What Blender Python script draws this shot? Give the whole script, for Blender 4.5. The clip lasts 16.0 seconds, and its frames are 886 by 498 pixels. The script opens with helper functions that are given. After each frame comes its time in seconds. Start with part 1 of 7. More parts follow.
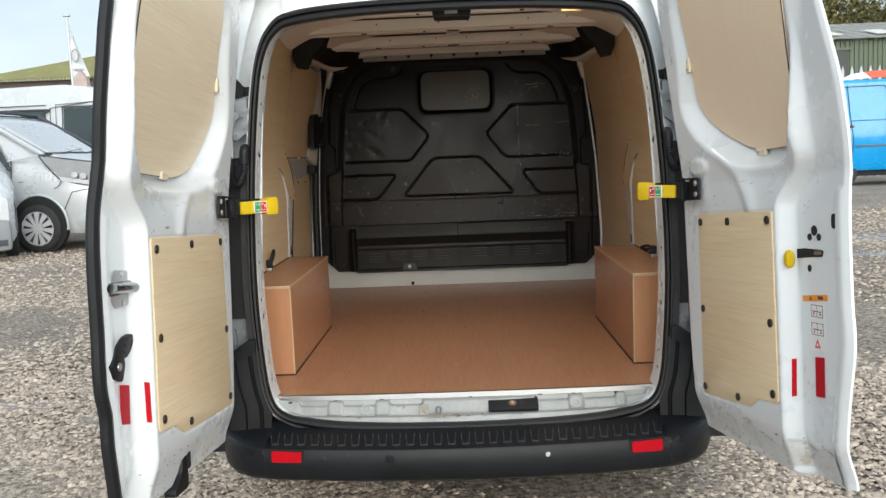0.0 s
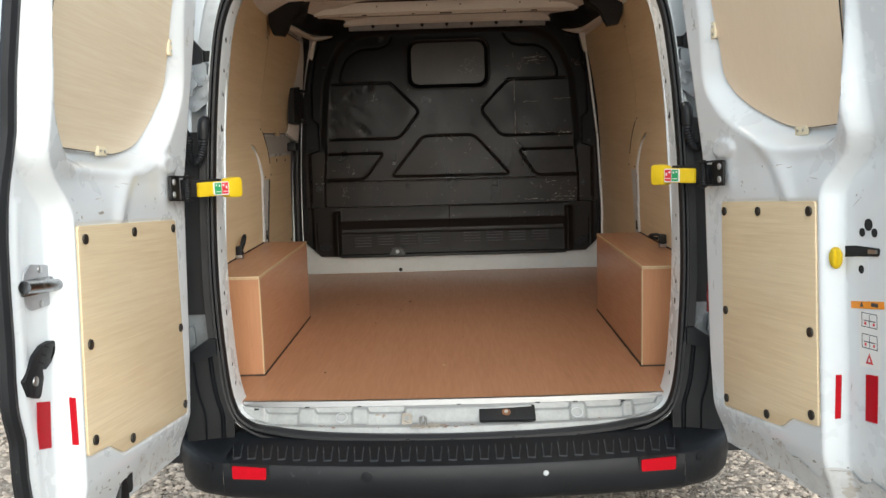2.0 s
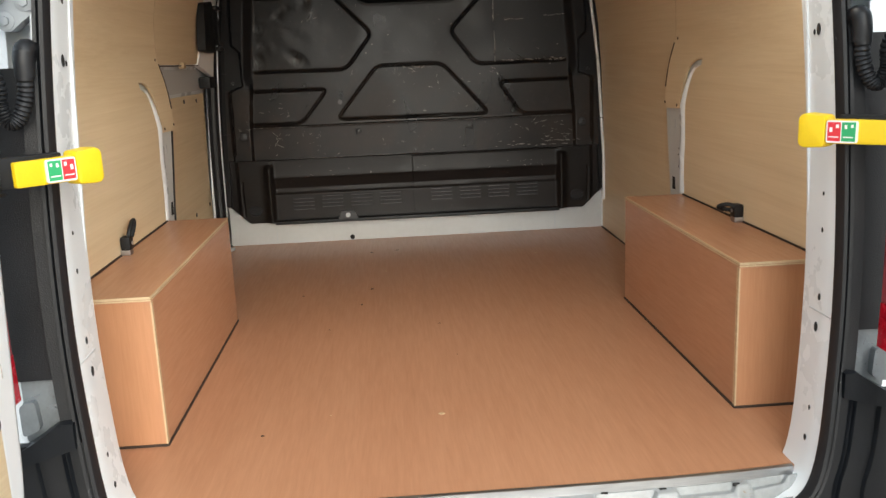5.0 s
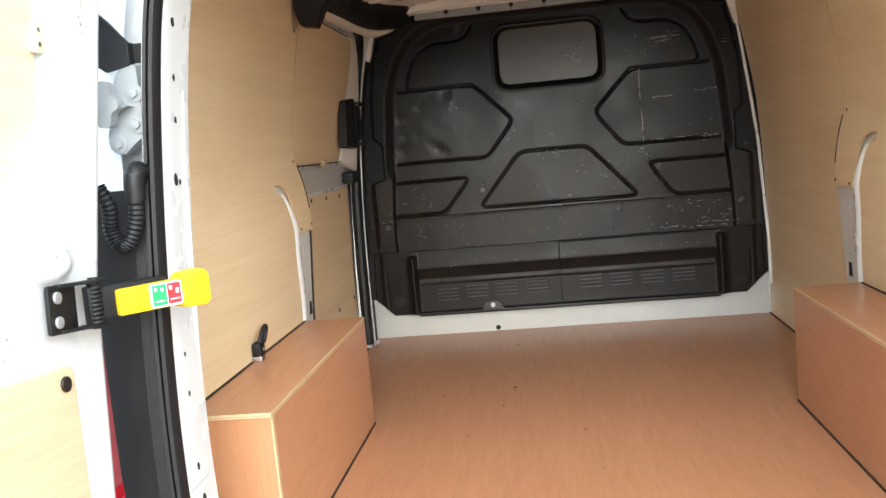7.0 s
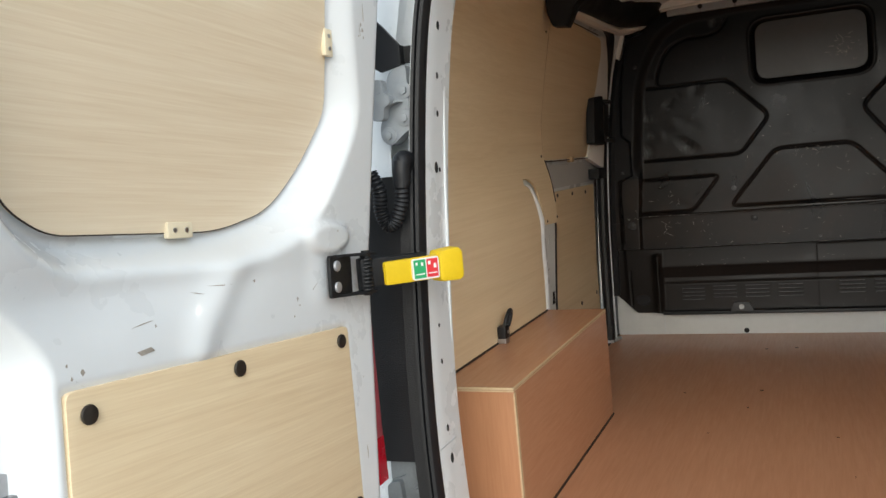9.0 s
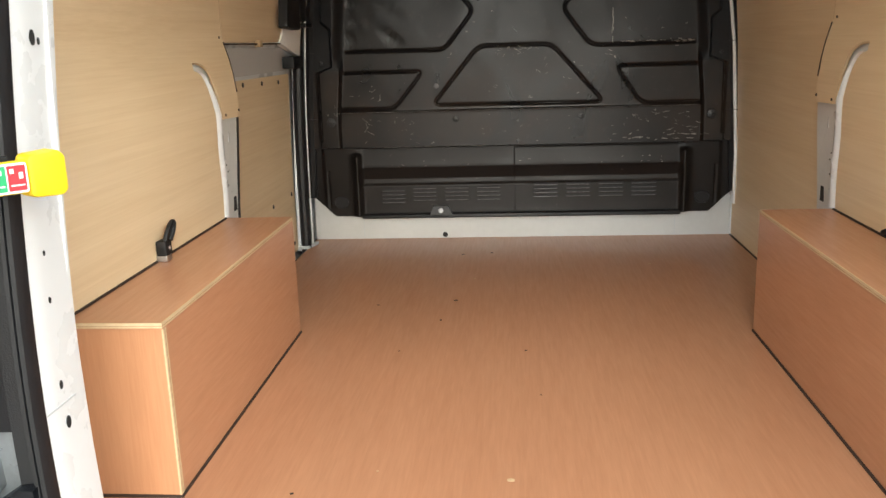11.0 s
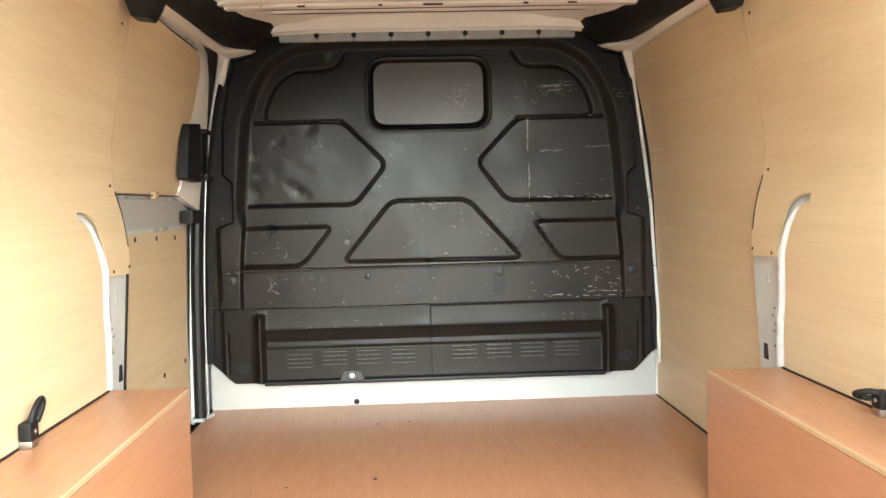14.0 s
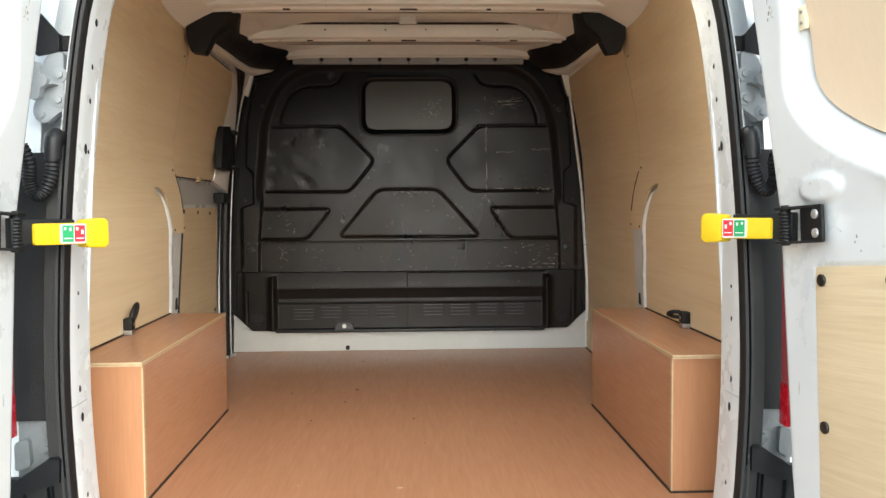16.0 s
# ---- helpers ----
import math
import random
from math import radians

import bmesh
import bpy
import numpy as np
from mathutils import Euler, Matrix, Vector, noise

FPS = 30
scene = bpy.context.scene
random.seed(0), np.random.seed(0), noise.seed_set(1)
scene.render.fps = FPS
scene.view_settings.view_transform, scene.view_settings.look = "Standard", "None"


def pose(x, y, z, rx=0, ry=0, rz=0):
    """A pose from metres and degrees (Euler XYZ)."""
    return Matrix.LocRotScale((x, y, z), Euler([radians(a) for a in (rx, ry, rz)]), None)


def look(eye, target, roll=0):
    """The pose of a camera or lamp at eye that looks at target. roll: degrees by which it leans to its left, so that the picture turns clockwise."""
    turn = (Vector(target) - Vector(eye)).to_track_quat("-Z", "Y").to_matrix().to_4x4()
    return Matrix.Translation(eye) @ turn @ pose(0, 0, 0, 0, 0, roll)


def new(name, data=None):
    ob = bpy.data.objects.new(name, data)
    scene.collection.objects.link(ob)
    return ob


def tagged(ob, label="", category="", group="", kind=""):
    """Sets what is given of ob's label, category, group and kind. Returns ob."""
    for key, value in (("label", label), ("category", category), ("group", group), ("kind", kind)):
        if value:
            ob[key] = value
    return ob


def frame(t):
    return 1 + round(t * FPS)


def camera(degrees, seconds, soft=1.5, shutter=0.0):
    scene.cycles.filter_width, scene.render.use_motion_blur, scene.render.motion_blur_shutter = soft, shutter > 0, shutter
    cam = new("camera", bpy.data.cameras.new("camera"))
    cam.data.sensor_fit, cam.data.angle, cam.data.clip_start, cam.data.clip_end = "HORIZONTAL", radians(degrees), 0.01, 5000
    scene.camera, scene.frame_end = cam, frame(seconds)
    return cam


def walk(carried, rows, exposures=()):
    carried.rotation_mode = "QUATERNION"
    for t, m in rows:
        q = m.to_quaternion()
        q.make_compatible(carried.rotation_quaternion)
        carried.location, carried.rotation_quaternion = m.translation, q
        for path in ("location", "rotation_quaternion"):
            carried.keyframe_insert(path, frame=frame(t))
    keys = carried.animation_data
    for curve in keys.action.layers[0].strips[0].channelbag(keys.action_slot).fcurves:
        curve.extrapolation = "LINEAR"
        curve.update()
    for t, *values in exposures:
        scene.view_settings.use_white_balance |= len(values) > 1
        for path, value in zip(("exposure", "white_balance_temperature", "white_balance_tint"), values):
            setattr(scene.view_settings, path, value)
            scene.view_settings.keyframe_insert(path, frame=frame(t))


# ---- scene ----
cam = camera(54.7, 16.0)
PATH = [
    (0, (0.019, -2.768, 1.38), (-0.031, -0.781, 1.157), -2.3),
    (0.5, (0.005, -2.758, 1.381), (-0.037, -0.77, 1.166), -1.8),
    (1, (-0.03, -2.728, 1.374), (-0.064, -0.739, 1.167), -1.7),
    (1.5, (-0.005, -2.587, 1.373), (-0.038, -0.598, 1.162), -1.8),
    (2, (0.033, -2.427, 1.37), (-0.004, -0.446, 1.099), -1.7),
    (2.5, (-0.013, -2.235, 1.363), (-0.04, -0.259, 1.055), -1.8),
    (3, (-0.085, -2.061, 1.37), (-0.101, -0.093, 1.018), -1.9),
    (3.5, (-0.112, -1.904, 1.366), (-0.123, 0.054, 0.958), -2.0),
    (4, (-0.11, -1.67, 1.363), (-0.118, 0.273, 0.888), -2.2),
    (4.2, (-0.107, -1.604, 1.365), (-0.104, 0.334, 0.869), -2.1),
    (6.3, (-0.137, -1.211, 1.403), (0.12, 0.75, 1.105), -4.1),
    (6.5, (-0.108, -1.21, 1.405), (0.01, 0.766, 1.118), -4.7),
    (7, (-0.048, -1.232, 1.419), (-0.299, 0.737, 1.174), -5.4),
    (7.5, (-0.023, -1.256, 1.428), (-0.519, 0.672, 1.243), -5.7),
    (8, (-0.026, -1.271, 1.43), (-0.683, 0.611, 1.258), -5.7),
    (8.5, (-0.027, -1.304, 1.423), (-0.819, 0.525, 1.254), -5.8),
    (9, (-0.023, -1.324, 1.397), (-0.819, 0.501, 1.21), -5.4),
    (9.5, (-0.013, -1.328, 1.372), (-0.697, 0.523, 1.047), -4.6),
    (10, (0.007, -1.284, 1.364), (-0.503, 0.6, 0.925), -3.6),
    (10.2, (0.002, -1.241, 1.368), (-0.377, 0.661, 0.879), -2.3),
    (12.3, (-0.103, -0.627, 1.418), (-0.068, 1.348, 1.108), -2.4),
    (12.5, (-0.128, -0.607, 1.432), (-0.035, 1.374, 1.166), -2.2),
    (13, (-0.098, -0.595, 1.431), (-0.014, 1.395, 1.25), -2.2),
    (13.5, (-0.077, -0.64, 1.395), (-0.004, 1.355, 1.273), -1.7),
    (14, (-0.1, -0.757, 1.348), (-0.016, 1.238, 1.234), -1.5),
    (14.5, (-0.127, -0.959, 1.327), (-0.021, 1.035, 1.216), -1.1),
    (15, (-0.056, -1.203, 1.305), (0.027, 0.792, 1.195), -0.8),
    (15.5, (-0.013, -1.418, 1.304), (0.067, 0.577, 1.198), -0.6),
    (16, (0.005, -1.653, 1.282), (0.079, 0.343, 1.175), -0.4),
]
EXPOSURES = [(0, .52, 6250, 6), (2.5, .78, 6250, 6), (4.2, .84, 6400, 7), (6.3, 2.02, 6050, 5), (7.0, 1.84, 6050, 5), (8.0, 1.12, 6150, 6), (9.0, .62, 6150, 6), (10.2, .82, 6350, 6), (12.3, 2.85, 6000, 1), (13.3, 2.82, 5850, -2), (14.5, 2.6, 5900, -1), (15.0, 2.30, 5900, -1), (15.5, 1.94, 6050, 2), (16.0, 1.48, 6200, 4)]
walk(cam, [(t, look(eye, target, roll)) for t, eye, target, roll in PATH], EXPOSURES)

# ---- world, sun ----
world = bpy.data.worlds.new("overcast_sky")
scene.world = world
world.use_nodes = True
wn, wl = world.node_tree.nodes, world.node_tree.links
wn.clear()
SUN_EL, SUN_AZ = radians(17), radians(166)      # azimuth clockwise from +y
sky = wn.new("ShaderNodeTexSky")
sky.sky_type, sky.sun_disc = "NISHITA", False
sky.sun_elevation, sky.sun_rotation = SUN_EL, SUN_AZ
sky.air_density, sky.dust_density, sky.ozone_density = 1.0, 4.0, 1.0
cover = wn.new("ShaderNodeMixRGB")               # cloud cover greys the blue of the sky
cover.inputs["Fac"].default_value = 0.72
cover.inputs["Color2"].default_value = (7.2, 7.9, 8.6, 1)
clouds, cloud_map, cloud_ramp = wn.new("ShaderNodeTexNoise"), wn.new("ShaderNodeMapping"), wn.new("ShaderNodeMapRange")
sky_co = wn.new("ShaderNodeTexCoord")
cloud_map.inputs["Scale"].default_value = (1.5, 1.5, 4.0)
clouds.inputs["Scale"].default_value, clouds.inputs["Detail"].default_value = 2.2, 6
cloud_ramp.inputs["From Min"].default_value, cloud_ramp.inputs["From Max"].default_value = 0.3, 0.7
cloud_ramp.inputs["To Min"].default_value, cloud_ramp.inputs["To Max"].default_value = 0.86, 1.12
shade_mix = wn.new("ShaderNodeMixRGB")
shade_mix.blend_type = "MULTIPLY"
shade_mix.inputs["Fac"].default_value = 1
bg, wout = wn.new("ShaderNodeBackground"), wn.new("ShaderNodeOutputWorld")
bg.inputs["Strength"].default_value = 0.10
wl.new(sky_co.outputs["Generated"], cloud_map.inputs["Vector"])
wl.new(cloud_map.outputs["Vector"], clouds.inputs["Vector"])
wl.new(clouds.outputs["Fac"], cloud_ramp.inputs["Value"])
wl.new(sky.outputs["Color"], cover.inputs["Color1"])
wl.new(cover.outputs["Color"], shade_mix.inputs["Color1"])
wl.new(cloud_ramp.outputs["Result"], shade_mix.inputs["Color2"])
wl.new(shade_mix.outputs["Color"], bg.inputs["Color"])
wl.new(bg.outputs["Background"], wout.inputs["Surface"])

sun = new("sun", bpy.data.lights.new("sun", "SUN"))
sun.data.energy, sun.data.angle, sun.data.color = 2.6, radians(70), (1.0, 0.97, 0.93)
sun_from = Vector((math.sin(SUN_AZ) * math.cos(SUN_EL), math.cos(SUN_AZ) * math.cos(SUN_EL), math.sin(SUN_EL)))
sun.matrix_world = look(sun_from * 30, (0, 0, 0))
load_light = new("load_area_lamp", bpy.data.lights.new("load_area_lamp", "AREA"))      # the lit lamp in the roof edge
load_light.data.size, load_light.data.energy, load_light.data.color = 0.07, 1.6, (1.0, 0.90, 0.76)
load_light.matrix_world = look((.43, .26, 1.848), (.33, .60, .9))


# ---- materials ----
def material(name, color, rough=0.5, metal=0.0, coat=0.0, spec=0.5, vary=0.12, scale=8.0, bump=0.0, bump_scale=60.0,
             marks=None, marks_scale=30.0, marks_cover=0.62, stretch=(1, 1, 1), random_tint=0.0, rough_vary=0.1, emit=0.0):
    """A surface with mottling at two scales, optional fine relief, and optional scuffs of another colour."""
    m = bpy.data.materials.new(name)
    m.use_nodes = True
    nt = m.node_tree
    n, l = nt.nodes, nt.links
    b = n["Principled BSDF"]
    b.inputs["Roughness"].default_value, b.inputs["Metallic"].default_value = rough, metal
    b.inputs["Coat Weight"].default_value, b.inputs["Coat Roughness"].default_value = coat, 0.08
    b.inputs["Specular IOR Level"].default_value = spec
    co, mp = n.new("ShaderNodeTexCoord"), n.new("ShaderNodeMapping")
    mp.inputs["Scale"].default_value = stretch
    l.new(co.outputs["Object"], mp.inputs["Vector"])
    n1, n2 = n.new("ShaderNodeTexNoise"), n.new("ShaderNodeTexNoise")
    n1.inputs["Scale"].default_value, n1.inputs["Detail"].default_value = scale, 5
    n2.inputs["Scale"].default_value, n2.inputs["Detail"].default_value = scale * 9, 4
    for q in (n1, n2):
        l.new(mp.outputs["Vector"], q.inputs["Vector"])
    mixn = n.new("ShaderNodeMath")
    mixn.operation = "MULTIPLY_ADD"
    mixn.inputs[1].default_value = 0.4
    l.new(n2.outputs["Fac"], mixn.inputs[0])
    l.new(n1.outputs["Fac"], mixn.inputs[2])
    mr = n.new("ShaderNodeMapRange")
    mr.inputs["From Min"].default_value, mr.inputs["From Max"].default_value = 0.4, 1.0
    mr.inputs["To Min"].default_value, mr.inputs["To Max"].default_value = 1 - vary, 1 + vary
    l.new(mixn.outputs["Value"], mr.inputs["Value"])
    mul = n.new("ShaderNodeMixRGB")
    mul.blend_type = "MULTIPLY"
    mul.inputs["Fac"].default_value = 1
    mul.inputs["Color1"].default_value = (*color, 1)
    l.new(mr.outputs["Result"], mul.inputs["Color2"])
    out = mul.outputs["Color"]
    if random_tint:
        info, rr, mm = n.new("ShaderNodeNewGeometry"), n.new("ShaderNodeMapRange"), n.new("ShaderNodeMixRGB")
        rr.inputs["To Min"].default_value, rr.inputs["To Max"].default_value = 1 - random_tint, 1 + random_tint
        mm.blend_type, mm.inputs["Fac"].default_value = "MULTIPLY", 1
        l.new(info.outputs["Random Per Island"], rr.inputs["Value"])
        l.new(out, mm.inputs["Color1"])
        l.new(rr.outputs["Result"], mm.inputs["Color2"])
        out = mm.outputs["Color"]
    if marks:
        sc, ramp, mk = n.new("ShaderNodeTexNoise"), n.new("ShaderNodeMapRange"), n.new("ShaderNodeMixRGB")
        sc.inputs["Scale"].default_value, sc.inputs["Detail"].default_value, sc.inputs["Distortion"].default_value = marks_scale, 8, 1.5
        l.new(co.outputs["Object"], sc.inputs["Vector"])
        ramp.inputs["From Min"].default_value, ramp.inputs["From Max"].default_value = marks_cover, marks_cover + 0.05
        l.new(sc.outputs["Fac"], ramp.inputs["Value"])
        l.new(ramp.outputs["Result"], mk.inputs["Fac"])
        l.new(out, mk.inputs["Color1"])
        mk.inputs["Color2"].default_value = (*marks, 1)
        out = mk.outputs["Color"]
    l.new(out, b.inputs["Base Color"])
    rv = n.new("ShaderNodeMapRange")
    rv.inputs["From Min"].default_value, rv.inputs["From Max"].default_value = 0.4, 1.0
    rv.inputs["To Min"].default_value, rv.inputs["To Max"].default_value = max(0.02, rough - rough_vary), min(1, rough + rough_vary)
    l.new(mixn.outputs["Value"], rv.inputs["Value"])
    l.new(rv.outputs["Result"], b.inputs["Roughness"])
    if bump:
        nb, bp = n.new("ShaderNodeTexNoise"), n.new("ShaderNodeBump")
        nb.inputs["Scale"].default_value, nb.inputs["Detail"].default_value = bump_scale, 4
        l.new(mp.outputs["Vector"], nb.inputs["Vector"])
        bp.inputs["Strength"].default_value, bp.inputs["Distance"].default_value = bump, 0.004
        l.new(nb.outputs["Fac"], bp.inputs["Height"])
        l.new(bp.outputs["Normal"], b.inputs["Normal"])
    if emit:
        b.inputs["Emission Color"].default_value, b.inputs["Emission Strength"].default_value = (*color, 1), emit
    return m


def plywood(name, light, dark, grain, rough=0.5, coat=0.0, contrast=1.0, fine=1.0, broad=1.0, short=1.0):
    """Wood veneer. grain: the axis along which the fibres run."""
    m = bpy.data.materials.new(name)
    m.use_nodes = True
    n, l = m.node_tree.nodes, m.node_tree.links
    b = n["Principled BSDF"]
    b.inputs["Coat Weight"].default_value, b.inputs["Coat Roughness"].default_value = coat, 0.25
    co = n.new("ShaderNodeTexCoord")

    def band(along, across, scale, detail, distort):
        mp, t = n.new("ShaderNodeMapping"), n.new("ShaderNodeTexNoise")
        mp.inputs["Scale"].default_value = [along if ax == grain else across for ax in "xyz"]
        t.inputs["Scale"].default_value, t.inputs["Detail"].default_value, t.inputs["Distortion"].default_value = scale, detail, distort
        l.new(co.outputs["Object"], mp.inputs["Vector"])
        l.new(mp.outputs["Vector"], t.inputs["Vector"])
        return t.outputs["Fac"]

    figure = band(0.30, 4.5, 2.2, 6, 1.1)      # broad cathedral figure
    fibre = band(1.3 * short, 42.0, 3.0, 7, 0.35)       # soft bands of fibres
    pores = band(5.0 * short, 190.0, 2.0, 4, 0.2)      # pores and short streaks
    blotch = band(1.0, 1.0, 1.7, 3, 0.0)       # handling marks, uneven finish

    def add(a, ka, c, kc):
        x, y = n.new("ShaderNodeMath"), n.new("ShaderNodeMath")
        x.operation, y.operation = "MULTIPLY", "MULTIPLY_ADD"
        x.inputs[1].default_value, y.inputs[1].default_value = ka, kc
        l.new(a, x.inputs[0])
        l.new(c, y.inputs[0])
        l.new(x.outputs[0], y.inputs[2])
        return y.outputs[0]

    total = add(add(figure, 0.42 * broad, fibre, 0.30 * fine), 1.0, add(pores, 0.24 * fine, blotch, 0.22 * broad), 1.0)
    mr = n.new("ShaderNodeMapRange")
    half = 0.22 / contrast
    mid = (0.42 * broad + 0.30 * fine + 0.24 * fine + 0.22 * broad) * 0.5
    mr.inputs["From Min"].default_value, mr.inputs["From Max"].default_value = mid - half, mid + half
    l.new(total, mr.inputs["Value"])
    mix = n.new("ShaderNodeMixRGB")
    mix.inputs["Color1"].default_value, mix.inputs["Color2"].default_value = (*dark, 1), (*light, 1)
    l.new(mr.outputs["Result"], mix.inputs["Fac"])
    l.new(mix.outputs["Color"], b.inputs["Base Color"])
    rr = n.new("ShaderNodeMapRange")
    rr.inputs["To Min"].default_value, rr.inputs["To Max"].default_value = rough + 0.08, rough - 0.08
    l.new(fibre, rr.inputs["Value"])
    l.new(rr.outputs["Result"], b.inputs["Roughness"])
    bp = n.new("ShaderNodeBump")
    bp.inputs["Strength"].default_value, bp.inputs["Distance"].default_value = 0.12, 0.001
    l.new(pores, bp.inputs["Height"])
    l.new(bp.outputs["Normal"], b.inputs["Normal"])
    return m


WHITE = material("white_paint", (0.74, 0.77, 0.79), 0.3, coat=0.5, vary=0.03, scale=3, marks=(0.52, 0.51, 0.50), marks_scale=95, marks_cover=0.90)
WHITE_WORN = material("worn_white_paint", (0.62, 0.64, 0.63), 0.45, coat=0.2, vary=0.12, scale=7, marks=(0.30, 0.27, 0.24), marks_scale=30, marks_cover=0.68)
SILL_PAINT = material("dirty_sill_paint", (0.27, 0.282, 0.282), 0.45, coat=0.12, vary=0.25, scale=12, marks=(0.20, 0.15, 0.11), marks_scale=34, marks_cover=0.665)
KICK = material("dusty_white_paint", (0.49, 0.50, 0.495), 0.5, coat=0.1, vary=0.07, scale=5, marks=(0.36, 0.34, 0.31), marks_scale=70, marks_cover=0.76)
# Hinge white greyed: the shade of the door gap is in the colour
HINGE_SHADED = material("shaded_hinge_paint", (0.29, 0.312, 0.33), 0.45, coat=0.12, vary=0.10, scale=14, marks=(.16, .15, .14), marks_scale=60, marks_cover=.70)
# Darker again: road dust over the same shaded white
HINGE_DUSTY = material("dusty_shaded_hinge_paint", (0.165, 0.178, 0.185), 0.5, coat=0.1, vary=0.2, scale=18, marks=(.09, .085, .08), marks_scale=50, marks_cover=.66)
CREAM = material("roof_primer", (0.86, 0.855, 0.82), 0.5, coat=0.1, vary=0.06, scale=4, marks=(0.3, 0.27, 0.24), marks_scale=18, marks_cover=0.72)
CLIP = material("cream_plastic", (0.78, 0.69, 0.50), 0.45, vary=0.05, scale=20)
GREY_METAL = material("primed_metal", (0.45, 0.48, 0.50), 0.42, coat=0.1, vary=0.06, scale=9)
BLACK = material("bulkhead_black", (0.0080, 0.0083, 0.0093), 0.36, vary=0.35, scale=5, bump=0.05, bump_scale=220, spec=0.48,
                 marks=(0.16, 0.155, 0.15), marks_scale=19, marks_cover=0.715, rough_vary=0.12)
BLACK_FRAME = material("frame_black", (0.0065, 0.0070, 0.0084), 0.5, spec=0.24, vary=0.3, scale=7, bump=0.05, bump_scale=260, marks=(0.07, 0.07, 0.07), marks_scale=24, marks_cover=0.72)
COVER_PLASTIC = material("vent_cover_plastic", (0.0095, 0.0076, 0.0068), 0.42, spec=0.22, vary=0.35, scale=6, bump=0.05, bump_scale=240, marks=(0.05, 0.045, 0.04), marks_scale=22, marks_cover=0.70)
BLACK_TRIM = material("black_trim", (0.0070, 0.0075, 0.0088), 0.52, spec=0.36, vary=0.25, scale=12, bump=0.2, bump_scale=420)
BUMPER = material("bumper_plastic", (0.0056, 0.0069, 0.0092), 0.44, spec=0.33, vary=0.2, scale=6, bump=0.25, bump_scale=520, marks=(0.035, 0.038, 0.043), marks_scale=30, marks_cover=0.69)
RUBBER = material("rubber", (0.0088, 0.0094, 0.0112), 0.5, spec=0.36, vary=0.2, scale=10, bump=0.1, bump_scale=200, marks=(0.15, 0.15, 0.15), marks_scale=40, marks_cover=0.72)
# Pale grey for edges that catch the light, which is put into the colour
LIT_EDGE = material("lit_edge_grey", (.06, .06, .06), .4, vary=.6, scale=40)
DARK = material("dark_void", (0.008, 0.008, 0.009), 0.8, vary=0.2)
HOLE = material("drain_hole", (0.012, 0.012, 0.012), 0.9, vary=0.1)
PANE = material("tinted_pane", (0.06, 0.06, 0.062), 0.4, vary=0.15, scale=6, spec=0.6, marks=(0.2, 0.2, 0.2), marks_scale=14, marks_cover=0.74)
PLY_WALL = plywood("pale_plywood", (0.80, 0.655, 0.440), (0.66, 0.505, 0.305), "y", 0.46, 0.12, 0.95, 1.15, 1.25, .5)
PLY_DOOR = plywood("door_plywood", (0.84, 0.695, 0.470), (0.70, 0.535, 0.330), "x", 0.40, 0.18, .95, 2.0, 0.5)
PLY_WINDOW = plywood("birch_window_ply", (0.91, 0.79, 0.60), (0.78, 0.635, 0.44), "x", 0.40, 0.18, .95, 2.0, 0.5)
# Right door's window ply: the warm reflected light is put into the colour
PLY_WARM_LIT = plywood("warm_lit_window_ply", (0.90, 0.735, 0.545), (0.82, 0.645, 0.455), "y", 0.40, 0.18, .7, 1.2, 0.8)
PLY_FLOOR = plywood("red_hardwood_ply", (0.472, 0.243, 0.135), (0.388, 0.184, 0.098), "y", 0.40, 0.32, .9, 1.7, 0.9, 2.0)
PLY_BOX_V = plywood("red_ply_upright", (0.492, 0.252, 0.132), (0.366, 0.168, 0.081), "z", 0.44, 0.12, 0.75, 1.3, 1.0, 2.0)
PLY_EDGE = plywood("ply_edge", (0.62, 0.49, 0.31), (0.42, 0.30, 0.17), "y", 0.6, 0.0, 1.2)
SEALANT_LINE = material("glue_line", (0.30, 0.18, 0.09), 0.6, vary=0.2, scale=30)
SEALANT = material("dark_sealant", (0.03, 0.018, 0.012), 0.7)
ALUMINIUM = material("aluminium_strip", (0.36, 0.37, 0.38), 0.38, metal=1.0, vary=0.1, scale=20, stretch=(1, 20, 20))
STEEL = material("zinc_steel", (0.52, 0.53, 0.54), 0.34, metal=1.0, vary=0.15, scale=30)
ZINC_BOLT = material("zinc_bolt", (0.45, 0.46, 0.48), 0.42, metal=0.5, vary=0.15, scale=60)
LATCH_STEEL = material("worn_latch_steel", (0.27, 0.28, 0.29), 0.26, metal=1.0, vary=0.2, scale=30)
YELLOW = material("yellow_plastic", (0.68, 0.475, 0.008), 0.42, vary=0.08, scale=20, marks=(0.25, 0.16, 0.02), marks_scale=70, marks_cover=0.74)
RED = material("red_reflector", (0.44, 0.004, 0.013), 0.4, spec=0.10, coat=0.0, vary=0.1, scale=60, bump=0.1, bump_scale=600)
RED_LAMP = material("red_lamp", (0.52, 0.006, 0.02), 0.25, spec=0.4, coat=0.2, vary=0.1, scale=40)
CLEAR_LAMP = material("frosted_lamp", (0.42, 0.075, 0.09), 0.2, coat=0.6, vary=0.15, scale=40)
ORANGE = material("orange_label", (0.85, 0.30, 0.02), 0.45, vary=0.04)
LABEL = material("label_white", (0.78, 0.78, 0.76), 0.45, vary=0.03)
GREEN = material("label_green", (0.03, 0.33, 0.12), 0.45, vary=0.05)
RED_PRINT = material("label_red", (0.62, 0.03, 0.04), 0.45, vary=0.05)
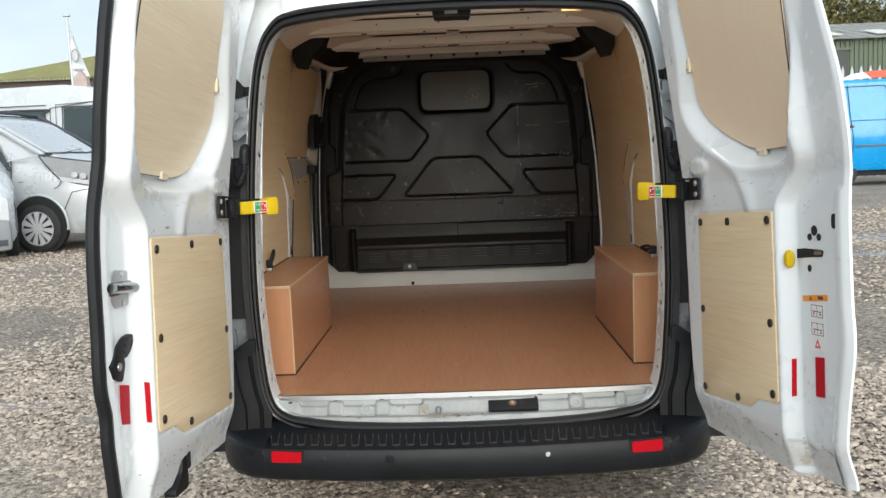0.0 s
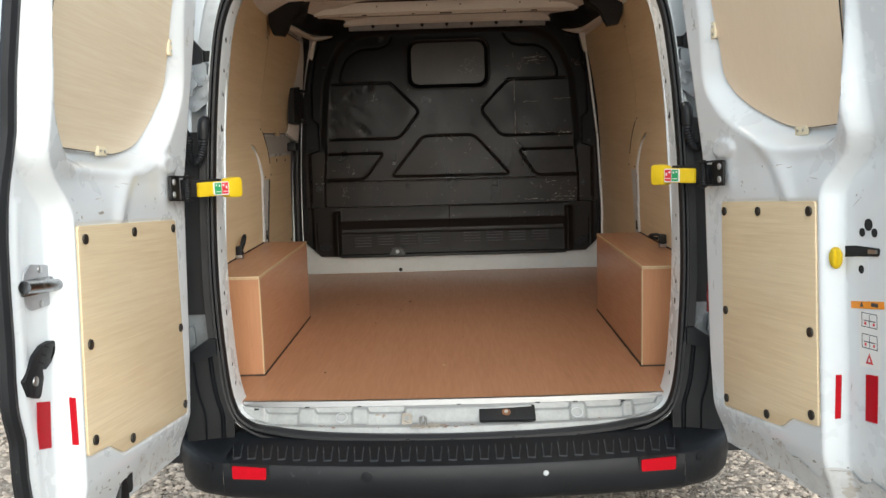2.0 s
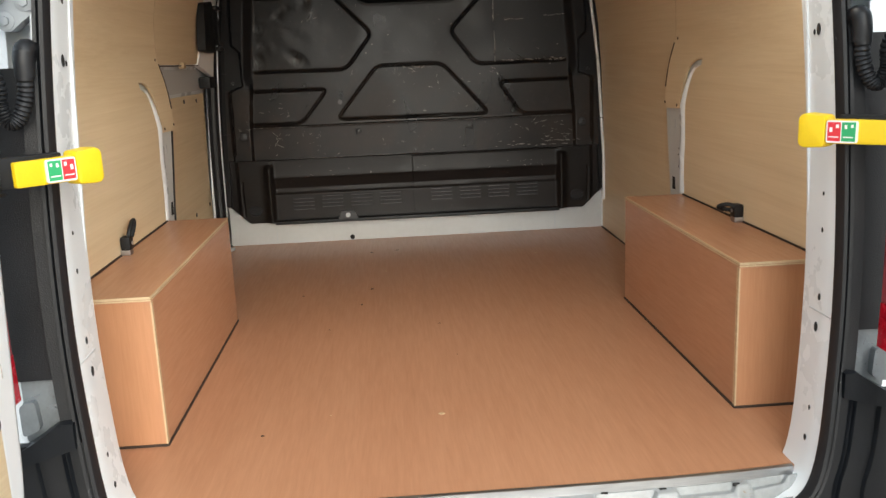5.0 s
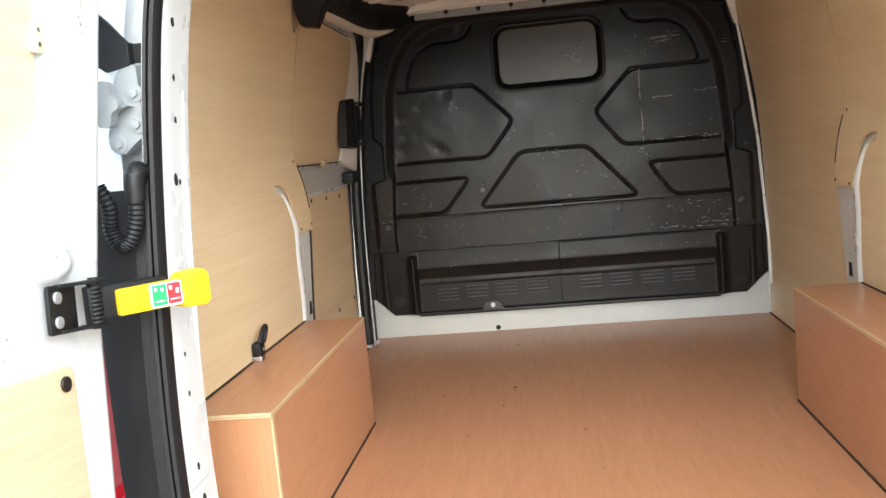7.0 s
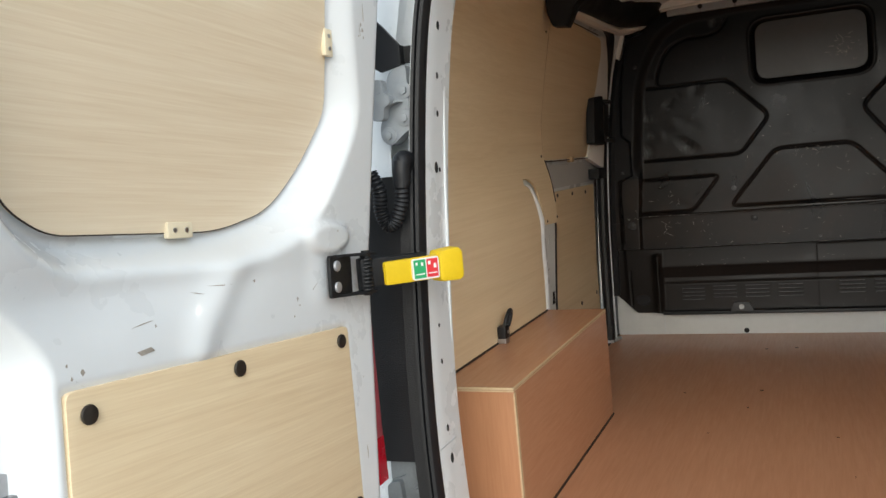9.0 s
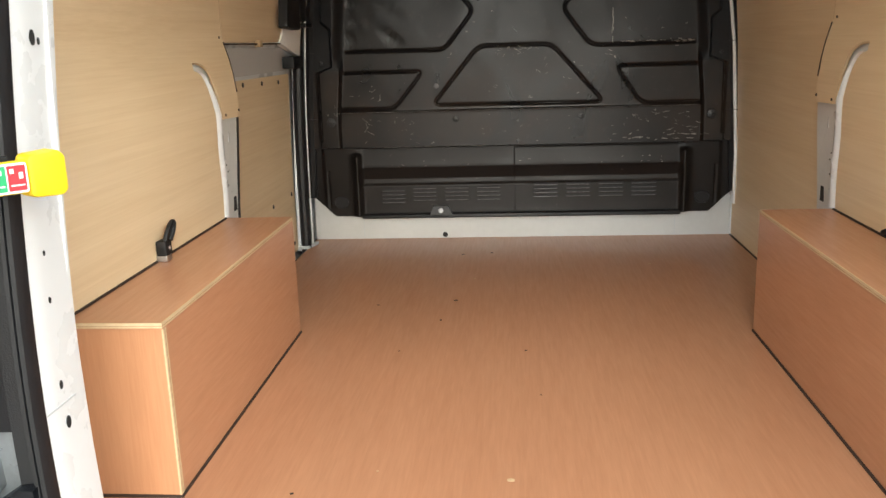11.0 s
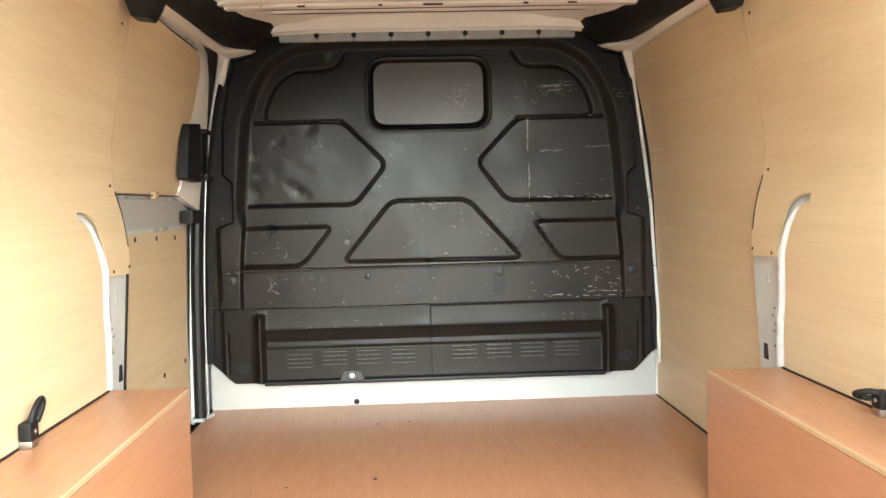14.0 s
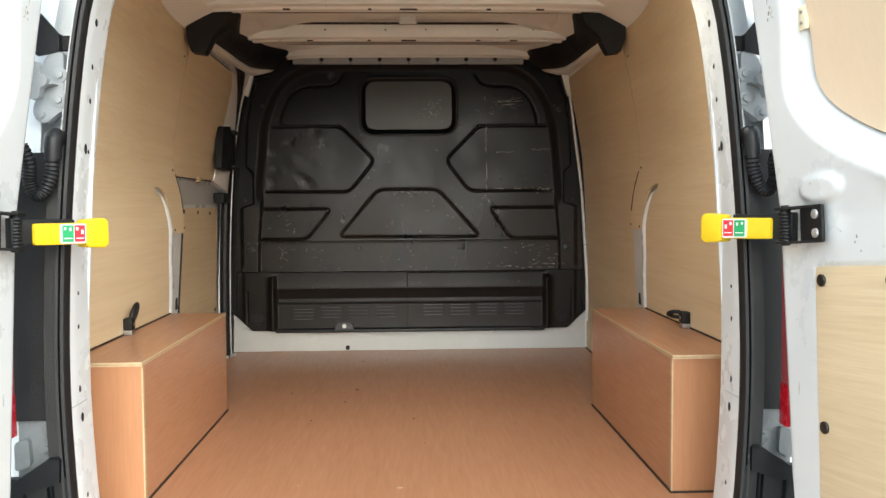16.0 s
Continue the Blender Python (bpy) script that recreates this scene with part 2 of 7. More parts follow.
INK = material("label_ink", (0.05, 0.05, 0.06), 0.6)
SCREW = material("black_bronze_screw", (0.03, 0.026, 0.022), 0.4, metal=0.3, vary=0.3, scale=90)
ROAD_DIRT = material("road_dirt", (0.60, 0.605, 0.60), 0.5, vary=0.16, scale=14, marks=(0.46, 0.43, 0.385), marks_scale=24, marks_cover=0.60)
RUST = material("rust", (0.16, 0.075, 0.035), 0.8, vary=0.4, scale=60)
GRIME = material("grimy_paint", (0.33, 0.30, 0.26), 0.6, vary=0.25, scale=30, marks=(0.1, 0.08, 0.06), marks_scale=50, marks_cover=0.6)


# ---- mesh helpers ----
PLACED = {}


def thing(name, label, category, at=(0, 0, 0), turn=None, group="", kind=""):
    """An Empty at a thing's base, which parents its parts."""
    ob = new(name)
    ob.empty_display_size = 0.05
    m = turn if turn is not None else Matrix.Translation(at)
    ob.matrix_basis = m
    PLACED[ob.name] = m.copy()
    return tagged(ob, label, category, group, kind)


def finish(bm, mat, smooth=35):
    me = bpy.data.meshes.new("mesh")
    bmesh.ops.recalc_face_normals(bm, faces=bm.faces)
    bm.to_mesh(me)
    bm.free()
    for q in (mat if isinstance(mat, (list, tuple)) else [mat]):
        me.materials.append(q)
    if smooth:
        me.polygons.foreach_set("use_smooth", [True] * len(me.polygons))
        me.set_sharp_from_angle(angle=radians(smooth))
    return me


def part(name, bm, mat, parent, label="", local=False, smooth=35):
    """Links a bmesh as one mesh object under a thing or a part. The bmesh is in the world's axes unless local."""
    base = PLACED[parent.name]
    if not local:
        bmesh.ops.transform(bm, matrix=base.inverted(), verts=bm.verts)
    ob = new(name, finish(bm, mat, smooth))
    ob.parent = parent
    PLACED[ob.name] = base
    return tagged(ob, label)


def solo(name, bm, mat, label, category, at=None, group="", kind="", smooth=35):
    """A thing of one mesh, with its origin at its base."""
    if at is None:
        lo = [min(v.co[k] for v in bm.verts) for k in range(3)]
        hi = [max(v.co[k] for v in bm.verts) for k in range(3)]
        at = ((lo[0] + hi[0]) / 2, (lo[1] + hi[1]) / 2, lo[2])
    m = Matrix.Translation(at)
    bmesh.ops.transform(bm, matrix=m.inverted(), verts=bm.verts)
    ob = new(name, finish(bm, mat, smooth))
    ob.matrix_basis = m
    PLACED[ob.name] = m
    return tagged(ob, label, category, group, kind)


def add_box(bm, x0, x1, y0, y1, z0, z1, bevel=0.0, m=None):
    vs = bmesh.ops.create_cube(bm, size=1)["verts"]
    t = Matrix.Translation(((x0 + x1) / 2, (y0 + y1) / 2, (z0 + z1) / 2)) @ Matrix.Diagonal((abs(x1 - x0), abs(y1 - y0), abs(z1 - z0), 1))
    bmesh.ops.transform(bm, matrix=t, verts=vs)
    if bevel:
        es = list({e for v in vs for e in v.link_edges})
        r = bmesh.ops.bevel(bm, geom=es, offset=bevel, segments=2, affect="EDGES", profile=0.6)
        vs = list({v for fc in r["faces"] for v in fc.verts} | {v for v in vs if v.is_valid})
    if m is not None:
        bmesh.ops.transform(bm, matrix=m, verts=vs)
    return vs


def box(x0, x1, y0, y1, z0, z1, bevel=0.0, m=None):
    bm = bmesh.new()
    add_box(bm, x0, x1, y0, y1, z0, z1, bevel, m)
    return bm


def add_disc(bm, centre, axis, r, h, seg=16, bevel=0.0, r2=None):
    """A short cylinder standing on centre along axis."""
    vs = bmesh.ops.create_cone(bm, cap_ends=True, segments=seg, radius1=r, radius2=r if r2 is None else r2, depth=h)["verts"]
    q = Vector((0, 0, 1)).rotation_difference(Vector(axis)).to_matrix().to_4x4()
    t = Matrix.Translation(Vector(centre) + Vector(axis).normalized() * h / 2) @ q
    if bevel:
        es = [e for e in {e for v in vs for e in v.link_edges} if len(e.link_faces) == 2 and e.calc_face_angle(0) > 0.8]
        rr = bmesh.ops.bevel(bm, geom=es, offset=bevel, segments=2, affect="EDGES", profile=0.6)
        vs = list({v for fc in rr["faces"] for v in fc.verts} | {v for v in vs if v.is_valid})
    bmesh.ops.transform(bm, matrix=t, verts=vs)
    return vs


def disc(centre, axis, r, h, seg=16, bevel=0.0, r2=None):
    bm = bmesh.new()
    add_disc(bm, centre, axis, r, h, seg, bevel, r2)
    return bm


def spline(points, n, closed=False):
    """n points along a smooth curve through the given ones."""
    p = [Vector(q) for q in points]
    k = len(p)
    spans = k if closed else k - 1
    out = []
    for i in range(n):
        s = i * spans / (n if closed else n - 1)
        j = min(int(s), spans - 1)
        t = s - j
        g = (lambda q: p[q % k]) if closed else (lambda q: p[max(0, min(k - 1, q))])
        a, b, c, d = g(j - 1), g(j), g(j + 1), g(j + 2)
        out.append(0.5 * (2 * b + (c - a) * t + (2 * a - 5 * b + 4 * c - d) * t * t + (3 * b - a - 3 * c + d) * t ** 3))
    return out


def loft(bm, rings, closed_ring=True, closed_path=False, cap=False):
    """Skins a list of rings of equal length."""
    vs = [[bm.verts.new(q) for q in ring] for ring in rings]
    n, k = len(rings), len(rings[0])
    for i in range(n if closed_path else n - 1):
        for j in range(k if closed_ring else k - 1):
            a, b = vs[i], vs[(i + 1) % n]
            bm.faces.new((a[j], a[(j + 1) % k], b[(j + 1) % k], b[j]))
    if cap:
        bm.faces.new(vs[0])
        bm.faces.new(vs[-1])
    return vs


def tube(points, r, seg=10, closed=False, ripple=None):
    """A round tube along points; ripple(i) scales the radius."""
    bm = bmesh.new()
    p = [Vector(q) for q in points]
    rings, up = [], Vector((0.3, 0.2, 1)).normalized()
    for i, q in enumerate(p):
        a, b = (p[i - 1], p[(i + 1) % len(p)]) if closed else (p[max(0, i - 1)], p[min(len(p) - 1, i + 1)])
        d = (b - a).normalized()
        u = d.cross(up).normalized()
        v = d.cross(u)
        rr = r * (ripple(i) if ripple else 1)
        rings.append([q + (u * math.cos(s) + v * math.sin(s)) * rr for s in [2 * math.pi * j / seg for j in range(seg)]])
    loft(bm, rings, True, closed, not closed)
    return bm


def add_prism(bm, outline, lo, hi, axis="y", bevel=0.0):
    """Extrudes a polygon, given as pairs on the two other axes, from lo to hi along axis."""
    def put(a, b, c):
        return {"x": (c, a, b), "y": (a, c, b), "z": (a, b, c)}[axis]
    f0 = bm.faces.new([bm.verts.new(put(a, b, lo)) for a, b in outline])
    r = bmesh.ops.extrude_face_region(bm, geom=[f0])
    top = [v for v in r["geom"] if isinstance(v, bmesh.types.BMVert)]
    d = Vector(put(0, 0, hi - lo))
    bmesh.ops.translate(bm, verts=top, vec=d)
    vs = list(f0.verts) + top
    if bevel:
        ff = [q for q in r["geom"] if isinstance(q, bmesh.types.BMFace)]
        es = [e for q in ff for e in q.edges]
        bmesh.ops.bevel(bm, geom=es, offset=bevel, segments=2, affect="EDGES", profile=0.6)
    return vs


def prism(outline, lo, hi, axis="y", bevel=0.0):
    bm = bmesh.new()
    add_prism(bm, outline, lo, hi, axis, bevel)
    return bm


def smooth01(a, b, x):
    t = np.clip((x - a) / (b - a), 0, 1)
    return t * t * (3 - 2 * t)


def lerp(table, x):
    """Piecewise linear through pairs."""
    return np.interp(x, [q[0] for q in table], [q[1] for q in table])


def poly_distance(px, py, poly, closed=True):
    """Distance of many points from a polygon's outline, negative inside."""
    d = np.full(px.shape, 1e9)
    inside = np.zeros(px.shape, bool)
    k = len(poly)
    for i in range(k if closed else k - 1):
        (x0, y0), (x1, y1) = poly[i], poly[(i + 1) % k]
        ex, ey = x1 - x0, y1 - y0
        t = np.clip(((px - x0) * ex + (py - y0) * ey) / (ex * ex + ey * ey + 1e-12), 0, 1)
        d = np.minimum(d, np.hypot(px - x0 - t * ex, py - y0 - t * ey))
        if closed and y0 != y1:
            inside ^= ((y0 > py) != (y1 > py)) & (px < ex * (py - y0) / (y1 - y0) + x0)
    return np.where(inside, -d, d) if closed else d


def rounded(poly, r, seg=5):
    """A polygon with its corners rounded."""
    out, k = [], len(poly)
    for i in range(k):
        a, b, c = Vector(poly[i - 1]), Vector(poly[i]), Vector(poly[(i + 1) % k])
        u, v = (a - b), (c - b)
        q = min(r, u.length * 0.45, v.length * 0.45)
        p0, p1 = b + u.normalized() * q, b + v.normalized() * q
        for s in range(seg + 1):
            t = s / seg
            w = (1 - t) ** 2 * p0 + 2 * t * (1 - t) * b + t * t * p1
            out.append((w.x, w.y))
    return out


def sheet(px, py, pz):
    """A grid of quads from three arrays of one shape."""
    rows, cols = px.shape
    co = np.stack([px, py, pz], -1).reshape(-1, 3)
    a = (np.arange(rows - 1)[:, None] * cols + np.arange(cols - 1)).ravel()
    faces = np.stack([a, a + 1, a + cols + 1, a + cols], 1)
    me = bpy.data.meshes.new("sheet")
    me.from_pydata(co.tolist(), [], faces.tolist())
    return me


def sheet_bm(px, py, pz):
    me = sheet(px, py, pz)
    bm = bmesh.new()
    bm.from_mesh(me)
    bpy.data.meshes.remove(me)
    return bm

# ---- the van's rear opening ----
RING = [(0, .484), (.3, .487), (.5, .498), (.605, .53), (.648, .60), (.668, .78), (.676, .97), (.671, 1.2), (.656, 1.42),
        (.636, 1.6), (.614, 1.71), (.578, 1.785), (.515, 1.822), (.3, 1.838), (0, 1.842)]


def ring_points(n=140):
    half = spline([(x, z, 0) for x, z in RING], n // 2 + 1)
    right = [(q.x, q.y) for q in half]
    return right + [(-x, z) for x, z in right[-2:0:-1]]


OPENING = ring_points()


def face_y(x, z):
    """The rear face's bow across and its rake."""
    return 0.06 * (x / 0.65) ** 2 + 0.05 * (z - 0.5)


def ring(off, dy, pts=OPENING, flare=.014, narrow=0.0):
    """The opening's outline moved outwards by off and forwards by dy; at the sides it flares and may be narrower."""
    out, k, off_all = [], len(pts), off
    for i, (x, z) in enumerate(pts):
        at_side = float(smooth01(.52, .63, abs(x)))
        off = off_all * (1 - narrow * at_side) + flare * at_side
        (x0, z0), (x1, z1) = pts[i - 1], pts[(i + 1) % k]
        tx, tz = x1 - x0, z1 - z0
        ln = math.hypot(tx, tz)
        out.append(Vector((x + tz / ln * off, face_y(x, z) + dy, z - tx / ln * off)))
    return out


frame_bm = bmesh.new()
loft(frame_bm, [ring(0.016, 0.125, flare=0), ring(0.010, 0.11, flare=.005), ring(0.004, 0.05, flare=.0105), ring(0.0, 0.012), ring(0.004, 0.0), ring(0.03, 0.004), ring(0.037, 0.03),
                ring(0.040, 0.088), ring(0.075, 0.092), ring(0.13, 0.10), ring(0.19, 0.115), ring(0.222, 0.13)], True, False)
van_frame = solo("van_body", frame_bm, WHITE, "white painted steel door frame of the panel van", "van body", kind="structure")

# outer skin: corners, flanks and roof
SKIN = [(.36, .90), (.6, .955), (1.0, .97), (1.3, .955), (1.6, .915), (1.82, .865), (1.93, .82), (2.01, .74), (2.05, .60), (2.075, .3), (2.08, 0)]
skin_bm = bmesh.new()
zs = spline([(z, x, 0) for z, x in SKIN], 26)
for sgn in (-1, 1):
    rows = []
    for q in zs:
        z, xo = q.x, q.y
        xi = min(xo, float(lerp([(.3, .745), (1.0, .775), (1.5, .75), (1.75, .70), (1.93, .64), (2.01, .52), (2.05, .42), (2.075, .2), (2.08, 0)], z)))
        yf = face_y(xi, z) + .02
        row = [Vector((sgn * xi, yf, z))]
        for t in (.15, .35, .6, .85, 1.0):
            a = t * math.pi / 2
            row.append(Vector((sgn * (xi + (xo - xi) * math.sin(a)), yf + .30 * (1 - math.cos(a)), z)))
        row += [Vector((sgn * xo, y, z)) for y in (.8, 1.5, 2.2, 2.78)]
        rows.append(row)
    loft(skin_bm, rows, False, False)
part("outer_skin", skin_bm, WHITE, van_frame)
front_close = prism([(-.92, .36), (.92, .36), (.96, .6), (.975, 1.0), (.96, 1.3), (.92, 1.6), (.87, 1.82), (.825, 1.93), (.745, 2.01), (.61, 2.05), (.31, 2.075), (0, 2.082), (-.31, 2.075), (-.61, 2.05), (-.745, 2.01), (-.825, 1.93), (-.87, 1.82), (-.92, 1.6), (-.96, 1.3), (-.975, 1.0), (-.96, .6)], 2.72, 2.785)
part("cab_side_panel", front_close, GREY_METAL, van_frame)
part("underbody", box(-.9, .9, .12, 2.75, .37, .535), DARK, van_frame)

# rubber weatherstrip round the opening: a main bead, a groove and an outer lip
seal = thing("door_seal", "black rubber weatherstrip round the rear opening", "door seal", (0, 0, .46))
for nm, prof in (("bead", [(-.004, .008), (-.006, -.010), (.002, -.022), (.012, -.024), (.018, -.016), (.020, .004)]), ("lip", [(.0205, .004), (.0215, -.008), (.025, -.016), (.034, -.018), (.040, -.008), (.040, .012)])):
    bm = bmesh.new()
    loft(bm, [ring(a, b * .85, narrow=.42) for a, b in prof], True, False)
    part(nm, bm, RUBBER, seal)


def gap_strip(name, za, zb, off0, off1, dy, mat, side, label="", depth=.012):
    """A panel between the weatherstrip and the door hinge, following the opening's side."""
    zz = np.linspace(za, zb, 12)
    half = spline([(x, z, 0) for x, z in RING], 200)
    xs = np.interp(zz, [q.y for q in half[50:160]], [q.x for q in half[50:160]])
    bm = bmesh.new()
    rows = []
    for x, z in zip(xs, zz):
        y = face_y(x, z) + dy
        rows.append([Vector((side * (x + off0), y + depth, z)), Vector((side * (x + off0), y, z)), Vector((side * (x + off1), y - .006, z)), Vector((side * (x + off1), y + depth, z))])
    loft(bm, rows, True, False, True)
    return part(name, bm, mat, van_frame, label)


for s in (-1, 1):
    gap_strip("lamp_housing", .845, 1.39, .022, .155, .020, BLACK_TRIM, s, "black plastic behind the tail lamp", .08)
    gap_strip("housing_step", .80, 1.39, .0215, .062, .010, BLACK_TRIM, s)
    # Dark strip added over the white frame, for the shade beside the seal
    gap_strip("frame_shade", .70, 1.40, .030, .058, -.002, BLACK_TRIM, s, "", .02)
    gap_strip("corner_trim", .466, .738, .024, .165, -.012, BLACK_TRIM, s, "dark grey plastic corner trim")
    for o, q in ((.050, -.0150), (.058, -.0155), (.105, -.0175)):
        gap_strip("trim_crease", .47, .732, o, o + .0035, q, BUMPER, s, "", .006)
    part("vent_flap", prism([(s * .727, 1.662), (s * .697, 1.626), (s * .699, 1.590), (s * .739, 1.582), (s * .765, 1.60), (s * .765, 1.70)], .108, .118, "y", .002), RUBBER, van_frame, "black rubber flap")
    part("flap_clip", box(min(s * .699, s * .679), max(s * .699, s * .679), .122, .135, 1.595, 1.625, .002), HOLE, van_frame)
    part("flap_rib", box(min(s * .7, s * .695), max(s * .7, s * .695), .104, .125, 1.592, 1.626, .001), BLACK_TRIM, van_frame)
    # tail lamp edge
    lamp = thing("tail_lamp", "red tail lamp seen edge on beside the hinge", "tail lamp", (s * .775, .05, .83), group="tail lamps")
    ls = .017 if s > 0 else -.007      # the lamps stand in by a little
    part("lens", prism([(s * (.7715 - ls), .828), (s * .790, .825), (s * .790, .912), (s * (.7735 - ls), .912)], .020, .055, "y", .003), RED_LAMP, lamp, "plain red lens")
    part("clear_lens", prism([(s * (.7745 - ls), .913), (s * .790, .913), (s * .790, 1.29), (s * (.773 - ls), 1.29)], .021, .055, "y", .003), CLEAR_LAMP, lamp, "pink-white ribbed lens")
    part("red_rib", prism([(s * (.777 - ls), .913), (s * .790, .913), (s * .79, 1.28), (s * (.7755 - ls), 1.28)], .018, .05), RED_LAMP, lamp)
    # upper hinge: a scalloped plate with three bolts and a knuckle towards the door
    yh = .112
    plate = [(.690, 1.592), (.712, 1.590), (.726, 1.578), (.734, 1.556), (.727, 1.535), (.737, 1.510), (.752, 1.486), (.753, 1.464), (.742, 1.450), (.728, 1.448), (.712, 1.462), (.690, 1.476)]
    hinge = part("door_hinge", prism(rounded([(s * a, b) for a, b in plate], .01, 3), yh, yh + .035, "y", .004), HINGE_SHADED, van_frame, "pale painted steel door hinge")
    for a, b in ((.698, 1.545), (.701, 1.495), (.735, 1.466)):
        part("washer", disc((s * a, yh, b), (0, -1, 0), .0155, .0025, 20, .001), HINGE_SHADED, hinge)
        part("bolt", disc((s * a, yh - .0025, b), (0, -1, 0), .0085, .006, 6, .0015), HINGE_SHADED, hinge)
    part("knuckle", prism(rounded([(s * .722, 1.565), (s * .745, 1.565), (s * .745, 1.492), (s * .724, 1.492), (s * .720, 1.515), (s * .708, 1.52), (s * .708, 1.535), (s * .720, 1.54)], .006, 3), .07, .095, "y", .005), HINGE_SHADED, hinge)
    part("web", prism([(s * .70, 1.524), (s * .745, 1.535), (s * .745, 1.515)], .085, .115, "y", .003), HINGE_SHADED, hinge)
    # lower hinge
    plate = [(.705, .848), (.735, .848), (.752, .838), (.765, .818), (.80, .806), (.80, .726), (.762, .745), (.738, .762), (.705, .772)]
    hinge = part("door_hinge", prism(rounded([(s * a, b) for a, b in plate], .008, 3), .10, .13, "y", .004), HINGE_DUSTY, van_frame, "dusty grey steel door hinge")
    for k, (a, b) in enumerate(((.734, .826), (.742, .788))):
        part("washer", disc((s * a, .10, b), (0, -1, 0), .017 - .004 * k, .003, 20, .001), HINGE_DUSTY, hinge)
        part("bolt", disc((s * a, .097, b), (0, -1, 0), .009 - .001 * k, .005, 6, .0015), HINGE_DUSTY, hinge)
    part("knuckle", prism(rounded([(s * .772, .812), (s * .80, .804), (s * .80, .744), (s * .768, .756)], .009, 3), .084, .105, "y", .006), HINGE_DUSTY, hinge)
    part("mounting_plate", prism([(s * .730, .80), (s * .80, .80), (s * .80, .862), (s * .730, .862)], .106, .13), HINGE_DUSTY, hinge)
    part("trim_shoulder", prism([(s * .698, .73), (s * .698, .778), (s * .722, .778), (s * .742, .764), (s * .772, .744), (s * .80, .728), (s * .80, .70)], .050, .098, "y", .003), BUMPER, van_frame, "dark grey plastic corner trim")
    # cable gaiter into the door
    gy = .072
    loop = spline([(s * .699, gy + .02, 1.41), (s * .700, gy, 1.385), (s * .703, gy - .002, 1.345), (s * .716, gy - .006, 1.310), (s * .732, gy - .008, 1.304), (s * .743, gy - .010, 1.33), (s * .741, gy - .012, 1.365), (s * .755, gy - .014, 1.40)], 110)
    gaiter = thing("cable_gaiter", "black corrugated rubber cable gaiter", "cable gaiter", (s * .70, gy, 1.28), group="cable gaiters")
    part("hose", tube(loop, .0125, 12, False, lambda i: 1.12 if i < 22 else 1 + .13 * math.sin(i * 2.1)), RUBBER, gaiter)
    part("elbow", tube(spline([(s * .694, gy + .04, 1.412), (s * .697, gy + .008, 1.420), (s * .699, gy + .0, 1.405), (s * .7, gy, 1.375)], 16), .0165, 12), RUBBER, gaiter)

# drain and fixing holes in the frame flange: short dark plugs set in the metal
half_ring = spline([(x, z, 0) for x, z in RING], 200)
for s in (-1, 1):
    for z, r, dy in ((1.40, .011, .062), (1.395, .005, .078), (.90, .007, .06), (.84, .010, .065), (1.03, .005, .058), (1.57, .006, .06), (1.66, .009, .05), (1.74, .005, .06), (.68, .005, .06), (1.50, .006, .066), (.62, .007, .06), (1.10, .004, .055)):
        x = float(np.interp(z, [q.y for q in half_ring[50:160]], [q.x for q in half_ring[50:160]]))
        bm = disc((0, 0, 0), (-s, 0, 0), r, .0012, 12)
        bmesh.ops.scale(bm, vec=(1, .62, 1), verts=bm.verts)
        bmesh.ops.translate(bm, vec=(s * (x + .0146), face_y(x, z) + dy, z), verts=bm.verts)
        part("fixing_hole", bm, HOLE, van_frame)
    part("lap_joint", prism([(s * .6868, .870), (s * .6895, .870), (s * .6897, .8722), (s * .6870, .8722)], face_y(.676, .87) + .012, face_y(.676, .87) + .095), GREY_METAL, van_frame)

# sill behind the bumper: pressed white steel with pockets
sx, sv = np.meshgrid(np.linspace(-.655, .655, 420), np.linspace(0, 1, 40))
y_out = .06 * (sx / .65) ** 2 + .008
y_in = .104 + .022 * (np.abs(sx) / .65) ** 3
sy = y_out + (y_in - y_out) * sv
szz = .486 + .018 * smooth01(0, .12, sv) + .040 * smooth01(.45, .72, sv) + .030 * smooth01(.8, 1.0, np.abs(sx) / .655) * (1 - sv)
pocket = np.zeros_like(sx)
for cx, hw in ((-.52, .045), (-.36, .05), (-.20, .05), (.30, .05), (.46, .05), (.585, .03)):
    pocket = np.maximum(pocket, smooth01(hw + .012, hw, np.abs(sx - cx)) * smooth01(.34, .42, sv) * (1 - smooth01(.86, .93, sv)))
szz = szz - .016 * pocket
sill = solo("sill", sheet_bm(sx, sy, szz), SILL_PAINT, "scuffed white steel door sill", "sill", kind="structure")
tilt = Matrix.Translation((.165, .061, .5275)) @ Matrix.Rotation(radians(30), 4, "X")


def tilted(bm):
    bmesh.ops.transform(bm, matrix=tilt, verts=bm.verts)
    return bm


part("lock_plate", tilted(prism(rounded([(-.084, -.030), (.084, -.030), (.084, .027), (-.084, .027)], .007), -.006, .004, "z", .0015)), BLACK_TRIM, sill, "black latch plate let into the sill")
part("latch_well", tilted(prism(rounded([(-.030, -.016), (.024, -.016), (.024, .012), (-.030, .012)], .009), .004, .0048, "z")), HOLE, sill)
part("latch_bolt", tilted(disc((-.003, -.002, .0048), (0, 0, 1), .0135, .002, 18, .001)), RUST, sill, "rusty latch bolt")
part("latch_bolt", tilted(disc((-.003, -.002, .0068), (0, 0, 1), .006, .003, 12)), GRIME, sill)
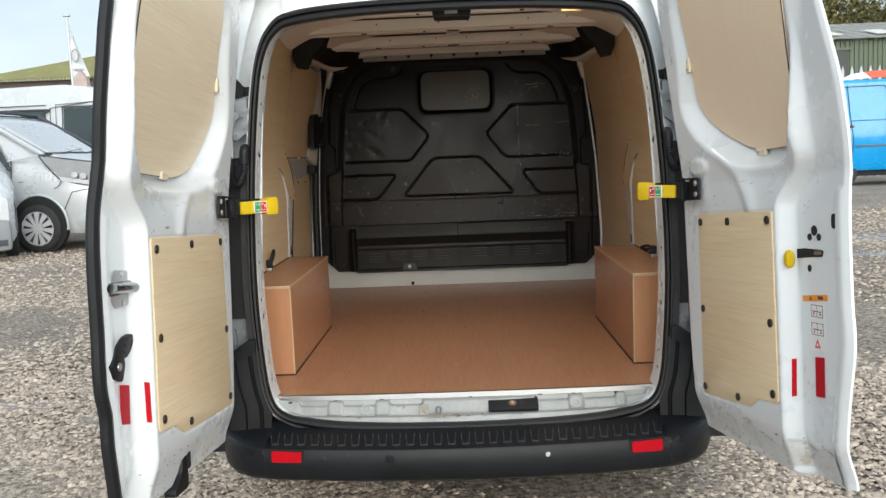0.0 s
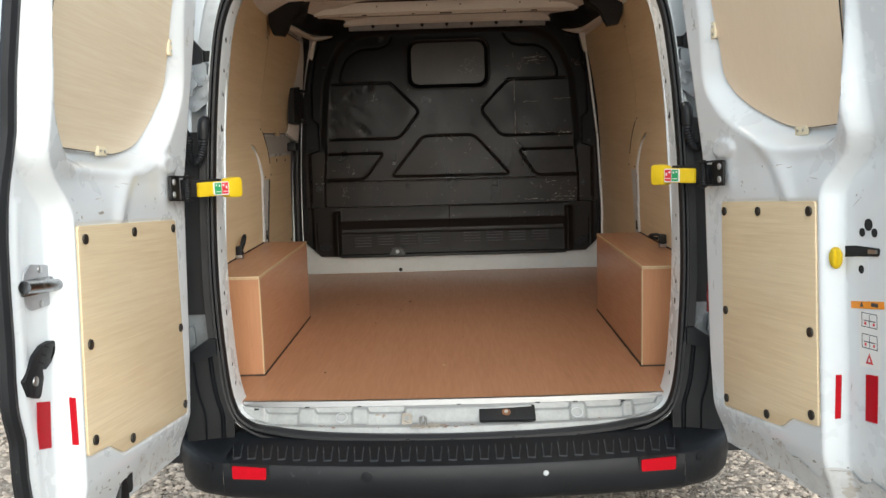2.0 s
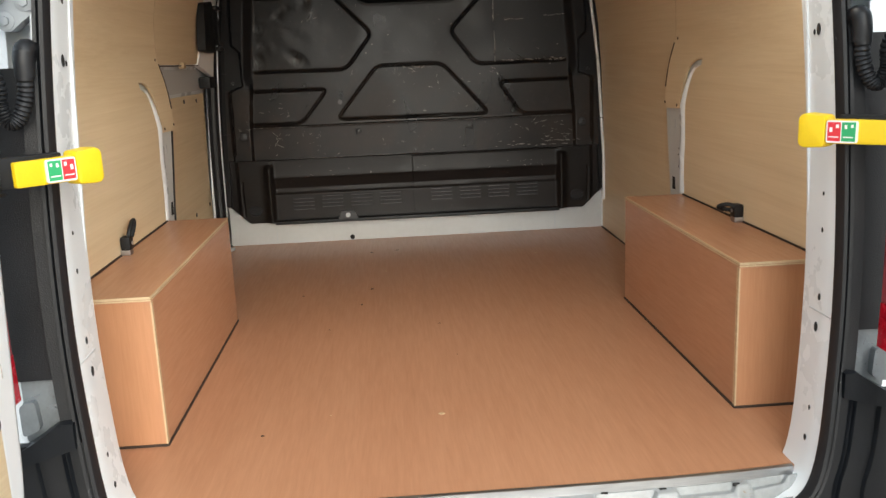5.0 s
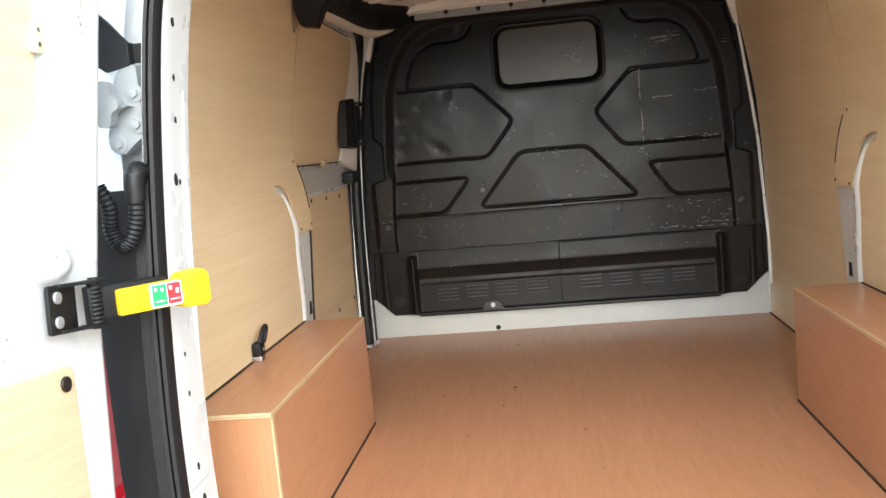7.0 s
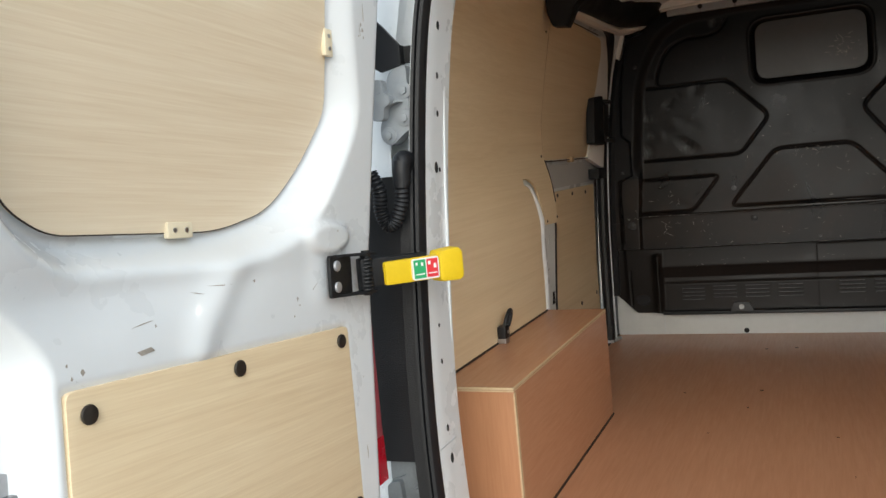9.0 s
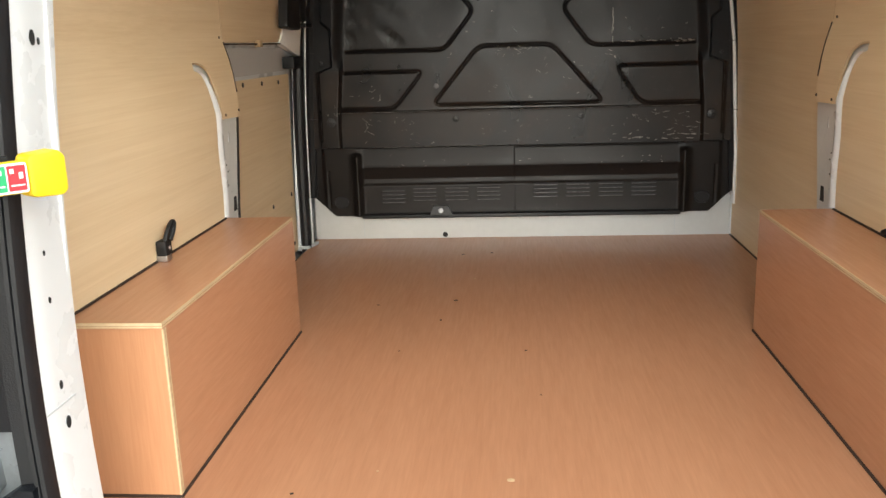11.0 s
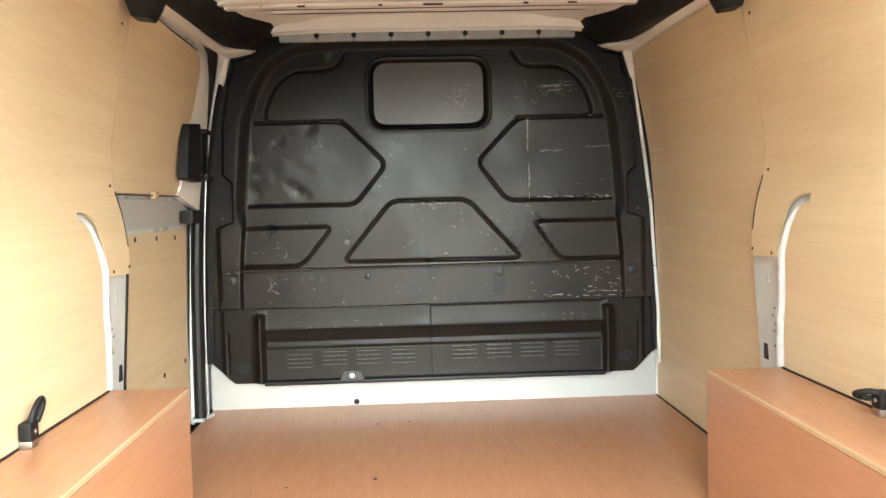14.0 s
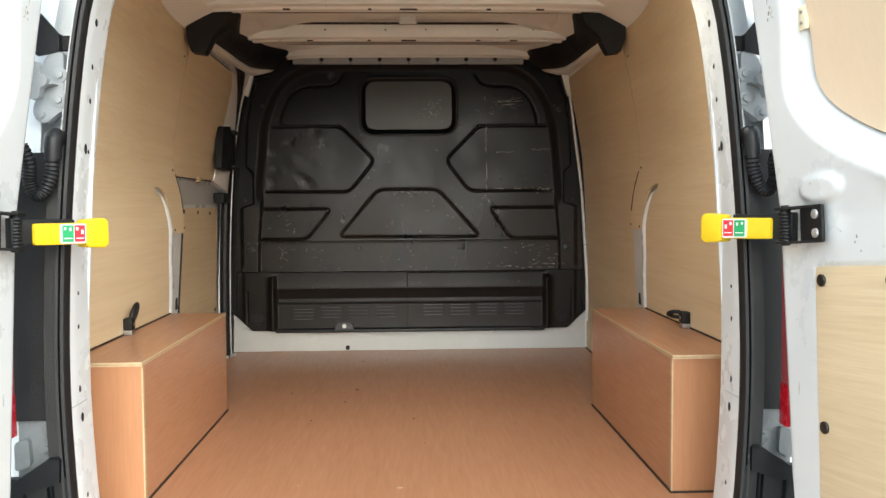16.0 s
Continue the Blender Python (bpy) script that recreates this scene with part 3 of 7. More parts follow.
for cx in (-.60, -.445, -.285, .02, .26, .375, .52):
    part("sill_slot", prism(rounded([(cx - .007, .0985), (cx + .007, .0985), (cx + .007, .1015), (cx - .007, .1015)], .001), .540, .5462, "z"), HOLE, sill)
for cx in (-.335, .375):
    ringed = [(cx + .017 * math.cos(t), .064 + .013 * math.sin(t), .5235 + .010 * math.sin(t)) for t in np.linspace(0, 2 * math.pi, 24, endpoint=False)]
    part("blanking_plug", tube(ringed, .0012, 6, True), GREY_METAL, sill)
part("striker_plate", prism(rounded([(-.152, .503), (-.122, .503), (-.122, .538), (-.152, .538)], .005), .046, .050, "y", .001), GRIME, sill, "small steel striker plate")
part("striker", tube([(-.096, .034, .502), (-.096, .034, .529), (-.088, .034, .533), (-.080, .034, .529), (-.080, .034, .502)], .0035, 8), STEEL, sill)
part("striker_hole", disc((-.137, .046, .523), (0, -1, 0), .008, .001, 14), SILL_PAINT, sill)
part("worn_patch", prism(rounded([(-.125, .012), (-.045, .012), (-.03, .034), (-.05, .044), (-.118, .036)], .008), .504, .5065, "z"), GRIME, sill, "bare rusty patch")
chip_rng = random.Random(12)
for k in range(46):
    x, y = chip_rng.gauss(-.03, .045) if k < 18 else chip_rng.uniform(-.6, .6), chip_rng.uniform(.012, .045) if k < 18 else .012 + .06 * (chip_rng.random() ** 2)
    y += .06 * (x / .65) ** 2
    r = chip_rng.uniform(.001, .0036)
    pts = [(x + r * chip_rng.uniform(.6, 2.4) * math.cos(t), y + r * chip_rng.uniform(.4, 1.2) * math.sin(t)) for t in np.linspace(0, 2 * math.pi, 7, endpoint=False)]
    part("paint_chip", prism(pts, .503, .5048, "z"), RUST if k % 3 else GRIME, sill)

# aluminium edge strip at the floor's end
ex, ev = np.meshgrid(np.linspace(-.645, .645, 90), np.array([0, .2, .8, 1.0]))
ey = .100 + .022 * (np.abs(ex) / .65) ** 3 + ev * .011
ez = .5505 + np.array([-.006, .0105, .0125, .0118])[:, None] + 0 * ex
solo("edge_strip", sheet_bm(ex, ey, ez), ALUMINIUM, "thin aluminium edging along the plywood floor", "edge strip")

# ---- floor ----
fl = [(-.868, 2.56), (-.868, .20), (-.655, .135)] + [(x, .104 + .022 * (abs(x) / .65) ** 3) for x in np.linspace(-.645, .645, 25)] + [(.655, .135), (.868, .20), (.868, 2.56)]
floor_ob = solo("floor", prism([(float(a), float(b)) for a, b in fl], .546, .560, "z"), PLY_FLOOR, "reddish hardwood plywood load floor with fine grain", "floor", kind="structure")
random.seed(4)
for k in range(14):
    x, y = random.uniform(-.55, .55), random.uniform(.3, 2.45)
    bm = disc((x, y, .560), (0, 0, 1), random.uniform(.002, .005), .0008, 7)
    bmesh.ops.scale(bm, vec=(random.uniform(.6, 1.8), random.uniform(.6, 1.8), 1), verts=bm.verts, space=Matrix.Translation((-x, -y, 0)))
    part("debris", bm, SEALANT if k % 3 else PLY_EDGE, floor_ob)

# ---- side walls ----
X_REAR = [(.50, .846), (.905, .833), (1.32, .807), (1.6, .776), (1.75, .75), (1.86, .705), (1.93, .655)]
X_REAR_FRONT = [(.50, .846), (.905, .833), (1.20, .812), (1.32, .822), (1.41, .840), (1.52, .834), (1.65, .812), (1.75, .792), (1.86, .770), (1.93, .76)]     # the lining bows outwards towards the front
X_FRONT = [(.50, .869), (.905, .866), (1.32, .850), (1.49, .838), (1.6, .822), (1.7, .804), (1.79, .786), (1.86, .775), (1.93, .765)]
X_FLANGE = [(.50, .869), (.905, .866), (1.32, .842), (1.49, .822), (1.7, .795), (1.79, .782), (1.86, .772), (1.93, .762)]


def wall_sheet(outline, table, side, thick=.009, step=.03):
    """A plywood sheet cut to an outline of (y, z) and bent to the wall's profile."""
    bm = bmesh.new()
    bm.faces.new([bm.verts.new((0, a, b)) for a, b in outline])
    z = min(b for _, b in outline) + step
    top = max(b for _, b in outline)
    while z < top - .005:
        bmesh.ops.bisect_plane(bm, geom=bm.verts[:] + bm.edges[:] + bm.faces[:], plane_co=(0, 0, z), plane_no=(0, 0, 1))
        z += step
    for y in np.arange(.3, 1.45, .1) if table is X_REAR else ():
        bmesh.ops.bisect_plane(bm, geom=bm.verts[:] + bm.edges[:] + bm.faces[:], plane_co=(0, float(y), 0), plane_no=(0, 1, 0))
    bmesh.ops.triangulate(bm, faces=bm.faces)
    r = bmesh.ops.extrude_face_region(bm, geom=bm.faces[:])
    back = {v for v in r["geom"] if isinstance(v, bmesh.types.BMVert)}
    for v in bm.verts:
        xo = float(lerp(table, v.co.z))
        if table is X_REAR:
            xo += (float(lerp(X_REAR_FRONT, v.co.z)) - xo) * float(smooth01(.25, 1.3, v.co.y))
        v.co.x = side * (xo + (thick if v in back else 0))
    return bm


CURVE_A = [(1.322, .907), (1.310, 1.0), (1.284, 1.10), (1.272, 1.19), (1.252, 1.26), (1.215, 1.306), (1.165, 1.322)]
CURVE_B = [(1.166, 1.342), (1.225, 1.338), (1.280, 1.312), (1.312, 1.25), (1.326, 1.185)]


def tongue_x(y, z):
    """Half width of the rear lining's inner face."""
    xo = float(lerp(X_REAR, z))
    return xo + (float(lerp(X_REAR_FRONT, z)) - xo) * float(smooth01(.25, 1.3, y))


slot_a = [(q.x, q.y) for q in spline([(a, b, 0) for a, b in CURVE_A], 22)]
slot_b = [(q.x, q.y) for q in spline([(a, b, 0) for a, b in CURVE_B], 14)]
REAR_PANEL = [(.215, .56), (.215, 1.0), (.225, 1.60), (.235, 1.925), (1.43, 1.925), (1.445, 1.5), (1.462, 1.36), (1.474, 1.25), (1.475, 1.18)] + slot_b[::-1] + slot_a[::-1] + [(1.322, .56)]
REAR_PANEL = [(float(a), float(b)) for a, b in REAR_PANEL]
for s, nm in ((-1, "wall_left"), (1, "wall_right")):
    w = solo(nm, wall_sheet(REAR_PANEL, X_REAR, s), PLY_WALL, "pale plywood lining with a curved slot cut in it", "wall panel", kind="structure")
    # pale cut edges of the tongue beside the slot
    part("sheet_edge", tube([(s * (tongue_x(q[0], q[1]) + .004), q[0] - .001, q[1]) for q in slot_b], .0042, 6), PLY_EDGE, w)
    part("sheet_edge", tube([(s * (tongue_x(1.475, z) + .0045), 1.4755, z) for z in (1.182, 1.22, 1.25)], .003, 6), PLY_EDGE, w)
    part("tongue_gap", tube([(s * (tongue_x(y, z) - .0005), y, z) for y, z in ((1.474, 1.25), (1.468, 1.30), (1.462, 1.345), (1.452, 1.392))], .0022, 6), SEALANT, w)
    part("panel_seam", tube([(s * (tongue_x(1.44, z) + .001), 1.4425 + .01 * (z < 1.5) * (1.5 - z) / .1, z) for z in np.linspace(1.40, 1.90, 20)], .0017, 6), PLY_EDGE, w)
    for y, z in ((1.462, 1.20), (1.345, 1.195), (1.425, 1.405), (1.40, 1.80)):
        part("panel_pin", disc((s * (tongue_x(y, z) - .0008), y, z), (-s, 0, 0), .004, .002, 8), SEALANT, w)
    part("joint_gap", box(s * .8335, s * .829, .42, 1.33, .903, .9095), SEALANT, w)
    # white steel pillar behind the slot
    pil = solo("side_pillar", wall_sheet([(1.10, .60), (1.10, 1.345), (1.48, 1.345), (1.50, 1.1), (1.50, .60)], [(a, b + .013) for a, b in X_REAR_FRONT], s, .02), WHITE_WORN, "white steel body pillar behind the lining", "pillar", kind="structure")
    rib = [(1.30, .60), (1.335, .60), (1.392, .60)]
    bm = bmesh.new()
    loft(bm, [[Vector((s * (tongue_x(a, b) + dep), a + dy * (.25 + .75 * min(1, (1.335 - b) / .16)) + .002, b)) for a, b in slot_a]
              for dep, dy in ((.014, 0), (.003, .008), (-.003, .022), (-.004, .036), (.004, .05), (.018, .058), (.03, .062))], False, False)
    part("pressed_edge", bm, WHITE, pil, "rounded white pressed edge")
    part("pillar_slot", box(s * .850, s * .843, 1.445, 1.470, .905, .965), HOLE, pil)
    part("pillar_cut", box(s * .836, s * .829, 1.405, 1.414, 1.115, 1.165, .001), WHITE, pil)
    for k in range(7):
        part("rivet_hole", disc((s * (float(lerp(X_REAR, .93 + .02 * k)) + .0145), 1.385 + .012 * (k % 2), .93 + .02 * k), (-s, 0, 0), .0025, .004, 8), HOLE, pil)
    # dark gap beside the sliding door
    if s < 0:
        part("gap_seal", wall_sheet([(1.482, .56), (1.482, 1.19), (1.496, 1.19), (1.496, .56)], [(a, b + .010) for a, b in X_REAR_FRONT], s, .03), RUBBER, pil)
    # D-pillar return closing the space behind the frame
    part("pillar_return", prism([(s * .688, .60), (s * .86, .56), (s * .85, 1.2), (s * .80, 1.6), (s * .72, 1.9), (s * .60, 1.9), (s * .645, 1.7), (s * .67, 1.4), (s * .694, 1.0)], .208, .214), WHITE, pil)

wall_rf = solo("wall_right_front", wall_sheet([(1.39, .56), (1.40, 1.88), (2.535, 1.88), (2.545, .56)], X_FRONT, 1), PLY_WALL, "pale plywood lining panel beside the bulkhead", "wall panel", kind="structure")
part("joint_gap", box(.8675, .863, 1.35, 2.54, .558, .565), SEALANT, wall_rf)
part("white_edge", tube([(float(lerp(X_FLANGE, z)) - .005, 2.492, float(z)) for z in np.linspace(.70, 1.86, 30)], .0065, 8), WHITE, wall_rf, "thin white steel edge")
part("white_return", wall_sheet([(2.536, .56), (2.545, .56), (2.55, 1.86), (2.536, 1.86)], [(a, b - .004) for a, b in X_FRONT], 1, .01), WHITE, wall_rf)

# ---- sliding door side ----
side_door = thing("sliding_side_door", "white sliding side door lined with plywood panels", "sliding door", (-.9, 1.95, .56))
X_SLIDE = [(.5, .905), (.9, .905), (1.28, .892), (1.40, .868), (1.6, .835), (1.75, .805), (1.86, .775), (1.93, .74)]
part("door_skin", wall_sheet([(1.44, .545), (1.44, 1.93), (2.42, 1.93), (2.42, .545)], [(a, b + .012) for a, b in X_SLIDE], -1, .03), WHITE, side_door)
part("lower_panel", wall_sheet([(1.497, .56), (1.485, 1.10), (1.482, 1.272), (2.362, 1.268), (2.372, .56)], X_SLIDE, -1), PLY_WALL, side_door, "pale plywood panel with black screws")
part("upper_panel", wall_sheet(rounded([(1.40, 1.390), (2.17, 1.388), (2.215, 1.65), (2.225, 1.79), (2.17, 1.852), (1.60, 1.866), (1.40, 1.868)], .03, 3), [(a, b - .006) for a, b in X_SLIDE], -1), PLY_WALL, side_door, "plywood blank over the door window")
part("waist_rail", wall_sheet([(1.44, 1.283), (1.44, 1.376), (2.20, 1.368), (2.26, 1.44), (2.37, 1.66), (2.42, 1.66), (2.40, 1.283)], [(a, b + .004) for a, b in X_SLIDE], -1), KICK, side_door, "white waist rail")
edge_in = spline([(-.783, 1.44, 1.862), (-.787, 1.9, 1.858), (-.79, 2.10, 1.852), (-.798, 2.198, 1.79), (-.815, 2.205, 1.66), (-.832, 2.188, 1.53), (-.848, 2.165, 1.42), (-.858, 2.15, 1.385)], 56)
edge_out = spline([(-.772, 1.44, 1.895), (-.774, 1.95, 1.89), (-.778, 2.25, 1.882), (-.786, 2.36, 1.83), (-.80, 2.39, 1.70), (-.815, 2.388, 1.55), (-.835, 2.385, 1.42), (-.845, 2.385, 1.33)], 56)
bm = bmesh.new()
loft(bm, [[a + Vector((-.02, 0, 0)), a + Vector((-.003, 0, 0)), a.lerp(b, .12), a.lerp(b, .88), b + Vector((-.003, 0, 0)), b + Vector((-.02, 0, 0))] for a, b in zip(edge_in, edge_out)], True, False, True)
part("window_surround", bm, CREAM, side_door, "cream painted window surround", smooth=40)
for k in range(4):
    part("screw", disc((-.8925, 1.56 + .215 * k, 1.262 - .006 * k), (1, 0, 0), .008, .003, 10, .001), SCREW, side_door)
for y, z in ((1.505, 1.02), (2.30, 1.10), (2.315, .80), (2.05, .80), (2.31, .60), (1.52, .72)):
    part("screw", disc((-.9035, y, z), (1, 0, 0), .008, .003, 10, .001), SCREW, side_door)
part("latch_case", prism(rounded([(2.055, 1.437), (2.245, 1.430), (2.270, 1.634), (2.105, 1.620)], .012), -.835, -.802, "x", .006), BLACK_TRIM, side_door, "black plastic latch case")
part("latch_recess", prism(rounded([(2.262, 1.462), (2.362, 1.462), (2.380, 1.602), (2.278, 1.606)], .012), -.835, -.807, "x", .004), RUBBER, side_door)
part("latch_rim", tube([(-.807, a, b) for a, b in ((2.268, 1.467), (2.356, 1.467), (2.374, 1.597), (2.282, 1.601))], .004, 6, True), BLACK_TRIM, side_door)
for z in (1.448, 1.612):
    part("latch_lug", box(-.82, -.793, 2.30, 2.40, z - .008, z + .008, .005), BLACK_TRIM, side_door)
part("door_stop", box(-.885, -.838, 2.25, 2.385, 1.29, 1.335, .006), BLACK_TRIM, side_door, "black rubber door stop")
part("panel_line", tube([(-.8585, 1.45, 1.386), (-.8585, 2.15, 1.383)], .0022, 6), SEALANT, side_door)
part("panel_line", tube([(-.770, 1.5, 1.868), (-.770, 2.12, 1.862)], .002, 6), SEALANT, side_door)
part("clip", box(-.868, -.850, 1.86, 1.90, 1.374, 1.396, .003), PLY_EDGE, side_door)
part("clip", box(-.800, -.785, 1.90, 1.925, 1.842, 1.86, .003), PLY_EDGE, side_door)
strip_path = spline([(-.876, 2.395, .545), (-.875, 2.40, .9), (-.868, 2.405, 1.2), (-.848, 2.41, 1.5), (-.815, 2.41, 1.72), (-.79, 2.39, 1.82), (-.765, 2.30, 1.895), (-.755, 2.0, 1.915), (-.745, 1.7, 1.925), (-.74, 1.52, 1.925)], 60)
solo("side_door_seal", tube(strip_path, .021, 10), RUBBER, "black rubber seal of the side door opening", "door seal")
white_edge = spline([(-.858, 2.44, .545), (-.858, 2.445, .9), (-.85, 2.45, 1.2), (-.83, 2.455, 1.5), (-.797, 2.455, 1.72), (-.765, 2.44, 1.84)], 40)
solo("side_door_post", tube(white_edge, .0027, 8), WHITE, "thin white steel edge of the door post", "post", kind="structure")
part("post_foot", prism([(-.905, 2.37), (-.862, 2.37), (-.84, 2.46), (-.905, 2.46)], .5605, .572, "z", .002), GREY_METAL, side_door)
solo("wall_left_front", wall_sheet([(2.40, .545), (2.40, 1.9), (2.56, 1.9), (2.56, .545)], [(.5, .895), (.9, .885), (1.3, .865), (1.5, .85), (1.7, .815), (1.9, .75)], -1, .02), WHITE, "white steel door post beside the bulkhead", "post", kind="structure")

# black covers over the upper corners
COVER = [(1.352, [(.762, 1.945), (.760, 1.85), (.744, 1.808), (.700, 1.802), (.683, 1.83), (.672, 1.86), (.62, 1.905), (.60, 1.96)]),
         (1.415, [(.765, 1.945), (.762, 1.85), (.746, 1.808), (.702, 1.802), (.685, 1.83), (.674, 1.86), (.62, 1.905), (.60, 1.96)]),
         (1.470, [(.765, 1.945), (.762, 1.90), (.746, 1.878), (.715, 1.872), (.692, 1.876), (.668, 1.884), (.615, 1.912), (.595, 1.96)]),
         (1.75, [(.768, 1.95), (.765, 1.91), (.748, 1.888), (.715, 1.884), (.690, 1.886), (.675, 1.898), (.660, 1.93), (.645, 1.985)]),
         (2.10, [(.768, 1.96), (.764, 1.92), (.746, 1.90), (.712, 1.894), (.674, 1.898), (.645, 1.912), (.615, 1.95), (.60, 1.995)]),
         (2.30, [(.758, 1.97), (.752, 1.93), (.735, 1.908), (.70, 1.902), (.652, 1.906), (.615, 1.922), (.568, 1.952), (.545, 1.99)]),
         (2.475, [(.74, 1.975), (.735, 1.94), (.71, 1.92), (.68, 1.914), (.642, 1.918), (.605, 1.938), (.563, 1.966), (.54, 1.995)])]
RAIL = [(1.40, .748, 1.868, .704, 1.876), (1.75, .754, 1.878, .714, 1.885), (2.05, .759, 1.884, .720, 1.890), (2.33, .763, 1.889, .718, 1.896), (2.43, .765, 1.891, .655, 1.908), (2.49, .766, 1.893, .640, 1.918)]
for s in (-1, 1):
    rings = []
    for (y0, r0), (y1, r1) in zip(COVER, COVER[1:]):
        for q in (0, .25, .5, .75):
            rings.append([Vector((s * (a0 + (a1 - a0) * q), y0 + (y1 - y0) * q, b0 + (b1 - b0) * q)) for (a0, b0), (a1, b1) in zip(r0, r1)])
    rings.append([Vector((s * a, COVER[-1][0], b)) for a, b in COVER[-1][1]])
    bm = bmesh.new()
    loft(bm, rings, True, False, True)
    solo("corner_cover", bm, BLACK_TRIM, "black plastic cover along the upper corner", "corner cover", group="corner covers", smooth=50)
    rings = []
    for q in np.linspace(0, 5, 41):
        y, xo, zo, xi, zi = [float(np.interp(q, range(6), [r[c] for r in RAIL])) for c in range(5)]
        rings.append([Vector((s * xo, y, zo)), Vector((s * (xo * .6 + xi * .4), y, zo * .6 + zi * .4 - .008)), Vector((s * (xo * .15 + xi * .85), y, zi - .010)), Vector((s * xi, y, zi)), Vector((s * (xi + .01), y, zi + .03)), Vector((s * (xo + .006), y, zo + .04))])
    bm = bmesh.new()
    loft(bm, rings, True, False, True)
    rail = solo("roof_rail", bm, CREAM, "cream painted roof rail above the side opening", "roof rail", kind="structure")
    # closes the corner between the rail and the bulkhead
    part("corner_web", prism([(s * .64, 1.905), (s * .77, 1.88), (s * .80, 1.95), (s * .66, 2.0), (s * .5, 2.0), (s * .55, 1.955)], 2.50, 2.52), DARK, rail)
    part("rail_fold", prism([(s * .735, 1.895), (s * .768, 1.895), (s * .778, 1.80), (s * .764, 1.79), (s * .750, 1.84)], 2.478, 2.50, "y", .003), CREAM, rail)

# ---- ceiling ----
cx, cy = np.meshgrid(np.linspace(-.80, .80, 64), np.linspace(.10, 2.58, 120))
cz = 2.018 - .10 * (np.abs(cx) / .74) ** 4 - .012 * (cx / .74) ** 2
cz = cz - .0035 * smooth01(.6, 1, np.cos(cy * 2 * math.pi / .155)) * smooth01(.60, .45, np.abs(cx))
roof_bm = sheet_bm(cx, cy, cz)
add_prism(roof_bm, [(.172, 1.866), (.20, 1.858), (.25, 1.864), (.30, 1.885), (.33, 1.93), (.33, 2.0), (.172, 2.0)], -.56, .56, "x", .004)


def roof_rib(bm, y, w, zl, half):
    """A pressed hat section across the roof, with flanges and slots."""
    n = 40
    xs = np.linspace(-half, half, n)
    drop = [.050 * (abs(x) / half) ** 6 for x in xs]
    shape = [(-w - .01, .062), (-w + .004, .056), (-w + .008, .004), (-w + .014, 0), (-w * .30, .002), (-w * .22, .012), (w * .22, .012), (w * .30, .002), (w - .014, 0), (w - .008, .004), (w - .004, .056), (w + .01, .062)]
    rings_ = [[Vector((x, y + a * (1 if abs(x) < half * .93 else .8), zl + b * (1 - .52 * float(smooth01(.60, .80, abs(x) / half))) - d * .15)) for a, b in shape] for x, d in zip(xs, drop)]
    loft(bm, rings_, False, False)
    for end in (rings_[0], rings_[-1]):
        bm.faces.new([bm.verts.new(q) for q in end])


for y, w, zl, half in ((.70, .075, 1.93, .69), (1.31, .075, 1.946, .715), (1.90, .065, 1.950, .672), (2.14, .045, 1.985, .64), (2.40, .055, 1.966, .57)):
    roof_rib(roof_bm, y, w, zl, half)
for y0, y1, z in ((.86, 1.18, 1.990), (1.42, 1.78, 1.994), (1.99, 2.07, 1.990)):      # short braces between the ribs
    for x in (-.034, .030):
        add_box(roof_bm, x, x + .004, y0, y1, z, 2.02)
    add_box(roof_bm, -.034, .034, y1 - .02, y1, z - .004, 2.02, .002)
    for sgn in (-1, 1):
        add_prism(roof_bm, [(sgn * .50, y0), (sgn * .53, y0), (sgn * .60, y1), (sgn * .56, y1)], 1.975, 2.0, "z", .004)
ceiling = solo("ceiling", roof_bm, CREAM, "bare cream-primed van roof with pressed cross ribs", "ceiling", at=(0, 1.3, 1.85), kind="structure")
slot_shade_bm = bmesh.new()
random.seed(8)
for y, w, zl in ((.70, .075, 1.93), (1.31, .075, 1.946), (1.90, .065, 1.950)):
    for x, a in ((-.40, .012), (-.16, .006), (.02, .030), (.27, .008), (.46, .014)):
        x += random.uniform(-.03, .03)
        add_box(slot_shade_bm, x - a, x + a, y + .28 * w, y + .36 * w, zl - .0008, zl + .006)
        add_disc(slot_shade_bm, (x + .07, y - w + .0055, zl + .03), (0, -1, 0), .0035, .003, 8)
# Dark strips for the shade beyond each rib's lower edge and above its face
for y, w, zl, half in ((1.31, .075, 1.946, .66), (1.90, .065, 1.950, .64), (2.14, .045, 1.985, .56)):
    add_box(slot_shade_bm, -half, half, y + .86 * w, y + .93 * w, zl - .0012, zl + .004)
    add_box(slot_shade_bm, -half, half, y - w - .004, y - w + .002, zl + .050, zl + .058)
part("rib_slots_and_shade", slot_shade_bm, SEALANT, ceiling)
header_plate = bmesh.new()
for k in range(8):
    add_box(header_plate, -.544 + .136 * k + .0012, -.544 + .136 * (k + 1) - .0012, 2.425, 2.45, 1.938, 1.974, .002)
part("header_strip", header_plate, material("galvanised_strip", (.33, .345, .36), .5, vary=.15, scale=20), ceiling, "grey steel strip above the bulkhead")
bolt_bm = bmesh.new()
for k in range(7):
    add_disc(bolt_bm, (-.408 + .136 * k, 2.426, 1.958), (0, -1, 0), .0095, .008, 12)
    add_box(bolt_bm, -.452 + .136 * k, -.436 + .136 * k, 2.420, 2.43, 1.968, 1.975)
part("header_bolts", bolt_bm, BLACK_TRIM, ceiling)
top_lock = thing("roof_latch", "black latch fixed under the roof edge", "latch", (0.005, .20, 1.83))
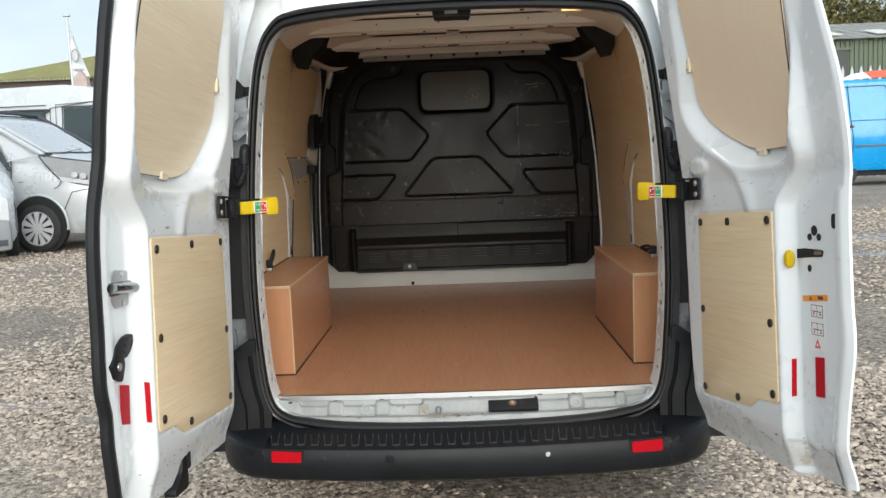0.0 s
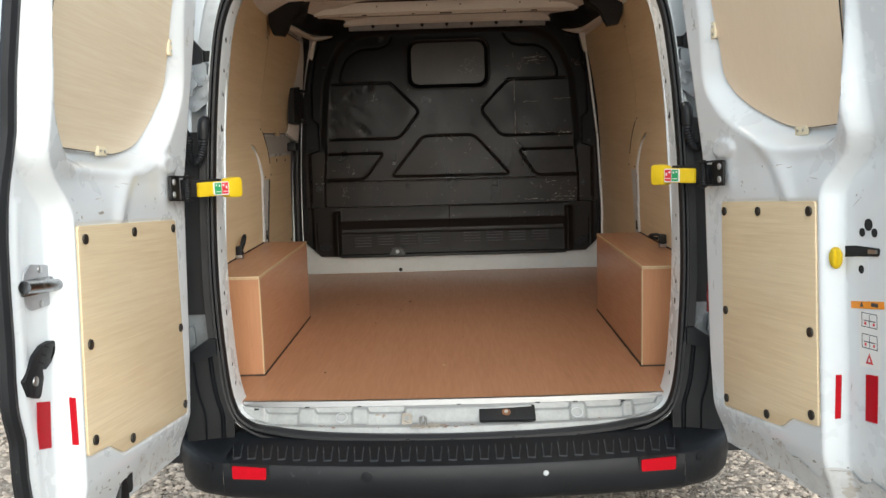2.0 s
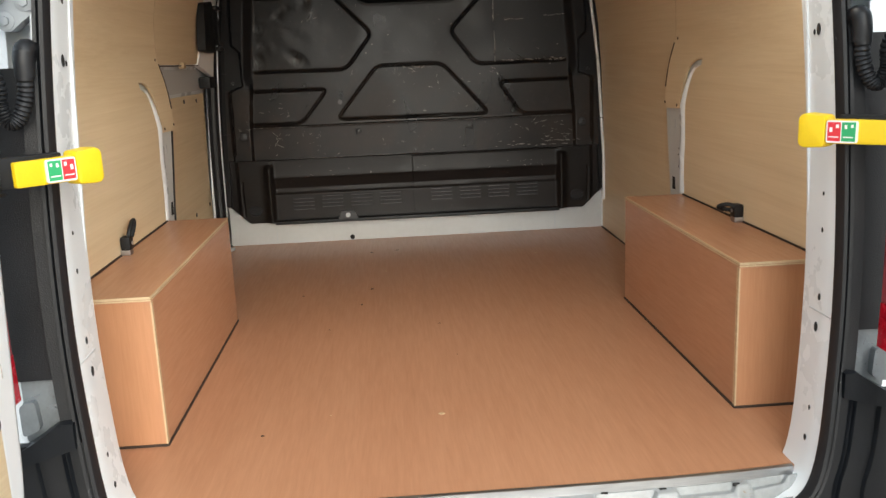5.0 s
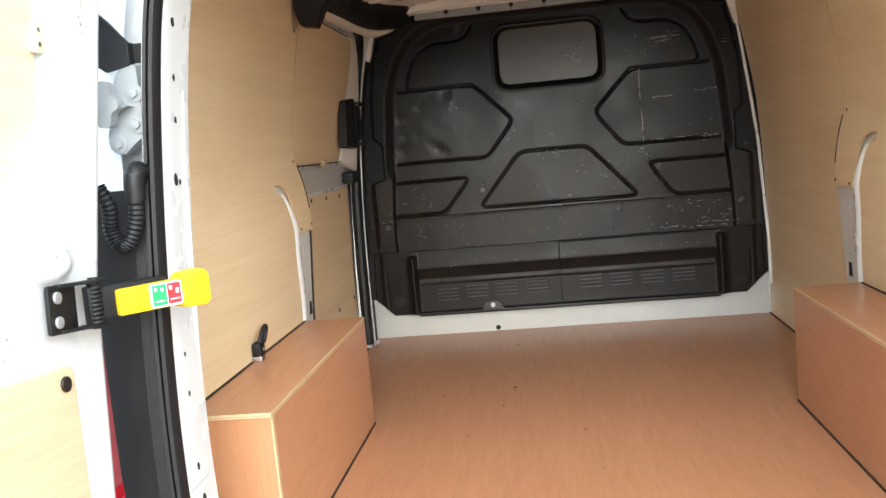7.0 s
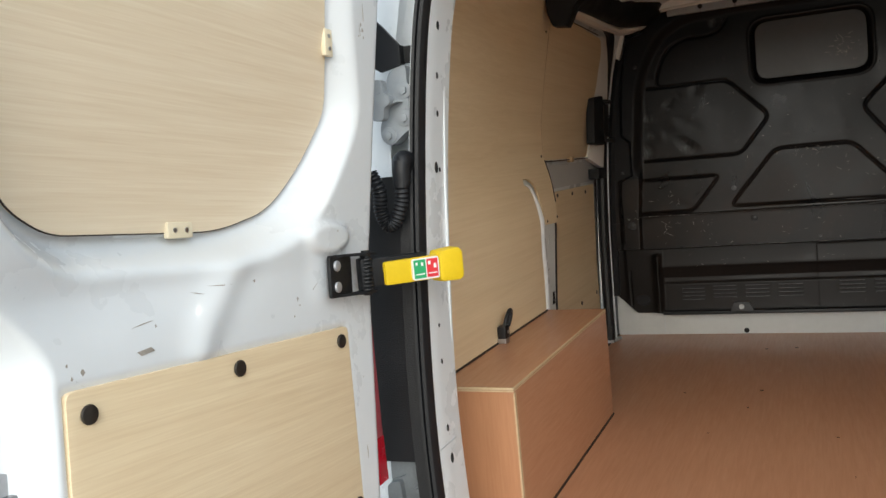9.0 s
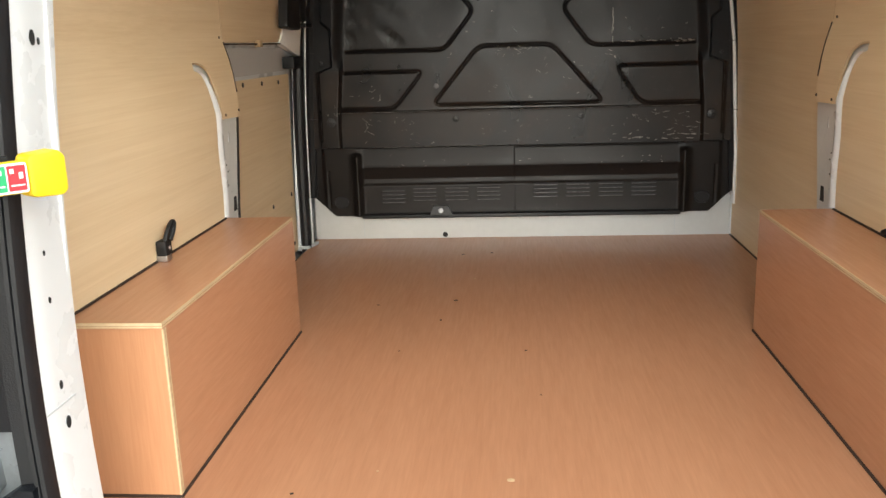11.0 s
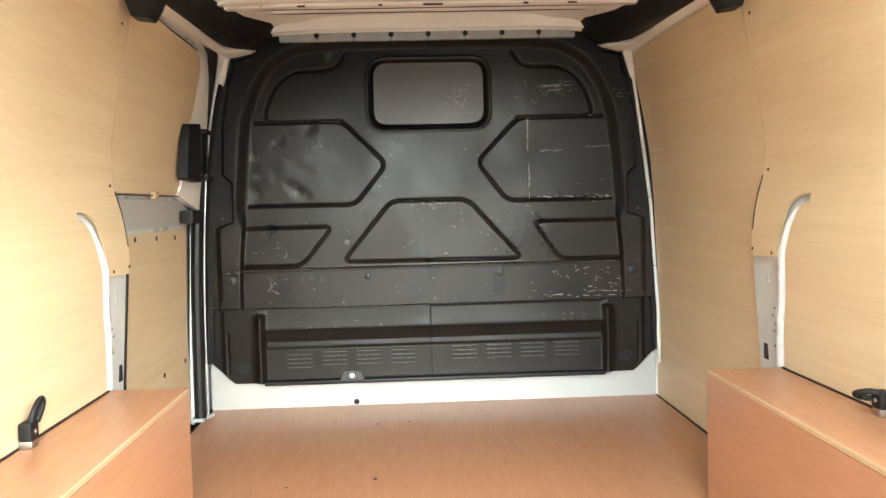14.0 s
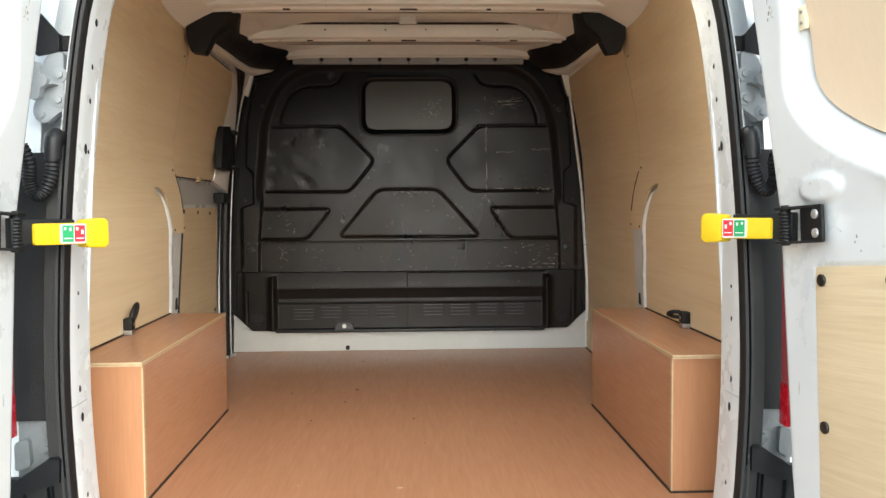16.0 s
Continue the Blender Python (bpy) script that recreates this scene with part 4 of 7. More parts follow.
part("housing", prism(rounded([(-.055, 1.826), (.065, 1.826), (.07, 1.845), (.055, 1.858), (-.045, 1.858), (-.06, 1.845)], .008), .12, .22, "y", .004), BLACK_TRIM, top_lock)
part("plate", box(-.018, .025, .116, .122, 1.834, 1.848, .002), STEEL, top_lock)
dome = thing("load_lamp", "small load area lamp glowing amber in the roof edge", "lamp", (.43, .30, 1.868))
part("lens", box(.385, .475, .235, .285, 1.852, 1.862, .004), material("amber_lens", (1.0, 0.55, 0.18), 0.3, emit=1.2), dome)
part("bezel", box(.375, .485, .228, .292, 1.858, 1.880, .004), CREAM, dome)

# ---- bulkhead ----
def bulkhead_material():
    """Satin black paint, dusted brown by cargo, with worn flecks, greasy patches and painted glints on the dents."""
    m = bpy.data.materials.new("bulkhead_black")
    m.use_nodes = True
    n, l = m.node_tree.nodes, m.node_tree.links
    b = n["Principled BSDF"]
    b.inputs["Specular IOR Level"].default_value = .29
    co = n.new("ShaderNodeTexCoord")

    def noise(scale, detail, stretch=(1, 1, 1), distort=0.0):
        mp, t = n.new("ShaderNodeMapping"), n.new("ShaderNodeTexNoise")
        mp.inputs["Scale"].default_value = stretch
        t.inputs["Scale"].default_value, t.inputs["Detail"].default_value, t.inputs["Distortion"].default_value = scale, detail, distort
        l.new(co.outputs["Object"], mp.inputs["Vector"])
        l.new(mp.outputs["Vector"], t.inputs["Vector"])
        return t.outputs["Fac"]

    def ramp(v, a0, a1, b0=0.0, b1=1.0):
        q = n.new("ShaderNodeMapRange")
        q.inputs["From Min"].default_value, q.inputs["From Max"].default_value = a0, a1
        q.inputs["To Min"].default_value, q.inputs["To Max"].default_value = b0, b1
        l.new(v, q.inputs["Value"])
        return q.outputs["Result"]

    def mixed(fac, c1, c2):
        q = n.new("ShaderNodeMixRGB")
        l.new(fac, q.inputs["Fac"])
        for sock, c in (("Color1", c1), ("Color2", c2)):
            if isinstance(c, tuple):
                q.inputs[sock].default_value = (*c, 1)
            else:
                l.new(c, q.inputs[sock])
        return q.outputs["Color"]

    def times(u, v):
        q = n.new("ShaderNodeMath")
        q.operation = "MULTIPLY"
        l.new(u, q.inputs[0])
        l.new(v, q.inputs[1])
        return q.outputs[0]

    sep = n.new("ShaderNodeSeparateXYZ")
    l.new(co.outputs["Object"], sep.inputs[0])
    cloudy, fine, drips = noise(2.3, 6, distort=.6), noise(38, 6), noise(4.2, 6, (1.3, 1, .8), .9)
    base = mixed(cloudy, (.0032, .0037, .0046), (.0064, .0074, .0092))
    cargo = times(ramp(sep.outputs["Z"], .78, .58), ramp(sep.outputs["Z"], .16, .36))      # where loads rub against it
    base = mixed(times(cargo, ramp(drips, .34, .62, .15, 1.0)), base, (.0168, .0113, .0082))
    base = mixed(ramp(fine, .60, .74, 0, .35), base, (.030, .027, .025))
    for x, z, r in ((-.672, 1.520, .034), (-.585, 1.572, .026), (-.682, 1.378, .040), (-.505, 1.388, .042), (-.655, 1.452, .022), (-.455, 1.640, .026), (-.37, 1.896, .026)):      # glints of the dents, put into the colour as pale blurs
        far = n.new("ShaderNodeVectorMath")
        far.operation = "DISTANCE"
        far.inputs[1].default_value = (x, .008, z - .652)
        l.new(co.outputs["Object"], far.inputs[0])
        base = mixed(times(ramp(far.outputs["Value"], r, r * .15), ramp(noise(30, 5, (1, 1, .6), .8), .40, .66)), base, (.105, .115, .12))
    flecks = noise(26, 9, distort=1.6)
    base = mixed(times(ramp(flecks, .735, .77), ramp(cloudy, .42, .6)), base, (.26, .245, .225))
    l.new(base, b.inputs["Base Color"])
    l.new(ramp(drips, .3, .7, .25, .42), b.inputs["Roughness"])
    bp = n.new("ShaderNodeBump")
    bp.inputs["Strength"].default_value, bp.inputs["Distance"].default_value = .05, .004
    l.new(noise(210, 3), bp.inputs["Height"])
    l.new(bp.outputs["Normal"], b.inputs["Normal"])
    return m


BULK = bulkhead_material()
HALF = [(.666, .768), (.671, .775), (.748, .858), (.93, .85), (1.2, .838), (1.49, .818), (1.66, .79), (1.79, .760), (1.876, .730), (1.888, .665), (1.915, .640), (1.95, .565), (1.962, .54)]
rows, cols = 400, 520
bz = np.linspace(.666, 1.962, rows)[:, None] + np.zeros((1, cols))
bx = np.linspace(-1, 1, cols)[None, :] * lerp(HALF, bz)
ax = np.abs(bx)
SHAPES = {
    "left_octagon": [(-.76, 1.655), (-.33, 1.655), (-.169, 1.49), (-.29, 1.34), (-.76, 1.342)],
    "right_octagon": [(.76, 1.655), (.338, 1.655), (.176, 1.49), (.29, 1.34), (.76, 1.342)],
    "middle": [(-.345, 1.122), (-.155, 1.35), (.136, 1.35), (.344, 1.118)],
    "left_low": [(-.76, 1.258), (-.38, 1.258), (-.50, 1.112), (-.76, 1.112)],
    "right_low": [(.76, 1.258), (.388, 1.258), (.49, 1.110), (.76, 1.110)],
}
UPPER = []
for s in (-1, 1):
    curve = spline([(s * .318, 1.905, 0), (s * .352, 1.862, 0), (s * .41, 1.846, 0), (s * .50, 1.842, 0), (s * .565, 1.805, 0), (s * .602, 1.74, 0), (s * .618, 1.68, 0), (s * .598, 1.657, 0), (s * .52, 1.655, 0), (s * .335, 1.655, 0)], 60)
    UPPER.append([(q.x, q.y) for q in curve])
GROOVE = np.full(bz.shape, 1e9)
for name_, poly in SHAPES.items():
    GROOVE = np.minimum(GROOVE, np.abs(poly_distance(bx, bz, rounded(poly, .035, 6))))
for line in UPPER:
    GROOVE = np.minimum(GROOVE, poly_distance(bx, bz, line, False))
INNER = [(.728, .55), (.722, 1.1), (.700, 1.35), (.672, 1.65), (.632, 1.77), (.575, 1.855), (.48, 1.905), (.30, 1.918)]
panel_outline = rounded(INNER + [(-a, b) for a, b in INNER[::-1]], .04, 6)
edge = poly_distance(bx, bz, panel_outline)
by = np.full(bz.shape, 2.512)
by = by + np.where(edge < -.004, .0075 * np.exp(-np.abs(GROOVE / .0048) ** 2.4), 0)
win = poly_distance(bx, bz, rounded([(-.231, 1.618), (.227, 1.618), (.226, 1.884), (-.230, 1.884)], .07, 8))
by = by + .020 * smooth01(.0, -.022, win) - .0022 * np.exp(-((win - .004) / .004) ** 2)
# the frame round the pressed panel: a ramp up to a flat rail that jogs in and out, then a thin outer flange
ramp_up = smooth01(-.002, .046, edge) * smooth01(1.26, 1.33, bz) + smooth01(-.002, .010, edge) * (1 - smooth01(1.26, 1.33, bz))
by = by - .030 * ramp_up * smooth01(.953, .956, bz)
rail = lerp([(.6, .806), (1.262, .806), (1.285, .742), (1.43, .742), (1.462, .776), (1.66, .768), (1.79, .742), (1.86, .72), (1.97, .72)], bz)
by = by + .016 * smooth01(.0, .010, ax - rail) * (bz > .955) * (bz < 1.87)
by = by + .010 * np.exp(-((ax - rail) / .0045) ** 2) * (bz > .985) * (bz < 1.27)
# load band across the foot of the panel, with a folded top edge and an undercut lower edge
by = by - .0085 * smooth01(1.102, 1.097, bz) * smooth01(.010, .0, edge) * (bz > .953)
by = by - .0020 * np.exp(-((bz - 1.0985) / .004) ** 2) * (edge < .002)
# under the band: a sloping shelf, a rolled edge with a hollow below, the vent face and its lip
mid = smooth01(.672, .640, ax)
shelf = lerp([(.60, -.004), (.668, -.004), (.676, .011), (.70, .012), (.792, .013), (.802, .020), (.820, .024), (.858, .012), (.870, .007), (.880, .0075), (.90, .011), (.940, .020), (.951, .023), (.9535, .0)], bz)
side_low = np.where(bz < .952, .012 - .024 * np.exp(-((ax - .662) / .022) ** 2) * smooth01(.935, .915, bz) + .006 * smooth01(.80, .82, ax), 0)
by = np.where(bz < .9535, 2.505 + shelf * mid + side_low * (1 - mid), by)
by = by - .0018 * (bx > -.016) * (bz < .945) * mid - .0010 * smooth01(-.075, -.02, bx) * (bx < -.016) * smooth01(.815, .80, bz) * smooth01(.685, .70, bz)
by = by + .0045 * np.exp(-((ax - .792) / .003) ** 2) * (bz < .86) * (bz > .70)
dent_rng = random.Random(17)
DENTS = [(-.672, 1.530, .034, 1), (-.585, 1.575, .030, 1), (-.505, 1.395, .050, 1.2), (-.455, 1.632, .040, 1.1), (-.680, 1.385, .046, 1.3), (-.612, 1.440, .030, -.7), (-.660, 1.455, .026, 1), (-.37, 1.898, .030, 1.2), (-.56, 1.49, .045, -.5), (-.530, 1.61, .022, .9)]
DENTS += [(dent_rng.uniform(-.69, -.46), dent_rng.uniform(1.37, 1.62), dent_rng.uniform(.012, .026), dent_rng.choice((.8, .6, -.5))) for _ in range(12)]
DENTS += [(dent_rng.uniform(-.66, .66), dent_rng.uniform(1.12, 1.85), dent_rng.uniform(.014, .05), dent_rng.choice((.22, -.2, .3))) for _ in range(34)]
for x, z, r, k in DENTS:
    turn, stretch = dent_rng.uniform(0, 3), dent_rng.uniform(1, 1.6)
    p_, q_ = (bx - x) * math.cos(turn) + (bz - z) * math.sin(turn), (bz - z) * math.cos(turn) - (bx - x) * math.sin(turn)
    reach = np.sqrt((p_ / stretch) ** 2 + (q_ * stretch) ** 2 + (.12 * r) ** 2) / r
    by = by + .075 * r * k * np.clip(1 - reach, 0, 1) ** 1.35 * (edge < -.004)
by = by + .0011 * np.sin(bx * 9 + 1) * np.sin(bz * 11) * (bz > 1.1)
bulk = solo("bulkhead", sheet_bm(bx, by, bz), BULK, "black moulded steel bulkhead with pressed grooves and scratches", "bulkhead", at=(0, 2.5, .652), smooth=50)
# the frame round the pressed panel is bare satin black
bulk.data.materials.append(BLACK_FRAME)
centres = np.array([tuple(bulk.matrix_basis @ p.center) for p in bulk.data.polygons])
around = poly_distance(centres[:, 0][None, :], centres[:, 2][None, :], panel_outline)[0]
bulk.data.materials.append(COVER_PLASTIC)
index = np.where(centres[:, 2] < .9535, 2, ((around > -.001) & (centres[:, 2] > 1.27)).astype(int)).astype(np.int32)
bulk.data.polygons.foreach_set("material_index", index)
part("window_blank", prism(rounded([(-.210, 1.640), (.207, 1.640), (.206, 1.870), (-.209, 1.870)], .055, 8), 2.526, 2.536, "y", .001), PANE, bulk, "dark grey blanked window")


def bulkhead_y(x, z):
    i_ = int(np.clip(round((z - .666) / (1.962 - .666) * (rows - 1)), 0, rows - 1))
    return float(by[i_, int(np.argmin(np.abs(bx[i_] - x)))])


for s in (-1, 1):
    for x, z, r in ((.760, 1.064, .017), (.252, 1.066, .0095), (.79, 1.30, .007), (.70, 1.75, .007)):
        y = bulkhead_y(s * x, z)
        boss = part("bolt_cover", disc((s * x, y + .004, z), (0, -1, 0), r, .008, 20, .0015), BLACK, bulk)
        part("bolt", disc((s * x, y - .0038, z), (0, -1, 0), r * .5, .004, 6, .001), BLACK, boss)
        part("bolt_groove", tube([(s * x + (r + .002) * math.cos(t), y - .0006, z + (r + .002) * math.sin(t)) for t in np.linspace(0, 2 * math.pi, 20, endpoint=False)], .0018, 6, True), DARK, bulk)
    y = bulkhead_y(s * .742, .722)
    arc = [(s * .742 + .030 * math.cos(t), y - .004, .728 + .026 * math.sin(t)) for t in np.linspace(-2.6, -.55, 14)] + [(s * .742 + .030 * math.cos(t), y - .004, .728 + .020 * math.sin(t)) for t in np.linspace(-.2, math.pi + .2, 16)]
    part("pull_ring", tube(arc, .0028, 7, True), RUBBER, bulk, "black moulded D ring")
    part("ring_well", prism([(a, c - .001) for a, _, c in arc], y - .001, y + .004), DARK, bulk)
    bm = bmesh.new()
    loft(bm, [[Vector((s * (float(lerp(HALF, z)) + a), y, z)) for a, y in ((-.012, 2.500), (.006, 2.490), (.026, 2.494), (.034, 2.515), (-.012, 2.518))] for z in np.linspace(.75, 1.80, 30)], True, False, True)
    part("side_flange", bm, BLACK_FRAME, bulk)
    for z in (1.075, 1.34):
        part("flange_joint", box(min(s * .815, s * .862), max(s * .815, s * .862), 2.486, 2.492, z, z + .003), DARK, bulk)
part("bolt_cover", disc((0, bulkhead_y(0, .971) + .002, .971), (0, -1, 0), .009, .006, 14, .002), BLACK, bulk)
slot = blade = None
for x0, zt in ((-.573, .782), (.059, .790)):      # two rows of pressed vent slots, four by four
    for g in range(4):
        for k in range(4):
            xa, z = x0 + g * .1325, zt - .0163 * k - (.008 if g == 0 and x0 < 0 else 0)
            at = (xa, bulkhead_y(xa + .05, z) - 2.5, z - .652)
            if slot is None:
                slot = part("vent_slot", prism(rounded([(0, -.005), (.104, -.005), (.104, .005), (0, .005)], .004, 3), -.0012, .004, "y"), DARK, bulk, local=True)
                # Pale blade: the lit lip of each slot painted in
                blade = part("vent_blade", prism([(-.0004, -.0048), (-.0022, -.0042), (-.0020, -.0026), (.002, -.0014), (.002, -.0048)], .004, .099, "x"), LIT_EDGE, bulk, local=True)
                slot.location = blade.location = at
            else:
                for nm, ob0 in (("vent_slot", slot), ("vent_blade", blade)):
                    ob = new(nm, ob0.data)
                    ob.parent = bulk
                    ob.location = at
part("vent_knob_bracket", prism(rounded([(-.372, .668), (-.274, .668), (-.292, .708), (-.352, .708)], .008), 2.492, 2.520, "y", .004), BLACK, bulk)
part("vent_knob", disc((-.323, 2.492, .690), (0, -1, 0), .011, .006, 16, .002), GREY_METAL, bulk)
part("lower_lip", box(-.655, .655, 2.492, 2.520, .658, .673, .003), RUBBER, bulk)
part("lower_seam", box(-.625, .625, 2.512, 2.517, .676, .680), DARK, bulk)
# white kick panel under the bulkhead
kick = solo("kick_panel", prism([(-.868, .5605), (.868, .5605), (.866, .80), (.80, .80), (.76, .70), (-.76, .70), (-.80, .80), (-.866, .80)], 2.548, 2.56), KICK, "white steel kick panel below the bulkhead", "kick panel", kind="structure")
part("plug", disc((-.312, 2.548, .575), (0, -1, 0), .011, .004, 14, .001), HOLE, kick, "black rubber plug")
part("plug", disc((.40, 2.548, .652), (0, -1, 0), .008, .004, 12, .001), WHITE, kick)
for x in (-.66, .64):
    part("seam", box(x, x + .003, 2.5465, 2.549, .565, .66), GREY_METAL, kick)
scuff_bm = bmesh.new()
random.seed(21)


def scratch(x, z, ln, w, a, lift=.0006):
    """A short pale mark that lies on the bulkhead's face."""
    add_box(scuff_bm, -ln, ln, -lift, .003, -w, w, 0, Matrix.Translation((x, bulkhead_y(x, z), z)) @ Matrix.Rotation(a, 4, "Y"))


for x0, x1, z0, z1, count, ln, lean in ((-.66, .68, .965, 1.085, 46, .005, 1.2), (-.62, .66, 1.13, 1.64, 40, .005, 1.6), (.42, .56, 1.735, 1.80, 26, .012, .1), (-.69, -.54, 1.13, 1.24, 12, .010, 1.2),
                                        (.58, .75, .985, 1.035, 16, .008, .5), (.44, .68, 1.035, 1.075, 14, .012, .5), (-.53, -.42, 1.0, 1.09, 11, .006, 1.5), (-.63, -.56, 1.01, 1.07, 9, .014, 1.3), (.14, .21, 1.70, 1.76, 10, .008, 1.5), (-.12, .06, 1.33, 1.348, 24, .008, .3),
                                        (-.12, .33, 1.13, 1.30, 18, .007, 1.5), (.33, .39, 1.28, 1.34, 8, .006, 1.5), (-.18, .16, 1.30, 1.34, 14, .007, 1.5), (-.66, .6, .872, .90, 34, .004, .3), (.30, .42, 1.70, 1.80, 10, .010, 1.5), (.71, .76, 1.72, 1.76, 12, .010, .5), (-.78, -.72, 1.09, 1.13, 8, .008, .9)):
    for k in range(count):
        scratch(random.uniform(x0, x1), random.uniform(z0, z1), ln * random.uniform(.1, 1) ** 1.5 * 1.3, random.uniform(.0002, .0008), random.gauss(0, lean * .6))
for x, z0, z1 in ((.374, 1.345, 1.48), (.371, 1.52, 1.645)):
    for k in range(30):
        z = random.uniform(z0, z1)
        scratch(x + random.gauss(0, .0016), z, random.uniform(.003, .009), random.uniform(.0004, .0011), 1.57)
for x0, x1, z, count in ((.42, .50, 1.528, 16), (.40, .69, 1.350, 34), (.60, .69, 1.347, 18), (.60, .75, .985, 14), (.42, .54, .972, 10), (.55, .70, .966, 10), (.43, .545, 1.772, 26), (.45, .52, 1.757, 14), (.60, .69, 1.54, 8)):
    for k in range(count):
        scratch(random.uniform(x0, x1), z + random.gauss(0, .002), random.uniform(.002, .008), random.uniform(.0004, .0014), random.gauss(0, .06))
# More marks along the fold, drawing its bright edge as a broken pale line
for k in range(300):
    x = random.uniform(-.69, .69)
    if random.random() < .95 - .7 * abs(x + .05):
        scratch(x, 1.0985, random.uniform(.003, .009), random.uniform(.0004, .0009), 0)
for k in range(120):
    x = random.uniform(-.55, .05)
    scratch(x, .9555, random.uniform(.002, .008), random.uniform(.0004, .0010), 0)
for k in range(26):
    x, z = .13 + random.gauss(0, .03), 1.735 + random.gauss(0, .03)
    ln, w, a = random.uniform(.002, .011), random.uniform(.0003, .0008), random.choice((0, 1.5, .5)) + random.gauss(0, .2)
    if abs(x) < .19:
        add_box(scuff_bm, -ln, ln, -.0006, .003, -w, w, 0, Matrix.Translation((x, 2.526, z)) @ Matrix.Rotation(a, 4, "Y"))
part("grey_button", disc((-.327, bulkhead_y(-.31, 1.22) + .001, 1.198), (0, -1, 0), .0105, .0028, 18, .001), PANE, bulk)
# Thin pale strip standing in for the light on the fold's edge
part("fold_highlight", box(-.716, .708, bulkhead_y(.05, 1.0985) - .0006, bulkhead_y(.05, 1.0985) + .002, 1.0982, 1.0996), LIT_EDGE, bulk, "paint rubbed off along the fold")
tagged(part("wear_and_fold_light", scuff_bm, material("scratched_paint", (.30, .28, .25), .6, vary=.5, scale=60), bulk, "pale scratches through the paint"), kind="stuff")

# ---- plywood boxes over the wheel arches ----
for s, nm in ((-1, "left"), (1, "right")):
    arch = thing("wheel_arch_box", "red-brown plywood box with pale edges over the wheel arch", "plywood box", (s * .74, .88, .56), group="wheel arch boxes")
    xi, xo = .645, .832
    def bx2(a, b):
        return (min(s * a, s * b), max(s * a, s * b))
    x0, x1 = bx2(xi, xo)
    part("top", box(x0, x1, .412, 1.345, .8925, .905), PLY_FLOOR, arch)
    ex0, ex1 = bx2(xi - .0012, xi + .001)
    part("top_edge", box(ex0, ex1, .411, 1.345, .8955, .9054), PLY_EDGE, arch, "pale ply edge")
    part("front_edge", box(x0, x1, .4108, .413, .8955, .9054), PLY_EDGE, arch, "pale ply edge")
    part("front", box(x0, x1, .415, .427, .565, .8922), PLY_BOX_V, arch)
    part("corner_edge", box(*bx2(xi - .0012, xi + .002), .4142, .4275, .565, .8925), PLY_EDGE, arch, "pale ply edge")
    part("side", box(*bx2(xi, xi + .012), .4276, 1.345, .565, .8922), PLY_FLOOR, arch)
    part("back", box(*bx2(xi + .012, xo), 1.333, 1.345, .565, .8922), PLY_BOX_V, arch)
    part("base_gap", box(*bx2(xi + .001, xo), .416, 1.344, .560, .566), SEALANT, arch)
    part("base_bead", box(*bx2(xi - .004, xi + .002), .412, 1.345, .5602, .5645), SEALANT, arch)
    part("base_bead", box(x0, x1, .411, .416, .5602, .5645), SEALANT, arch)
    part("glue_line", box(*bx2(xi - .0016, xi), .411, 1.345, .8990, .8999), SEALANT_LINE, arch)
    part("glue_line", box(x0, x1, .4104, .412, .8990, .8999), SEALANT_LINE, arch)
    part("glue_line", box(*bx2(xi - .0016, xi), .4202, .4211, .567, .892), SEALANT_LINE, arch)
    # lashing eye on the wall
    hk = thing("lashing_eye", "black steel lashing eye on a wall bracket", "lashing eye", (s * .82, .86, .906), group="lashing eyes")
    part("bracket", box(*bx2(.806, .832), .842, .872, .9055, .922, .003), STEEL, hk)
    part("block", box(*bx2(.804, .830), .838, .874, .919, .955, .006), BLACK_TRIM, hk)
    if s < 0:
        pts = spline([(s * .812, .846, .945), (s * .806, .852, .968), (s * .803, .872, .988), (s * .803, .890, .990), (s * .805, .892, .974), (s * .809, .876, .950)], 26)
    else:
        pts = spline([(s * .812, .846, .944), (s * .795, .85, .955), (s * .776, .862, .952), (s * .774, .876, .945), (s * .79, .880, .938), (s * .81, .868, .936)], 26)
    part("loop", tube(pts, .006, 10), BLACK_TRIM, hk)
    part("block_screw", disc((s * .804, .856, .937), (-s, 0, 0), .005, .002, 10, .001), STEEL, hk)

# ---- rear doors ----
TILT_D = radians(4.6)


def door_axes(side):
    """Local axes of an open door: u along its width, v up its height, w towards the middle of the van."""
    d = Vector((.149, -.989, 0)) if side > 0 else Vector((-.0245, -.9997, 0))
    d.normalize()
    n = Vector((-d.y, d.x, 0))
    if n.x * side > 0:
        n = -n
    p = Vector((.725, 0, .5)) if side > 0 else Vector((-.741, 0, .5))
    up = Vector((0, 0, 1))
    u, v = d * math.cos(TILT_D) + up * math.sin(TILT_D), up * math.cos(TILT_D) - d * math.sin(TILT_D)
    return Matrix(((u.x, v.x, n.x, p.x), (u.y, v.y, n.y, p.y), (u.z, v.z, n.z, p.z), (0, 0, 0, 1)))


